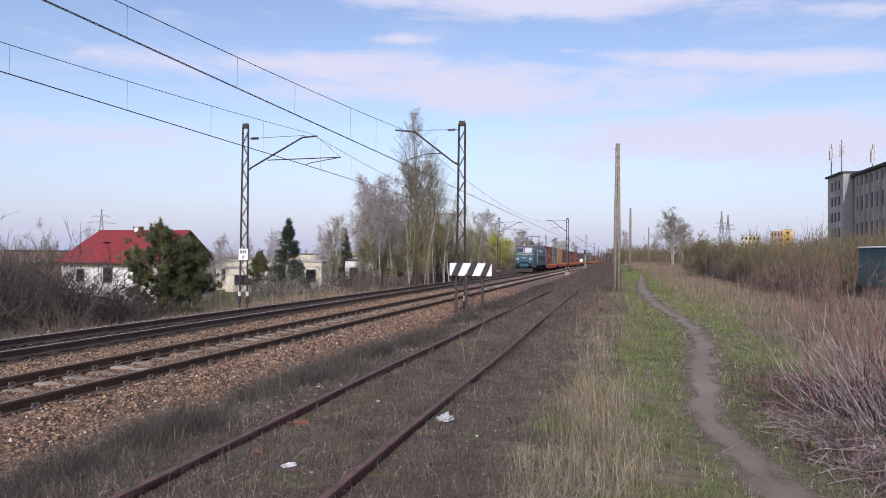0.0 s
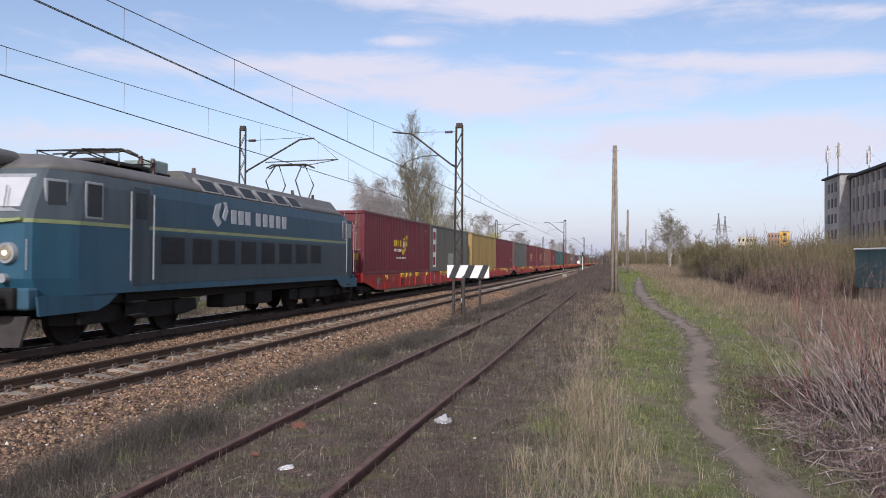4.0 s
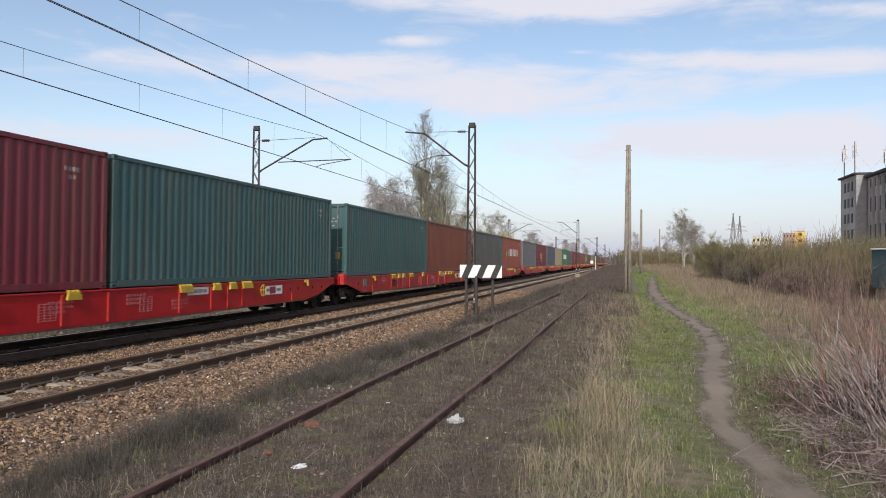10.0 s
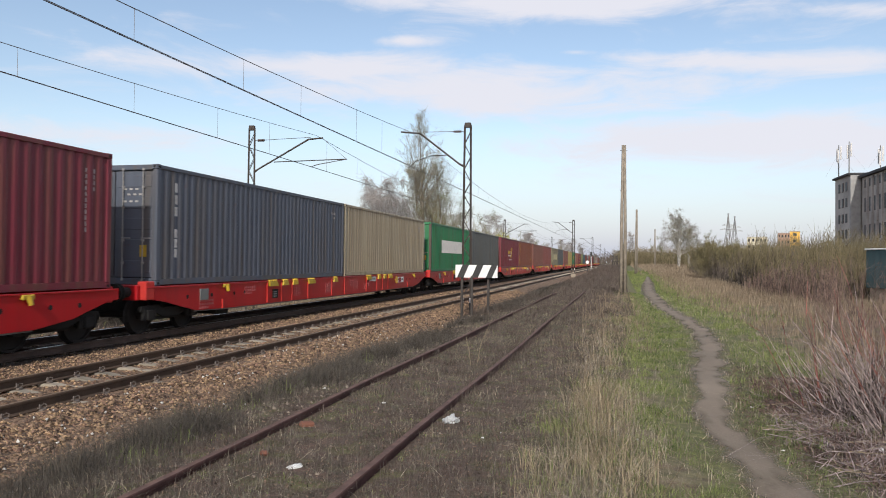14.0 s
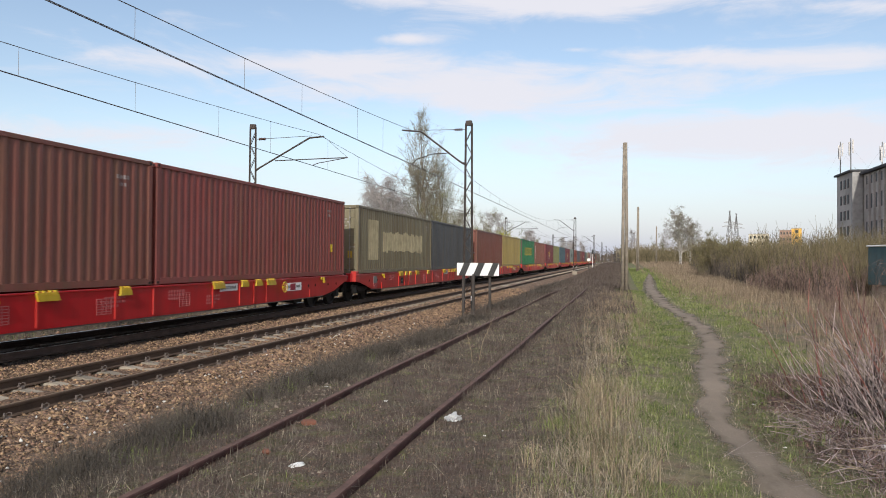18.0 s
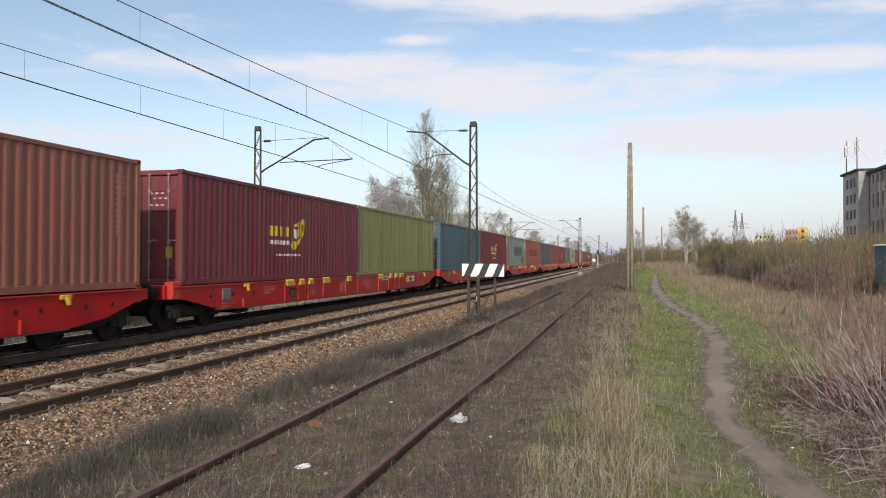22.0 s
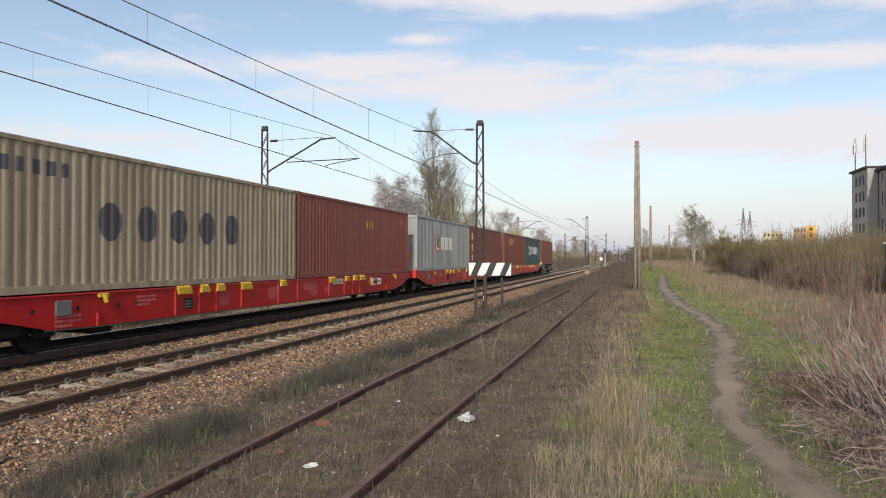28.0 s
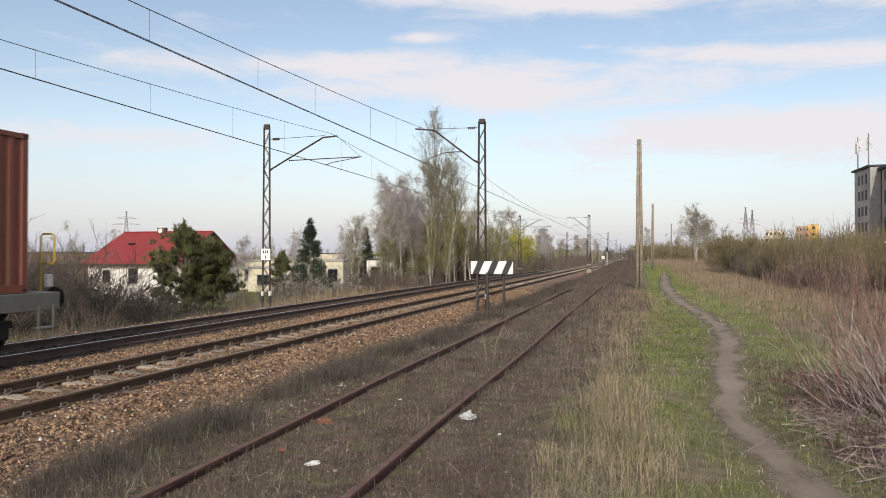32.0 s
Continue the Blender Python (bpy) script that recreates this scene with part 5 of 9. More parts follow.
def last_wagon():
    """An older grey flat wagon with a truss below its sills."""
    w = thing("flat_wagon", "old grey flat wagon with trussed sills and yellow end rails", "wagon", "wagons of the train")
    for s in (-1, 1):
        m = Matrix() if s > 0 else FLIPX
        g = Geo().prism([(-0.9, 1.15), (-0.9, 0.86), (1.7, 0.84), (1.9, 0.92), (11.2, 0.92), (11.4, 0.84), (13.0, 0.86), (13.0, 1.15)], 1.22, 1.27, "x")
        part("side_sill", g, M["dark"], w, "black soot-stained sill").matrix_local = m
        part("sill_end", Geo().box((1.25, 0.85, 1.0), (0.05, 3.4, 0.34), 0.012), M["sage"], w, "grey-green sill end").matrix_local = m
        g = Geo().tube([(1.2, 1.5, 0.88), (1.2, 3.1, 0.46)], 0.055, 4).tube([(1.2, 3.1, 0.46), (1.2, 9.6, 0.46)], 0.055, 4).tube([(1.2, 9.6, 0.46), (1.2, 11.2, 0.88)], 0.055, 4)
        part("truss_rod", g, M["sage"], w).matrix_local = m
        for y, d in ((3.3, -0.3), (4.0, 0.45), (6.1, -0.4), (7.4, -0.35), (8.6, -0.3), (9.3, -0.35)):
            part("truss_post", Geo().tube([(1.2, y, 0.46), (1.2, y + d, 0.95)], 0.045, 4), M["sage"], w).matrix_local = m
    part("deck", Geo().box((0, 6.05, 1.1), (2.4, 13.8, 0.08), 0.02), M["dark"], w)
    part("centre_beam", Geo().box((0, 6.05, 0.85), (0.5, 13.6, 0.4), 0.03), M["dark"], w)
    part("brake_cylinder", Geo().tube([(0.5, 5.4, 0.66), (0.5, 6.6, 0.66)], 0.2, 10).box((0.95, 4.9, 0.7), (0.25, 1.1, 0.4), 0.03), M["greyframe"], w)
    for y, d in ((-0.8, -1), (12.9, 1)):
        part("headstock", Geo().box((0, y, 1.0), (2.5, 0.2, 0.34), 0.02), M["greyframe"], w)
        for s in (-1, 1):
            part("buffer", BUFFER[d], None, w).location = (s * 0.875, y + d * 0.08, 1.03)
    for yb in (1.2, 10.9):
        b = part("bogie", BOGIE, None, w)
        b.location = (0, yb, 0)
        for d in (-0.9, 0.9):
            part("wheelset", WHEELSET, None, b).location = (0, d, 0.46)
    for s in (-1, 1):
        g = Geo().tube([(s * 0.86, 13.0, 1.1), (s * 0.86, 13.0, 2.23), (s * 0.91, 13.0, 2.29), (s * 1.13, 13.0, 2.29), (s * 1.18, 13.0, 2.23), (s * 1.18, 13.0, 1.77), (s * 1.13, 13.0, 1.71), (s * 0.86, 13.0, 1.71)], 0.02, 6)
        part("hand_rail", g, M["yellow"], w, "yellow shunter's hand rail")
    part("corner_cap", Geo().prism([(-0.42, 1.16), (0.1, 1.16), (0.02, 1.36), (-0.32, 1.42)], 1.1, 1.29, "x"), M["yellow"], w, "yellow corner stop")
    part("end_cap", Geo().box((0.3, -0.75, 1.3), (0.5, 0.16, 0.3), 0.03), M["yellow"], w, "yellow end stop")
    part("hanging_plate", Geo().box((1.24, 1.1, 0.62), (0.03, 0.36, 0.3), 0.01), M["plain"], w, "white hanging plate")
    for s in (-1, 1):
        part("sill_end", Geo().box((s * 1.25, 12.2, 1.0), (0.05, 1.7, 0.34), 0.012), M["sage"], w, "grey-green sill end")
        part("step", Geo().box((s * 1.2, 12.7, 0.5), (0.2, 0.4, 0.04), 0.01).box((s * 1.28, 12.52, 0.72), (0.03, 0.03, 0.44)).box((s * 1.28, 12.88, 0.72), (0.03, 0.03, 0.44)), M["sage"], w, "shunter's foot step")
    part("tail_lamp", Geo().box((1.0, 13.05, 1.38), (0.11, 0.14, 0.26), 0.02), M["plain"], w, "pale tail lamp")
    for y, L in ((2.1, 0.7), (7.6, 0.9), (9.9, 0.55)):
        part("tool_box", Geo().box((1.12, y, 0.68), (0.22, L, 0.3), 0.03), M["greyframe"], w)
    return w

# ---- locomotive ----
LOCO = {
    "blue": paint("blue_loco_paint", (0.022, 0.092, 0.145), 0.12, 0.3, 0.5), "cab": paint("dull_grey_cab_paint", (0.075, 0.098, 0.11), 0.15, 0.3, 0.55), "dull": paint("dull_blue_flank_paint", (0.03, 0.078, 0.115), 0.15, 0.3, 0.55), "grey": paint("grimy_blue_grey_paint", (0.042, 0.066, 0.08), 0.25, 0.3, 0.55),
    "roof": paint("sooty_roof_paint", (0.13, 0.125, 0.115), 0.2, 0.4, 0.6), "stripe": paint("lime_stripe_paint", (0.28, 0.33, 0.15), 0.05, 0.2, 0.5),
    "frame": mat("pale_window_frame", (0.30, 0.32, 0.33), 0.5, 0, 0.2, 5, 0.1), "glass": glass("cab_glass", (0.05, 0.06, 0.065)),
    "lime": paint("yellow_green_paint", (0.27, 0.33, 0.12), 0.05, 0.2, 0.5), "reflector": mat("silvered_reflector", (0.36, 0.31, 0.22), 0.3, 0.4, 0.2, 6, 0), "pane_glare": mat("white_pane_glare", (0.55, 0.56, 0.57), 0.15, 0, 0.08, 3, 0),
    "louvre": mat("grey_louvre_frame", (0.26, 0.26, 0.25), 0.6, 0.1, 0.2, 5, 0.1),
    "lamp": glow("lit_headlamp", (1.0, 0.9, 0.72), 0.7), "grill": mat("dark_louvre", (0.022, 0.026, 0.03), 0.6, 0.2, 0.3, 6, 0.2),
    "white": mat("white_livery_print", (0.45, 0.48, 0.50), 0.5, 0, 0.15, 5, 0),
}
LL = 18.1  # body length


def locomotive():
    """A long six-axle electric engine; its front looks to -y."""
    w = thing("locomotive", "blue and grey electric locomotive with a lime stripe", "locomotive")
    h = LL / 2

    def loft(rings, caps=True):
        g = Geo()
        n = len(rings[0])
        v, f = [p for r in rings for p in r], []
        for i in range(len(rings) - 1):
            for j in range(n - 1):
                f.append((i * n + j, i * n + j + 1, (i + 1) * n + j + 1, (i + 1) * n + j))
        if caps:
            f += [tuple(range(n)), tuple(range((len(rings) - 1) * n, len(rings) * n))]
        return g.add(v, f)

    def nose(z):
        """How far the slanted front lies behind its furthest line, at a height."""
        return float(np.interp(z, [1.0, 1.35, 2.45, 2.75, 3.55, 3.8], [0.22, 0.0, 0.0, 0.05, 0.42, 0.75]))

    def half_width(z):
        return float(np.interp(z, [1.0, 2.6, 3.3, 3.62, 3.86], [1.5, 1.5, 1.47, 1.4, 1.2]))

    def band(z0, z1, steps=3, inset=0.0):
        """A ring of the body's skin between two heights, nose and tail rounded."""
        rings = []
        for z in np.linspace(z0, z1, steps):
            b, n = half_width(z) - inset, nose(z) + inset
            ring = []
            for d in (-1, 1):
                for x, y in ((-1.0, 1.15), (-0.98, 0.95), (-0.85, 0.15), (-0.79, 0.05), (0.0, -0.02), (0.79, 0.05), (0.85, 0.15), (0.98, 0.95), (1.0, 1.15)):
                    ring.append((x * b * -d, d * (h - n - y), z))
            rings.append(ring + [ring[0]])
        return loft(rings)

    part("lower_body", band(1.08, 2.52, 5), LOCO["blue"], w, "blue lower body")
    part("stripe", band(2.52, 2.60, 2, -0.006), LOCO["stripe"], w, "lime stripe round the body")
    part("upper_body", band(2.60, 3.62, 5), LOCO["cab"], w, "dull grey-blue upper body")
    rings = []
    for z, k in ((3.62, 1.0), (3.78, 0.93), (3.92, 0.78), (4.0, 0.5), (4.03, 0.05)):
        b = 1.4 * k
        ring = []
        for d in (-1, 1):
            e = nose(3.55) + (z - 3.55) * 1.6
            for x, y in ((-1.0, 1.15), (-0.97, 0.9), (-0.84, 0.18), (-0.7, 0.05), (0, 0), (0.7, 0.05), (0.84, 0.18), (0.97, 0.9), (1.0, 1.15)):
                ring.append((x * b * -d, d * (h - e - y), z))
        rings.append(ring + [ring[0]])
    part("roof", loft(rings), LOCO["roof"], w, "grimy grey roof", True)
    part("underframe", Geo().box((0, 0, 0.98), (2.5, LL - 0.7, 0.28), 0.05), M["dark"], w)
    # grey lower flank between the cab doors
    for s in (-1, 1):
        part("upper_flank", Geo().add([(s * (half_width(z) + o), y, z) for o in (0.004, -0.03) for z in (2.63, 3.3, 3.6) for y in (-5.4, 7.4)], [(0, 1, 3, 2), (2, 3, 5, 4), (6, 8, 9, 7), (8, 10, 11, 9), (0, 6, 7, 1), (4, 5, 11, 10), (0, 2, 8, 6), (2, 4, 10, 8), (1, 7, 9, 3), (3, 9, 11, 5)]), LOCO["dull"], w, "dull blue upper flank")
        part("flank_panel", Geo().box((s * 1.502, 0.9, 1.85), (0.012, 13.2, 1.2), 0.004), LOCO["grey"], w, "grimy grey flank panel")
        for i in range(8):
            y = -4.6 + i * 1.28
            gr = part("louvre", Geo().box((s * 1.51, y, 2.05), (0.03, 0.95, 0.66), 0.01), LOCO["grill"], w, "dark louvred air intake")
            for k in range(6):
                part("slat", Geo().box((s * 1.528, y, 1.8 + k * 0.1), (0.02, 0.86, 0.025)), LOCO["grill"], gr)
        for y in (-5.9, 7.9):
            d = part("cab_door", Geo().box((s * 1.505, y, 2.35), (0.02, 0.62, 2.25), 0.006), LOCO["grey"], w, "narrow cab door")
            part("door_window", Geo().box((s * 1.516, y, 3.05), (0.01, 0.42, 0.6), 0.003), LOCO["glass"], d)
            for q in (-0.42, 0.42):
                part("hand_rail", Geo().tube([(s * 1.56, y + q, 1.35), (s * 1.56, y + q, 3.35)], 0.02, 6), LOCO["frame"], w, "pale upright hand rail")
            part("steps", Geo().box((s * 1.38, y, 0.85), (0.25, 0.55, 0.04), 0.01).box((s * 1.38, y, 0.55), (0.25, 0.5, 0.04), 0.01).box((s * 1.3, y, 0.8), (0.04, 0.5, 0.6), 0.01), M["dark"], w)
        for d in (-1, 1):
            at = pose(s * 1.325, d * 8.36, 3.05, 0, 0, -s * d * -13.4)
            f_ = part("side_window", Geo().box((0, 0, 0), (0.06, 0.5, 0.72), 0.01), LOCO["frame"], w)
            f_.matrix_local = at
            part("pane", Geo().box((s * 0.026, 0, 0), (0.03, 0.4, 0.62), 0.004), LOCO["glass"], f_)
        for y, wd in ((-7.45, 0.45), (7.45, 0.45)):
            f_ = part("side_window", Geo().box((s * 1.485, y, 3.05), (0.03, wd + 0.1, 0.78), 0.01), LOCO["frame"], w)
            part("pane", Geo().box((s * 1.499, y, 3.05), (0.012, wd, 0.68), 0.004), LOCO["glass"], f_)
        g = Geo()
        for i in range(6):
            y = -2.6 + i * 1.12
            g.prism([(y - 0.46, 3.66), (y + 0.46, 3.66), (y + 0.46, 3.84), (y - 0.46, 3.84)], s * 1.25, s * 1.4, "x")
        for i in range(6):
            y = -2.6 + i * 1.12
            lv = part("roof_louvre", Geo().add([(s * 1.405, y - 0.46, 3.66), (s * 1.405, y + 0.46, 3.66), (s * 1.08, y + 0.46, 4.05), (s * 1.08, y - 0.46, 4.05),
                                          (s * 1.33, y - 0.46, 3.60), (s * 1.33, y + 0.46, 3.60), (s * 1.0, y + 0.46, 3.98), (s * 1.0, y - 0.46, 3.98)],
                                         [(0, 1, 2, 3), (7, 6, 5, 4), (0, 4, 5, 1), (1, 5, 6, 2), (2, 6, 7, 3), (3, 7, 4, 0)]), LOCO["louvre"], w, "sloped grey roof louvre")
            q = [(s * (1.405 - 0.325 * t + 0.01), y + e, 3.66 + 0.39 * t + 0.008) for t, e in ((0.12, -0.36), (0.12, 0.36), (0.86, 0.36), (0.86, -0.36))]
            part("louvre_opening", Geo().add(q + [(a - s * 0.02, b, c - 0.02) for a, b, c in q], [(0, 1, 2, 3), (7, 6, 5, 4), (0, 4, 5, 1), (1, 5, 6, 2), (2, 6, 7, 3), (3, 7, 4, 0)]), LOCO["grill"], lv)
    # livery as plain shapes
    for i in range(8):
        y = -1.6 + i * 0.42 if i < 3 else -0.1 + (i - 3) * 0.46
        part("letter_bar", Geo().box((1.489, y, 3.06), (0.012, 0.3, 0.4)), LOCO["white"], w, "pale letter-sized bar")
    g = Geo()
    g.prism([(-2.75, 2.95), (-2.6, 3.35), (-2.3, 3.42), (-2.45, 3.05), (-2.3, 2.85), (-2.5, 2.72)], 1.484, 1.498, "x")
    g.prism([(-2.25, 3.0), (-2.1, 3.3), (-2.2, 3.45), (-2.05, 3.45), (-1.92, 3.2), (-2.1, 2.9)], 1.484, 1.498, "x")
    part("emblem", g, LOCO["white"], w, "pale curved emblem")
    # cab fronts
    for d in (-1, 1):
        def face(x0, x1, z0, z1, depth, off):
            v = []
            for dd in (off, off - depth):
                for x, z in ((x0, z0), (x1, z0), (x1, z1), (x0, z1)):
                    side = 0.05 * (abs(x) / 0.72) ** 2
                    v.append((x, d * (h - nose(z) - side + dd), z))
            return Geo().add(v, [(0, 1, 2, 3), (7, 6, 5, 4), (0, 4, 5, 1), (1, 5, 6, 2), (2, 6, 7, 3), (3, 7, 4, 0)])

        part("windscreen_surround", face(-1.13, 1.13, 2.70, 3.56, 0.06, 0.03), LOCO["frame"], w, "pale grey band round the windscreens")
        part("front_chevron", Geo().add([(-1.15, d * (h + 0.02), 2.56), (0, d * (h + 0.05), 2.44), (1.15, d * (h + 0.02), 2.56), (1.15, d * (h + 0.02), 2.615), (0, d * (h + 0.05), 2.495), (-1.15, d * (h + 0.02), 2.615),
                                         (-1.15, d * (h - 0.05), 2.56), (0, d * (h - 0.03), 2.44), (1.15, d * (h - 0.05), 2.56), (1.15, d * (h - 0.05), 2.615), (0, d * (h - 0.03), 2.495), (-1.15, d * (h - 0.05), 2.615)],
                                        [(0, 1, 4, 5), (1, 2, 3, 4), (6, 11, 10, 7), (7, 10, 9, 8), (0, 6, 7, 1), (1, 7, 8, 2), (2, 8, 9, 3), (3, 9, 10, 4), (4, 10, 11, 5), (5, 11, 6, 0)]), LOCO["lime"], w, "yellow-green chevron")
        for x0, x1 in ((-1.08, -0.06), (0.06, 1.08)):
            fr = part("windscreen", face(x0, x1, 2.74, 3.5, 0.08, 0.05), LOCO["frame"], w, "pale framed windscreen")
            # the leading cab's right pane has its white reflection put into the colour
            part("pane", face(x0 + 0.08, x1 - 0.08, 2.83, 3.42, 0.05, 0.062), LOCO["glass"] if x0 < 0 or d > 0 else LOCO["pane_glare"], fr, "" if x0 < 0 or d > 0 else "pane with a white reflection painted in")
            xm = (x0 + x1) / 2
            part("wiper", Geo().tube([(xm + 0.2, d * (h - nose(2.8) + 0.09), 2.8), (xm + 0.1, d * (h - nose(3.2) + 0.09), 3.25)], 0.012, 4), M["black"], fr)
        for x in (-0.86, 0.86):
            L = part("headlamp", Geo().tube([(x, d * (h - 0.1), 1.93), (x, d * (h + 0.06), 1.93)], [0.22, 0.20], 18), LOCO["frame"], w, "round headlamp in a pale ring")
            part("lens", Geo().tube([(x, d * (h + 0.05), 1.93), (x, d * (h + 0.075), 1.93)], [0.16, 0.13], 18), LOCO["reflector"], L, "yellowish reflector glass")
            part("bulb", Geo().tube([(x, d * (h + 0.07), 1.93), (x, d * (h + 0.085), 1.93)], [0.06, 0.05], 12), LOCO["lamp"] if d < 0 else LOCO["frame"], L, "lit bulb" if d < 0 else "unlit bulb")
            part("tail_lamp", Geo().tube([(x * 0.92, d * (h - 0.05), 1.45), (x * 0.92, d * (h + 0.06), 1.45)], 0.09, 12), MK_R if d > 0 else LOCO["frame"], w)
            part("buffer_block", Geo().box((x * 1.02, d * (h + 0.02), 1.05), (0.5, 0.3, 0.42), 0.04), M["dark"], w)
            b = part("buffer", BUFFER[d], None, w)
            b.location = (x * 1.02, d * (h + 0.12), 1.05)
            part("front_rail", Geo().tube([(x * 1.42, d * (h + 0.05 - 0.12), 1.6), (x * 1.42, d * (h + 0.05 - 0.12), 2.2)], 0.016, 5), LOCO["frame"], w)
        L = part("top_lamp", Geo().tube([(0, d * (h - 1.0), 3.88), (0, d * (h - 0.4), 3.88), (0, d * (h - 0.28), 3.88)], [0.16, 0.185, 0.175], 18), LOCO["roof"], w, "large lamp housing on the roof")
        part("lens", Geo().tube([(0, d * (h - 0.29), 3.88), (0, d * (h - 0.26), 3.88)], [0.155, 0.14], 18), LOCO["reflector"], L, "yellowish reflector glass")
        part("bulb", Geo().tube([(0, d * (h - 0.265), 3.88), (0, d * (h - 0.25), 3.88)], [0.07, 0.06], 12), LOCO["lamp"] if d < 0 else LOCO["frame"], L)
        for i in range(12):
            c, s_ = ((-0.38 + i * 0.125, d * (h + 0.022), 2.12), (0.085, 0.008, 0.11)) if i < 7 else ((-0.2 + (i - 7) * 0.1, d * (h + 0.022), 1.96), (0.06, 0.008, 0.06))
            part("number_bar", Geo().box(c, s_), LOCO["white"], w, "pale letter-sized bar")
        part("step_ledge", Geo().box((0, d * (h + 0.06), 1.55), (1.3, 0.22, 0.05), 0.012), LOCO["grey"], w)
        part("buffer_beam", Geo().box((0, d * (h - 0.12), 1.05), (2.7, 0.3, 0.42), 0.04), LOCO["blue"], w, "grimy blue buffer beam")
        for s in (-1, 1):
            part("cab_skirt", Geo().prism([(d * 8.98, 1.1), (d * 6.6, 1.1), (d * 6.95, 0.86), (d * 7.3, 0.74), (d * 8.93, 0.72)], s * 1.44, s * 1.49, "x"), LOCO["blue"], w, "blue skirt below the cab")
        part("coupling", Geo().tube([(0, d * h, 1.1), (0, d * (h + 0.3), 1.02), (0, d * (h + 0.32), 0.75)], 0.06, 6), M["dark"], w)
        for x in (-0.45, 0.5):
            part("brake_hose", Geo().tube([(x, d * h, 0.95), (x, d * (h + 0.2), 0.75), (x + 0.05, d * (h + 0.2), 0.5), (x + 0.15, d * (h + 0.12), 0.62)], 0.03, 6), M["black"], w)
        part("plough", Geo().add([(-1.25, d * (h - 0.1), 0.72), (1.25, d * (h - 0.1), 0.72), (1.2, d * (h + 0.05), 0.14), (-1.2, d * (h + 0.05), 0.14), (0, d * (h + 0.28), 0.70), (0, d * (h + 0.42), 0.14),
                                  (-1.25, d * (h - 0.16), 0.72), (1.25, d * (h - 0.16), 0.72), (1.2, d * (h - 0.02), 0.14), (-1.2, d * (h - 0.02), 0.14)],
                                 [(0, 4, 5, 3), (4, 1, 2, 5), (6, 0, 3, 9), (1, 7, 8, 2), (3, 5, 2, 8, 9), (0, 6, 7, 1, 4), (6, 9, 8, 7)]), mat("rusty_plough", (0.042, 0.036, 0.033), 0.85, 0.1, 0.4, 5, 0.3), w, "rust-stained plough plate")
    for yc in (-5.6, 5.6):
        b = part("bogie", Geo().prism([(-2.7, 0.5), (-2.6, 0.8), (2.6, 0.8), (2.7, 0.5), (2.1, 0.42), (-2.1, 0.42)], 1.02, 1.14, "x").prism([(-2.7, 0.5), (-2.6, 0.8), (2.6, 0.8), (2.7, 0.5), (2.1, 0.42), (-2.1, 0.42)], -1.14, -1.02, "x"), M["dark"], w, "black three-axle bogie")
        b.location = (0, yc, 0)
        for y in (-1.75, 0, 1.75):
            a = part("wheelset", WHEELSET, None, b)
            a.matrix_local = pose(0, y, 0.62) @ Matrix.Diagonal((1, 1.33, 1.33, 1))
            for s in (-1, 1):
                part("axle_box", Geo().box((s * 1.16, y, 0.6), (0.16, 0.42, 0.36), 0.04), M["dark"], b)
    for i, (y, L) in enumerate(((-1.0, 1.3), (0.8, 1.2))):
        part("equipment_box", Geo().box((0.95, y, 0.66), (0.6, L, 0.42), 0.04), M["dark"], w)
    part("roof_hood", Geo().prism([(-1.18, 3.82), (1.18, 3.82), (0.86, 4.2), (-0.86, 4.2)], -3.3, 7.4, "y"), LOCO["roof"], w, "raised sooty roof hood")
    for i, y in enumerate((-4.6, -4.1, -2.2, 4.4, 6.3)):
        part("roof_insulator", Geo().tube([(0.55, y, 3.98), (0.55, y, 4.42)], [0.09, 0.05], 8), M["insul"], w)
    for y in (-6.4, -5.9):
        part("roof_rail", Geo().tube([(-0.9, y, 4.0), (-0.9, y, 4.32), (0.9, y, 4.32), (0.9, y, 4.0)], 0.02, 5), M["steel"], w)
    part("roof_box", Geo().box((0, -3.6, 4.2), (0.9, 0.7, 0.45), 0.04), mat("pale_green_box", (0.22, 0.27, 0.25), 0.6, 0, 0.2, 4, 0.1), w, "pale green roof box")
    part("roof_conduit", Geo().tube([(0.5, -5.5, 4.06), (0.5, 6, 4.1)], 0.03, 6).tube([(-0.5, -5.5, 4.06), (-0.5, 6, 4.1)], 0.03, 6), M["dark"], w)
    for y, top in ((-5.4, 4.45), (5.4, 5.50)):
        p = part("pantograph", Geo().box((0, y, 4.1), (1.5, 1.9, 0.08), 0.02), M["steel"], w, "folded current collector" if top < 5 else "raised current collector touching the wire")
        for s in (-0.6, 0.6):
            mid = (4.1 + top) / 2
            q = 1.35 if top < 5 else 0.85
            part("arm", Geo().tube([(s, y - 0.3, 4.14), (s, y - q, mid), (s * 0.9, y - 0.12, top)], 0.025, 5).tube([(s, y + 0.3, 4.14), (s, y + q, mid), (s * 0.9, y + 0.12, top)], 0.025, 5), M["steel"], p)
            for e in (-0.75, 0.75):
                part("insulator", Geo().tube([(s, y + e, 4.0), (s, y + e, 4.1)], [0.07, 0.05], 8), M["insul"], p)
        part("collector_strip", Geo().tube([(-0.95, y - 0.12, top - 0.12), (-0.7, y - 0.12, top), (0.7, y - 0.12, top), (0.95, y - 0.12, top - 0.12)], 0.03, 5).tube([(-0.95, y + 0.12, top - 0.12), (-0.7, y + 0.12, top), (0.7, y + 0.12, top), (0.95, y + 0.12, top - 0.12)], 0.03, 5), M["steel"], p)
    return w


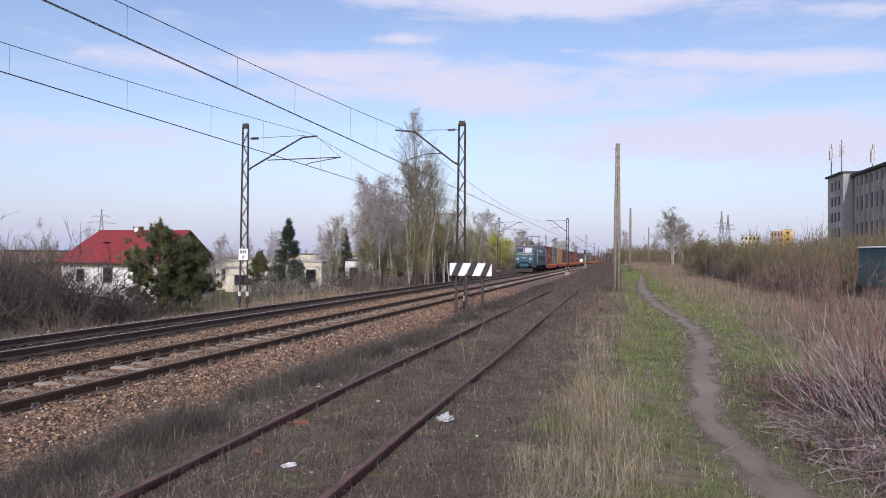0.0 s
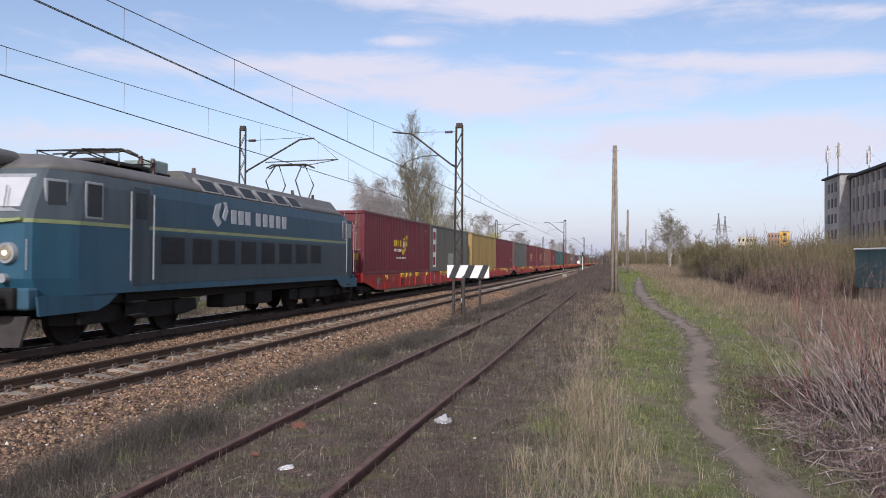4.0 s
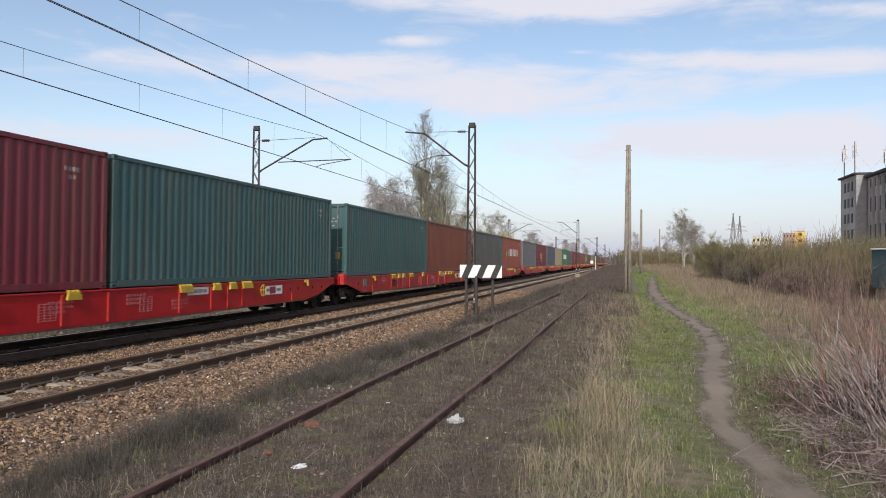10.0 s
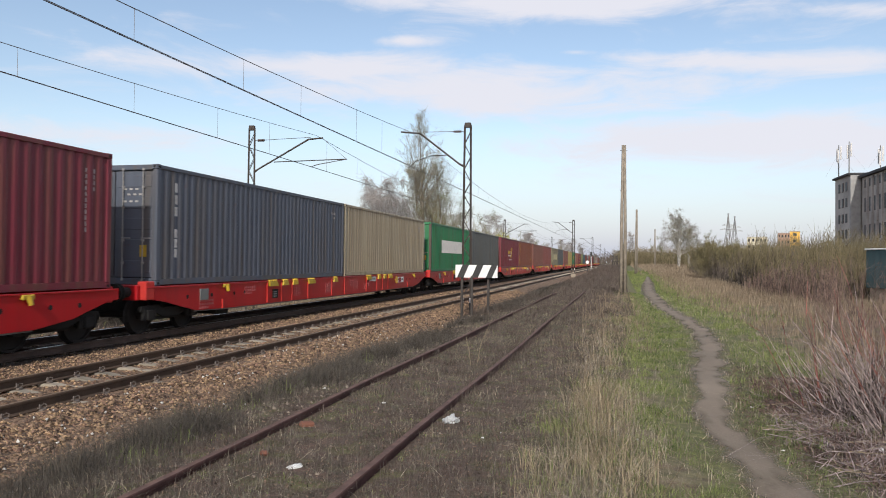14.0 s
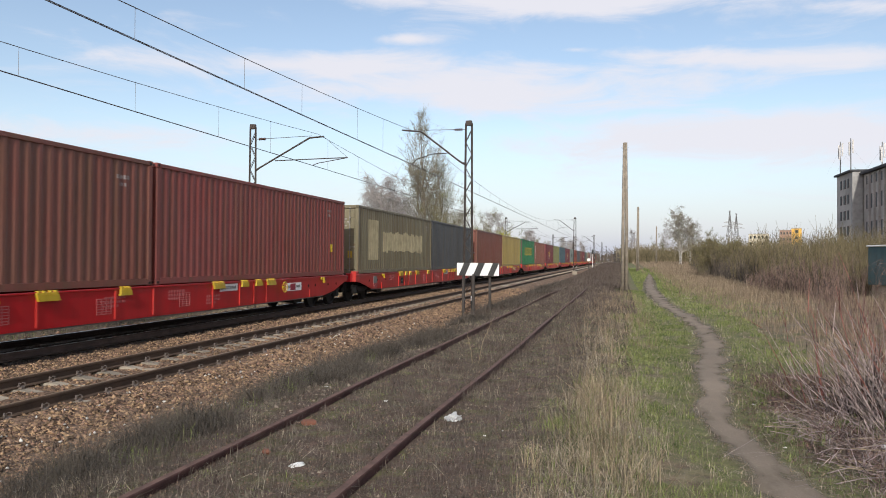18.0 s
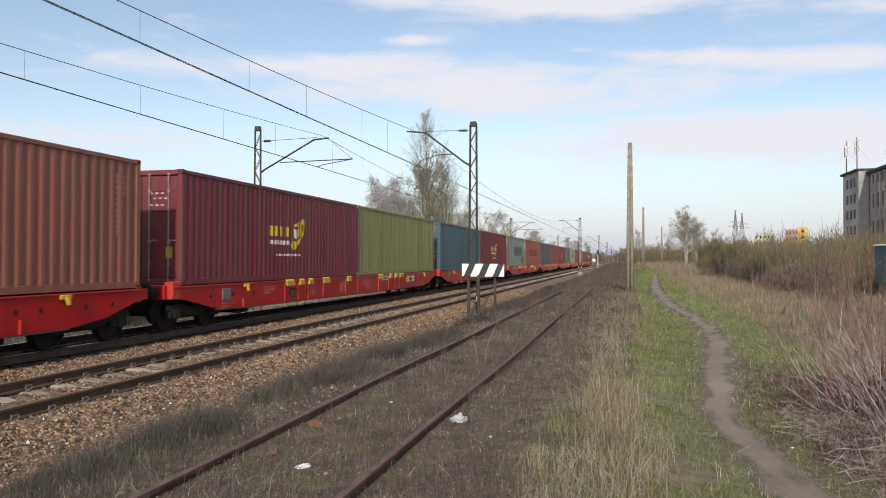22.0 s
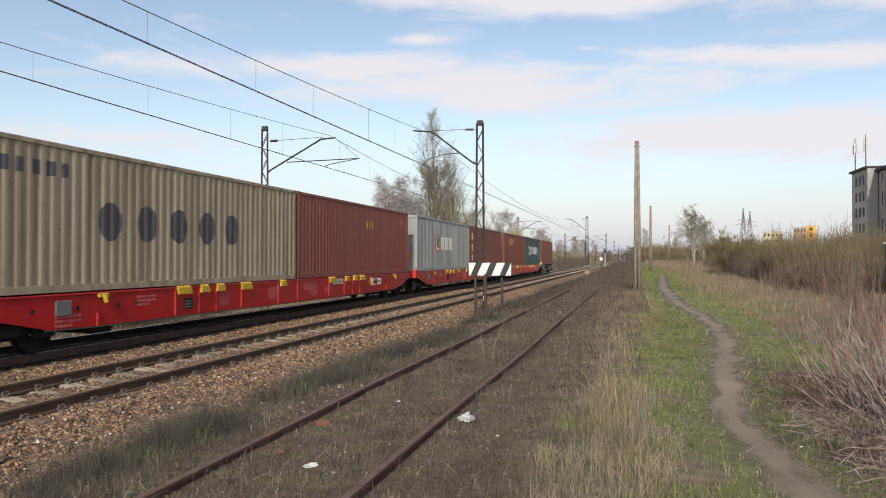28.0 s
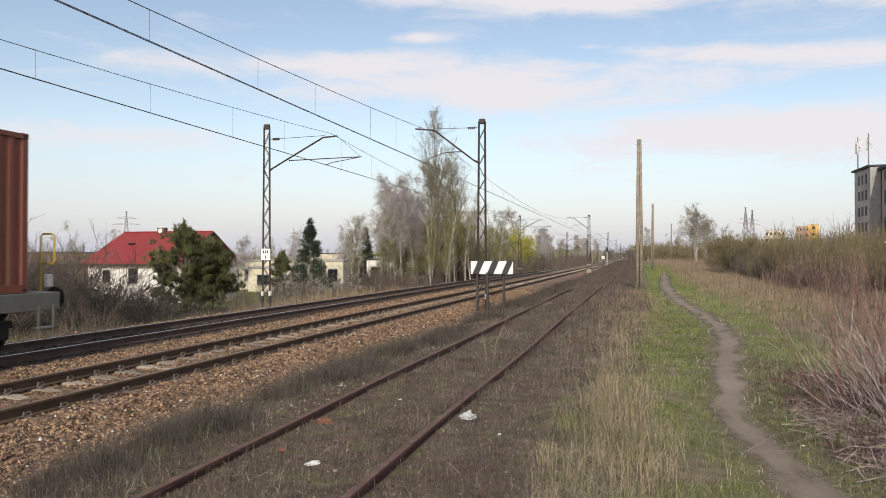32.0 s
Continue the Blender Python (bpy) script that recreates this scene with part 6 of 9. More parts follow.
# ---- the train put together ----
PITCH = 26.42
TRAIN = []  # thing, its place behind the reference point, its height


def assemble():
    eng = locomotive()
    TRAIN.append((eng, 15.8, 0.0))
    first = None
    for i, (a, b) in enumerate(LOADS):
        base = PITCH * (i + 1)
        w = wagon() if first is None else copy_thing(first, Matrix())
        first = first or w
        TRAIN.append((w, base, 0.0))
        for k, (paint_name, label, marks) in enumerate((a, b)):
            c = container(label, PAINT[paint_name], marks, turned=(k == 1))
            TRAIN.append((c, base + CL / 2 + k * (CL + 0.15), DECK + 0.012))
    base = PITCH * (len(LOADS) + 1)
    TRAIN.append((last_wagon(), base, 0.0))
    TRAIN.append((container("red-brown container on the last wagon", PAINT["rust"], number_marks(5.0) + [("end_mark", Geo().box((0.92, -CL / 2 + 0.005, 2.3 - 0.1 * i), (0.06, 0.02, 0.07)), MK_W, "white letter-sized bar") for i in range(11)], turned=True), base + CL / 2, DECK + 0.012))


assemble()

# ---- overhead line ----
SPAN = 68.0
MAST_Y = [27.6 + SPAN * k for k in range(-1, 7)]


def mast(label, x, y, arm, base_z, plate=False):
    """A lattice mast of two channel legs with flat lacing; arm: 1 or -1, the side of its track."""
    m = thing("catenary_mast", label, "mast", "masts along the line", at=pose(x, y, 0))
    H = 7.2
    w0, w1 = 0.17, 0.12
    for s in (-1, 1):
        g = Geo()
        g.tube([(s * w0, 0, base_z), (s * w1, 0, H)], 0.042, 4)
        part("leg", g, M["mast"], m)
    n = 13
    for i in range(n):
        z0, z1 = 0.45 + i * (H - 0.7) / n, 0.45 + (i + 1) * (H - 0.7) / n
        for yy in (-0.045, 0.045):
            s = 1 if i % 2 else -1
            a, b = w0 + (w1 - w0) * z0 / H, w0 + (w1 - w0) * z1 / H
            part("lacing_bar", Geo().tube([(s * a, yy, z0), (-s * b, yy, z1)], 0.014, 4), M["mast"], m)
    part("cap", Geo().box((0, 0, H), (0.24, 0.14, 0.2), 0.015), M["mast"], m)
    part("footing", Geo().box((0, 0, base_z - 0.24), (0.6, 0.5, 0.5), 0.05), M["concrete"], m)
    for s in (-1, 1):
        part("base_band", Geo().box((s * w0, 0, base_z + 0.35), (0.1, 0.1, 0.3), 0.01), M["black"], m, "black painted band")
        part("base_band", Geo().box((s * w0, 0, base_z + 0.59), (0.098, 0.098, 0.18), 0.01), M["plain"], m, "white painted band")
    a = arm
    if a > 0:  # far track: long bracket, wire held from beyond the track
        bracket, r0 = [(0.14, 5.40), (0.3, 5.50), (2.5, 6.66), (3.12, 6.70)], [0.05, 0.036, 0.036, 0.032]
        tie, reg, hook = [(0.12, 6.68), (2.6, 6.74)], [(1.0, 5.78), (4.15, 5.83)], [(4.1, 5.82), (2.9, 5.64), (2.62, 5.55)]
    else:
        bracket, r0 = [(0.14, 5.58), (0.34, 5.68), (1.95, 6.93), (2.75, 7.02)], [0.05, 0.036, 0.036, 0.032]
        tie, reg, hook = [(0.12, 6.96), (1.98, 6.99)], [(0.85, 6.04), (1.5, 6.02)], [(1.5, 6.02), (2.1, 5.84), (2.4, 5.56)]
    top = part("tie_rod", Geo().tube([(a * p, 0, z) for p, z in tie], 0.011, 5), M["wire"], m)
    for k in range(4):
        part("insulator", Geo().tube([(a * (0.28 + k * 0.08), 0, tie[0][1]), (a * (0.33 + k * 0.08), 0, tie[0][1])], [0.06, 0.045], 8), M["insul"], top)
    part("cantilever", Geo().tube([(a * p, 0, z) for p, z in bracket], r0, 8), M["mast"], m, "slanting bracket tube")
    part("registration_arm", Geo().tube([(a * p, 0, z) for p, z in reg], 0.02, 6), M["mast"], m)
    part("steady_arm", Geo().tube([(a * p, 0, z) for p, z in hook], 0.015, 6), M["mast"], m)
    if a > 0:
        part("arm_stay", Geo().tube([(a * 3.1, 0, 6.70), (a * 4.12, 0, 5.84)], 0.008, 4), M["wire"], m)
    if plate:
        pl = part("number_plate", Geo().box((0.02, -0.1, 1.95), (0.42, 0.02, 0.46), 0.005), M["white"], m, "white enamel plate")
        part("plate_bars", Geo().box((-0.08, -0.112, 2.05), (0.06, 0.004, 0.12)).box((0.02, -0.112, 2.05), (0.05, 0.004, 0.12)).box((0.11, -0.112, 2.05), (0.05, 0.004, 0.12)).box((0.02, -0.112, 1.84), (0.05, 0.004, 0.12)), M["black"], pl)
    return m


for k, y in enumerate(MAST_Y):
    mast("brown lattice mast beside the far track", -14.7, y - 0.3, 1, -0.25, k == 1)
    mast("brown lattice mast beside the near track", -5.87, y + 0.7, -1, -0.3 + (0.6 if y > 90 else 0))


def catenary(name, label, xc, stagger, twin, drops):
    c = thing(name, label, "overhead line", kind="structure")
    y_all = [MAST_Y[0]] + MAST_Y[1:] + [MAST_Y[-1] + SPAN]
    for i in range(len(y_all) - 1):
        a, b = y_all[i], y_all[i + 1]
        sa, sb = (stagger if i % 2 else -stagger), (-stagger if i % 2 else stagger)
        mid = (a + b) / 2

        def mess(y):
            return 5.80 + 0.00092 * (y - mid) ** 2

        def side(y):
            return xc + sa + (sb - sa) * (y - a) / (b - a)

        ys_ = np.linspace(a, b, 24)
        part("messenger_wire", Geo().tube([(side(y), y, mess(y)) for y in ys_], 0.009, 4, False), M["wire"], c)
        for off in ((-0.02, 0.02) if twin else (0.0,)):
            part("contact_wire", Geo().tube([(side(y) + off, y, 5.53) for y in np.linspace(a, b, 5)], 0.008, 4, False), M["wire"], c)
        for y in [b - d for d in drops] + list(np.arange(b - drops[-1] - 3.7, a + 0.5, -3.7)):
            part("dropper", Geo().tube([(side(y), y, 5.53), (side(y), y, mess(y))], 0.0045, 3, False), M["wire"], c)
    return c


catenary("overhead_line", "contact and messenger wires over the near track", XN, 0.1, True, (3.6, 6.1, 10.15, 13.1))
catenary("overhead_line", "contact and messenger wires over the far track", XF, 0.1, True, (4.05, 7.45, 11.4))

# ---- beside the line ----


def warning_board():
    s = thing("warning_board", "board of slanted white and black bands on rusty steel posts", "sign", at=pose(-5.05, 26.0, 0))
    for x, y, top in ((-0.52, 0.05, 1.72), (-0.12, -0.1, 1.3), (0.44, 0.12, 1.7)):
        part("post", Geo().box((x, y, (top - 0.35) / 2), (0.09, 0.07, top + 0.35), 0.01), M["steel"], s, "dark steel rail post")
    z0, z1, k = 1.24, 1.70, 0.20
    def slant(x0, x1, mt, name, lab):
        x0l, x0h = max(-0.74, x0), max(-0.74, min(0.8, x0 + k))
        x1l, x1h = min(0.8, x1), min(0.8, x1 + k)
        g = Geo().prism([(x0l, z0), (x1l, z0), (x1h, z1), (x0h, z1)], -0.06, -0.03, "y")
        part(name, g, mt, s, lab)
    edges = [(-0.98, -0.68, 1), (-0.68, -0.44, 0), (-0.44, -0.15, 1), (-0.15, 0.09, 0), (0.09, 0.38, 1), (0.38, 0.60, 0), (0.60, 0.86, 1)]
    for a, b, white in edges:
        if min(0.8, b) > max(-0.74, a):
            slant(a, b, M["white"] if white else M["black"], "board_band", "white band" if white else "black band")
    return s


warning_board()


def pole(x, y, h, lean=0.0):
    z = float(ground_z(x, y))
    p = thing("wooden_pole", "grey weathered pole of two timbers without wires", "pole", "old line poles", at=pose(x, y, z - 0.1, 0, lean))
    for s in (-1, 1):
        part("timber", Geo().tube([(s * 0.105, 0, -0.4), (s * 0.10, 0, h * 0.4), (s * 0.055, 0, h)], [0.10, 0.09, 0.065], 8), M["wood"], p, smooth=True)
    g = Geo()
    for zz in (0.9, h * 0.35, h * 0.7, h - 0.3):
        g.tube([(-0.2, 0, zz), (0.2, 0, zz)], 0.012, 5)
    part("bolt", g, M["steel"], p)
    return p


pole(0.18, 42.5, 8.5)
pole(2.1, 101.0, 8.7, 0.3)
pole(7.8, 175.0, 8.6)

# ---- buildings ----
B = {
    "roof": mat("red_roof_sheet", (0.235, 0.026, 0.026), 0.6, 0, 0.2, 1.5, 0.1), "wall": mat("white_plaster", (0.74, 0.72, 0.68), 0.9, 0, 0.12, 2, 0.2),
    "grey": mat("grey_plaster", (0.34, 0.33, 0.32), 0.9, 0, 0.2, 2, 0.2), "concrete": mat("sooty_concrete_wall", (0.40, 0.365, 0.335), 0.93, 0, 0.35, 0.35, 0.3, 5),
    "cream": mat("cream_plaster", (0.64, 0.585, 0.44), 0.9, 0, 0.15, 1, 0.1), "glass": glass("window_glass"), "trim": mat("brown_trim", (0.09, 0.05, 0.04), 0.7, 0, 0.2, 3, 0.1),
    "orange": mat("orange_plaster", (0.75, 0.45, 0.10), 0.9, 0, 0.2, 0.3, 0), "brick": mat("pale_brick_wall", (0.42, 0.27, 0.20), 0.9, 0, 0.2, 1, 0.1), "tar": mat("tar_roof", (0.06, 0.06, 0.065), 0.9, 0, 0.2, 1, 0.1),
    "soot": mat("sooty_brick", (0.15, 0.095, 0.075), 0.9, 0, 0.3, 4, 0.2), "pane": mat("dusty_dark_pane", (0.018, 0.02, 0.022), 0.5, 0, 0.3, 2, 0, 20), "teal": paint("teal_steel_paint", (0.045, 0.105, 0.112), 0.45, 0.6, 0.6, 0.7),
}


def window(parent, c, sx, sz, normal_y=-1, mt=None, axis_x=False):
    """A window set in a wall: frame, pane and sill; it looks along -y, or along -x."""
    def bx(d, s):
        if axis_x:
            return Geo().box((c[0] + d[1], c[1] + d[0], c[2] + d[2]), (s[1], s[0], s[2]), 0.01)
        return Geo().box((c[0] + d[0], c[1] + d[1], c[2] + d[2]), s, 0.01)
    fr = part("window", bx((0, -0.01, 0), (sx, 0.06, sz)), mt or B["trim"], parent)
    part("pane", bx((0, -0.035, 0), (sx - 0.14, 0.03, sz - 0.14)), B["glass"], fr)
    part("sill", bx((0, -0.06, -sz / 2 - 0.03), (sx + 0.1, 0.14, 0.05)), B["grey"], fr)


def red_house():
    h = thing("house", "white plastered house with a red metal gabled roof among shrubs", "house", at=pose(-36.17, 51.6, -1.88, 0, 0, -2))
    D, E, R = 7.3, 3.32, 5.72  # depth, eaves, ridge
    xl, xr = -4.95, 3.5
    part("wall", Geo().prism([(-D / 2, -0.6), (D / 2, -0.6), (D / 2, E - 0.12), (0, R - 0.22), (-D / 2, E - 0.12)], xl, xr, "x"), B["wall"], h, "white plaster wall with a grey gable")
    part("gable", Geo().prism([(-D / 2 + 0.02, 0.0), (D / 2 - 0.02, 0.0), (D / 2 - 0.02, E - 0.16), (0, R - 0.28), (-D / 2 + 0.02, E - 0.16)], xr, xr + 0.03, "x"), B["grey"], h, "grey rendered gable end")
    d = D / 2 + 0.42
    rf = [(-5.25, -d, E - 0.1), (3.78, -d, E - 0.1), (3.78, 0, R), (-4.7, 0, R), (3.78, d, E - 0.1), (-5.25, d, E - 0.1)]
    v = rf + [(x, y, z - 0.14) for x, y, z in rf]
    f = [(0, 1, 2, 3), (3, 2, 4, 5), (0, 6, 7, 1), (4, 10, 11, 5), (6, 9, 8, 7), (9, 11, 10, 8), (1, 7, 8, 2), (2, 8, 10, 4), (0, 3, 9, 6), (3, 5, 11, 9)]
    rt = part("roof", Geo().add(v, f), B["roof"], h, "red sheet roof with standing seams")
    for i in range(16):
        x = -4.9 + i * 0.565
        part("roof_seam", Geo().tube([(x, -d, E - 0.09), (x if x > -4.68 else -4.68, -0.02, R + 0.005)], 0.0045, 4), B["roof"], rt)
    part("ridge_cap", Geo().tube([(-4.7, 0, R + 0.01), (3.78, 0, R + 0.01)], 0.06, 6), B["roof"], rt)
    for e in (-1, 1):
        part("verge_board", Geo().tube([(3.8, e * d, E - 0.14), (3.8, 0, R - 0.03)], 0.08, 4), B["trim"], h, "dark verge board")
    part("gutter", Geo().tube([(-5.25, -d - 0.05, E - 0.18), (3.78, -d - 0.05, E - 0.18)], 0.055, 6), B["trim"], h)
    part("downpipe", Geo().tube([(xr + 0.1, -0.6, 0.1), (xr + 0.1, -0.6, E + 0.9)], 0.09, 6), B["trim"], h)
    ch = part("chimney", Geo().box((-0.9, -0.05, R + 0.02), (0.62, 0.5, 0.55), 0.02), B["soot"], h, "square brick chimney")
    part("chimney_cap", Geo().box((-0.9, -0.05, R + 0.32), (0.7, 0.58, 0.07), 0.02), B["grey"], ch)
    part("satellite_dish", Geo().tube([(-0.85, -0.34, R + 0.08), (-0.85, -0.40, R + 0.09)], [0.08, 0.19], 14), B["wall"], ch, "white round dish")
    part("roof_hatch", Geo().box((-2.5, -1.62, E + 1.42), (0.5, 0.42, 0.12), 0.03), M["dark"], rt)
    for x in (-0.75, 1.9):
        window(h, (x, -D / 2, 2.25), 0.85, 1.15)
    window(h, (-3.2, -D / 2, 2.25), 0.7, 0.9)
    return h


red_house()


def flat_building(label, x, y, z, ang, L, D, H, wall, n, storeys=1, roof=None, name="building"):
    h = thing(name, label, "building", at=pose(x, y, z, 0, 0, ang))
    part("wall", Geo().box((0, 0, H / 2), (L, D, H), 0.03), wall, h)
    part("roof", Geo().box((0, 0, H + 0.12), (L + 0.16, D + 0.16, 0.2), 0.04), roof or B["grey"], h)
    for s in range(storeys):
        for i in range(n):
            window(h, (-L / 2 + (i + 0.5) * L / n, -D / 2, H * (s + 0.55) / storeys), min(1.5, L / n * 0.5), min(1.4, H / storeys * 0.45), mt=B["grey"])
    return h


flat_building("low cream flat-roofed garage building", -37.5, 77.0, -1.9, 14, 11.5, 7, 3.2, B["cream"], 5)
flat_building("low white flat-roofed outbuilding", -36.0, 71.0, -1.9, 14, 6.5, 5, 2.5, B["cream"], 2)
flat_building("small white house wing behind the garden", -30.5, 92.0, -1.9, 10, 7, 6, 3.3, B["wall"], 3, roof=B["tar"])
flat_building("distant cream house with a dark roof", -41.0, 128.0, -1.9, 10, 12, 8, 4.6, B["cream"], 4)
flat_building("distant brown outbuilding behind bare trees", -62.0, 72.0, -1.9, 30, 6, 6, 2.6, B["soot"], 2, roof=B["tar"])
flat_building("distant cream house with a dark roof", -51.0, 118.0, -1.9, 10, 7, 6, 4.2, B["cream"], 3, roof=B["tar"])
flat_building("distant white house with a dark roof", -38.5, 104.0, -1.9, 12, 6, 6, 3.9, B["wall"], 3, roof=B["tar"])
flat_building("distant grey building with a flat roof", -84.0, 92.0, -1.9, 30, 12, 9, 4.2, B["soot"], 5, roof=B["tar"])
flat_building("distant yellow and brown apartment block", 73.6, 366.0, -1, -11, 5.0, 6, 16.8, B["brick"], 4, 6)
flat_building("distant bright orange stair tower of an apartment block", 78.2, 366.0, -1, -11, 4.2, 6, 17.6, B["orange"], 1, 6)
flat_building("distant cream building beyond the thicket", 65.4, 385.0, -1, -11, 9.0, 8, 15.6, B["cream"], 5, 5)


def grain_hall():
    """A tall sooty concrete industrial building with a stair tower."""
    h = thing("industrial_building", "tall sooty concrete building with narrow upright windows", "building", at=pose(33.35, 0, 0))
    H = 14.2
    part("wall", Geo().box((9, 62, H / 2), (18, 106, H), 0.05), B["concrete"], h)
    part("cornice", Geo().box((8.9, 62, H + 0.1), (18.8, 106.6, 0.4), 0.06), B["tar"], h)
    tw = part("stair_tower", Geo().box((0.6, 119.2, 7.35), (4.0, 7.4, 14.7), 0.05), B["concrete"], h, "stair tower")
    part("tower_roof", Geo().box((0.6, 119.2, 14.8), (4.7, 8.1, 0.3), 0.05), B["tar"], tw)
    part("tower_column", Geo().box((-0.72, 115.4, 7.3), (1.4, 0.5, 14.6), 0.04), B["grey"], tw, "pale corner column")
    for k in range(3):
        for j in range(5):
            y, z = 117.1 + k * 1.75, 13.15 - j * 2.3
            fr = part("window", Geo().box((-1.41, y, z), (0.08, 0.85, 1.35), 0.02), B["trim"], tw)
            part("pane", Geo().box((-1.45, y, z), (0.04, 0.72, 1.2)), B["pane"], fr)
    for k in range(30):
        y = 113.2 - k * 2.0
        for z, hh in ((13.2, 1.15), (10.2, 2.0), (6.4, 2.0), (2.8, 2.0)):
            fr = part("window", Geo().box((-0.02, y, z), (0.1, 0.95, hh), 0.02), B["trim"], h)
            part("pane", Geo().box((-0.055, y, z), (0.06, 0.8, hh - 0.15)), B["pane"], fr)
        part("pier", Geo().box((-0.12, y - 1.0, 7.0), (0.3, 0.42, 13.9), 0.03), B["concrete"], h)
    return h


grain_hall()


def roof_antenna(x, y, z, h, panels):
    a = thing("antenna_mast", "slim steel antenna mast with white panel aerials on a roof", "antenna", "aerials on the roof", at=pose(x, y, z))
    part("pole", Geo().tube([(0, 0, 0), (0, 0, h)], [0.09, 0.06], 6), M["greyframe"], a)
    for k in range(panels):
        t = k * 2.1
        part("panel_aerial", Geo().box((0.28 * math.cos(t), 0.28 * math.sin(t), h - 1.2 - 0.3 * k), (0.22, 0.14, 2.0), 0.03), M["plain"], a)
    for s in (-1, 1):
        part("stay", Geo().tube([(0, 0, h * 0.75), (s * 2.2, -1.5, 0)], 0.008, 4), M["greyframe"], a)
    return a


roof_antenna(32.2, 122.0, 14.95, 5.0, 3)
roof_antenna(32.7, 118.6, 14.95, 5.0, 2)
roof_antenna(34.3, 110.4, 14.5, 3.6, 3)


def steel_box():
    h = thing("storage_container", "faded teal steel storage box with a pale rim", "container", at=pose(13.73, 35.3, 0.1, 0, 0, 14))
    for x in (-2.6, 0, 2.6):
        part("bearer", Geo().box((x, 0, 0.32), (0.5, 2.3, 0.86), 0.04), M["concrete"], h, "concrete bearer block")
    part("body", Geo().box((0, 0, 1.56), (6.0, 2.4, 1.66), 0.03), B["teal"], h)
    for i in range(20):
        part("side_rib", Geo().box((-2.85 + i * 0.3, -1.215, 1.56), (0.14, 0.05, 1.46), 0.012), B["teal"], h)
    part("rim", Geo().box((0, 0, 2.42), (6.1, 2.5, 0.07), 0.02), M["white"], h, "pale roof rim")
    return h


steel_box()


def pylon(x, y, z, h, arms, ang=0):
    p = thing("power_pylon", "distant grey lattice power pylon", "pylon", at=pose(x, y, z, 0, 0, ang))
    b = h * 0.11
    g = Geo()
    for sx in (-1, 1):
        for sy in (-1, 1):
            g.tube([(sx * b, sy * b, 0), (sx * b * 0.3, sy * b * 0.3, h * 0.62), (0, 0, h)], h * 0.0047, 4)
    for i in range(9):
        t, t2 = i / 9, (i + 1) / 9
        a, c = b * max(0.12, 1 - t * 1.1), b * max(0.12, 1 - t2 * 1.1)
        for sy in (-1, 1):
            g.tube([(-a, sy * a, t * h), (c, sy * c, t2 * h)], h * 0.0035, 3)
            g.tube([(a, sy * a, t * h), (-c, sy * c, t2 * h)], h * 0.0035, 3)
    part("tower", g, M["galv"], p)
    for zz, w in arms:
        part("crossarm", Geo().tube([(-w, 0, zz), (0, 0, zz + h * 0.035), (w, 0, zz)], h * 0.004, 4).tube([(-w, 0, zz), (w, 0, zz)], h * 0.004, 4), M["galv"], p)
    return p


pylon(-157, 200, -2, 18.3, [(14, 4.2), (16, 3)], 40)
pylon(58, 430, 0, 29.4, [(20.5, 4.2), (22.8, 3.2)], 10)
pylon(62.8, 440, 0, 28.4, [(20, 4.6), (22.2, 3.6)], 10)
pylon(-159, 322, -2, 17.8, [(13, 2.5), (15, 2)], 25)


def signal(x, y, h, round_head):
    s = thing("railway_signal", "track signal on a slim post with a white plate", "signal", "signals by the track", at=pose(x, y, -0.1))
    part("post", Geo().tube([(0, 0, 0), (0, 0, h)], 0.06, 6), M["white"] if not round_head else M["steel"], s)
    if round_head:
        part("disc", Geo().tube([(0, -0.08, h), (0, -0.12, h)], 0.27, 16), M["white"], s, "white round disc")
    else:
        part("head", Geo().box((0, -0.1, h + 0.3), (0.4, 0.25, 0.9), 0.05), M["black"], s)
    return s


signal(-5.0, 118.0, 1.9, True)
signal(-5.6, 150.0, 3.2, False)

# ---- stones, grass and shrubs ----


def rods(P0, P1, r0, r1, n=3):
    """Tapered rods between arrays of points, as one array of corners and faces."""
    P0, P1 = np.asarray(P0, float), np.asarray(P1, float)
    N = len(P0)
    r0, r1 = np.broadcast_to(r0, (N,)), np.broadcast_to(r1, (N,))
    d = P1 - P0
    d /= np.maximum(np.linalg.norm(d, axis=1, keepdims=True), 1e-6)
    ref = np.where(np.abs(d[:, 2:3]) > 0.9, np.array([[1.0, 0, 0]]), np.array([[0, 0, 1.0]]))
    u = np.cross(d, ref)
    u /= np.maximum(np.linalg.norm(u, axis=1, keepdims=True), 1e-6)
    w = np.cross(d, u)
    rings = []
    for P, r in ((P0, r0), (P1, r1)):
        for j in range(n):
            a = 2 * math.pi * j / n
            rings.append(P + (u * math.cos(a) + w * math.sin(a)) * r[:, None])
    v = np.stack(rings, 1).reshape(-1, 3)
    b = (np.arange(N) * 2 * n)[:, None]
    q = np.concatenate([np.stack([b[:, 0] + j, b[:, 0] + (j + 1) % n, b[:, 0] + n + (j + 1) % n, b[:, 0] + n + j], 1) for j in range(n)])
    return v, q


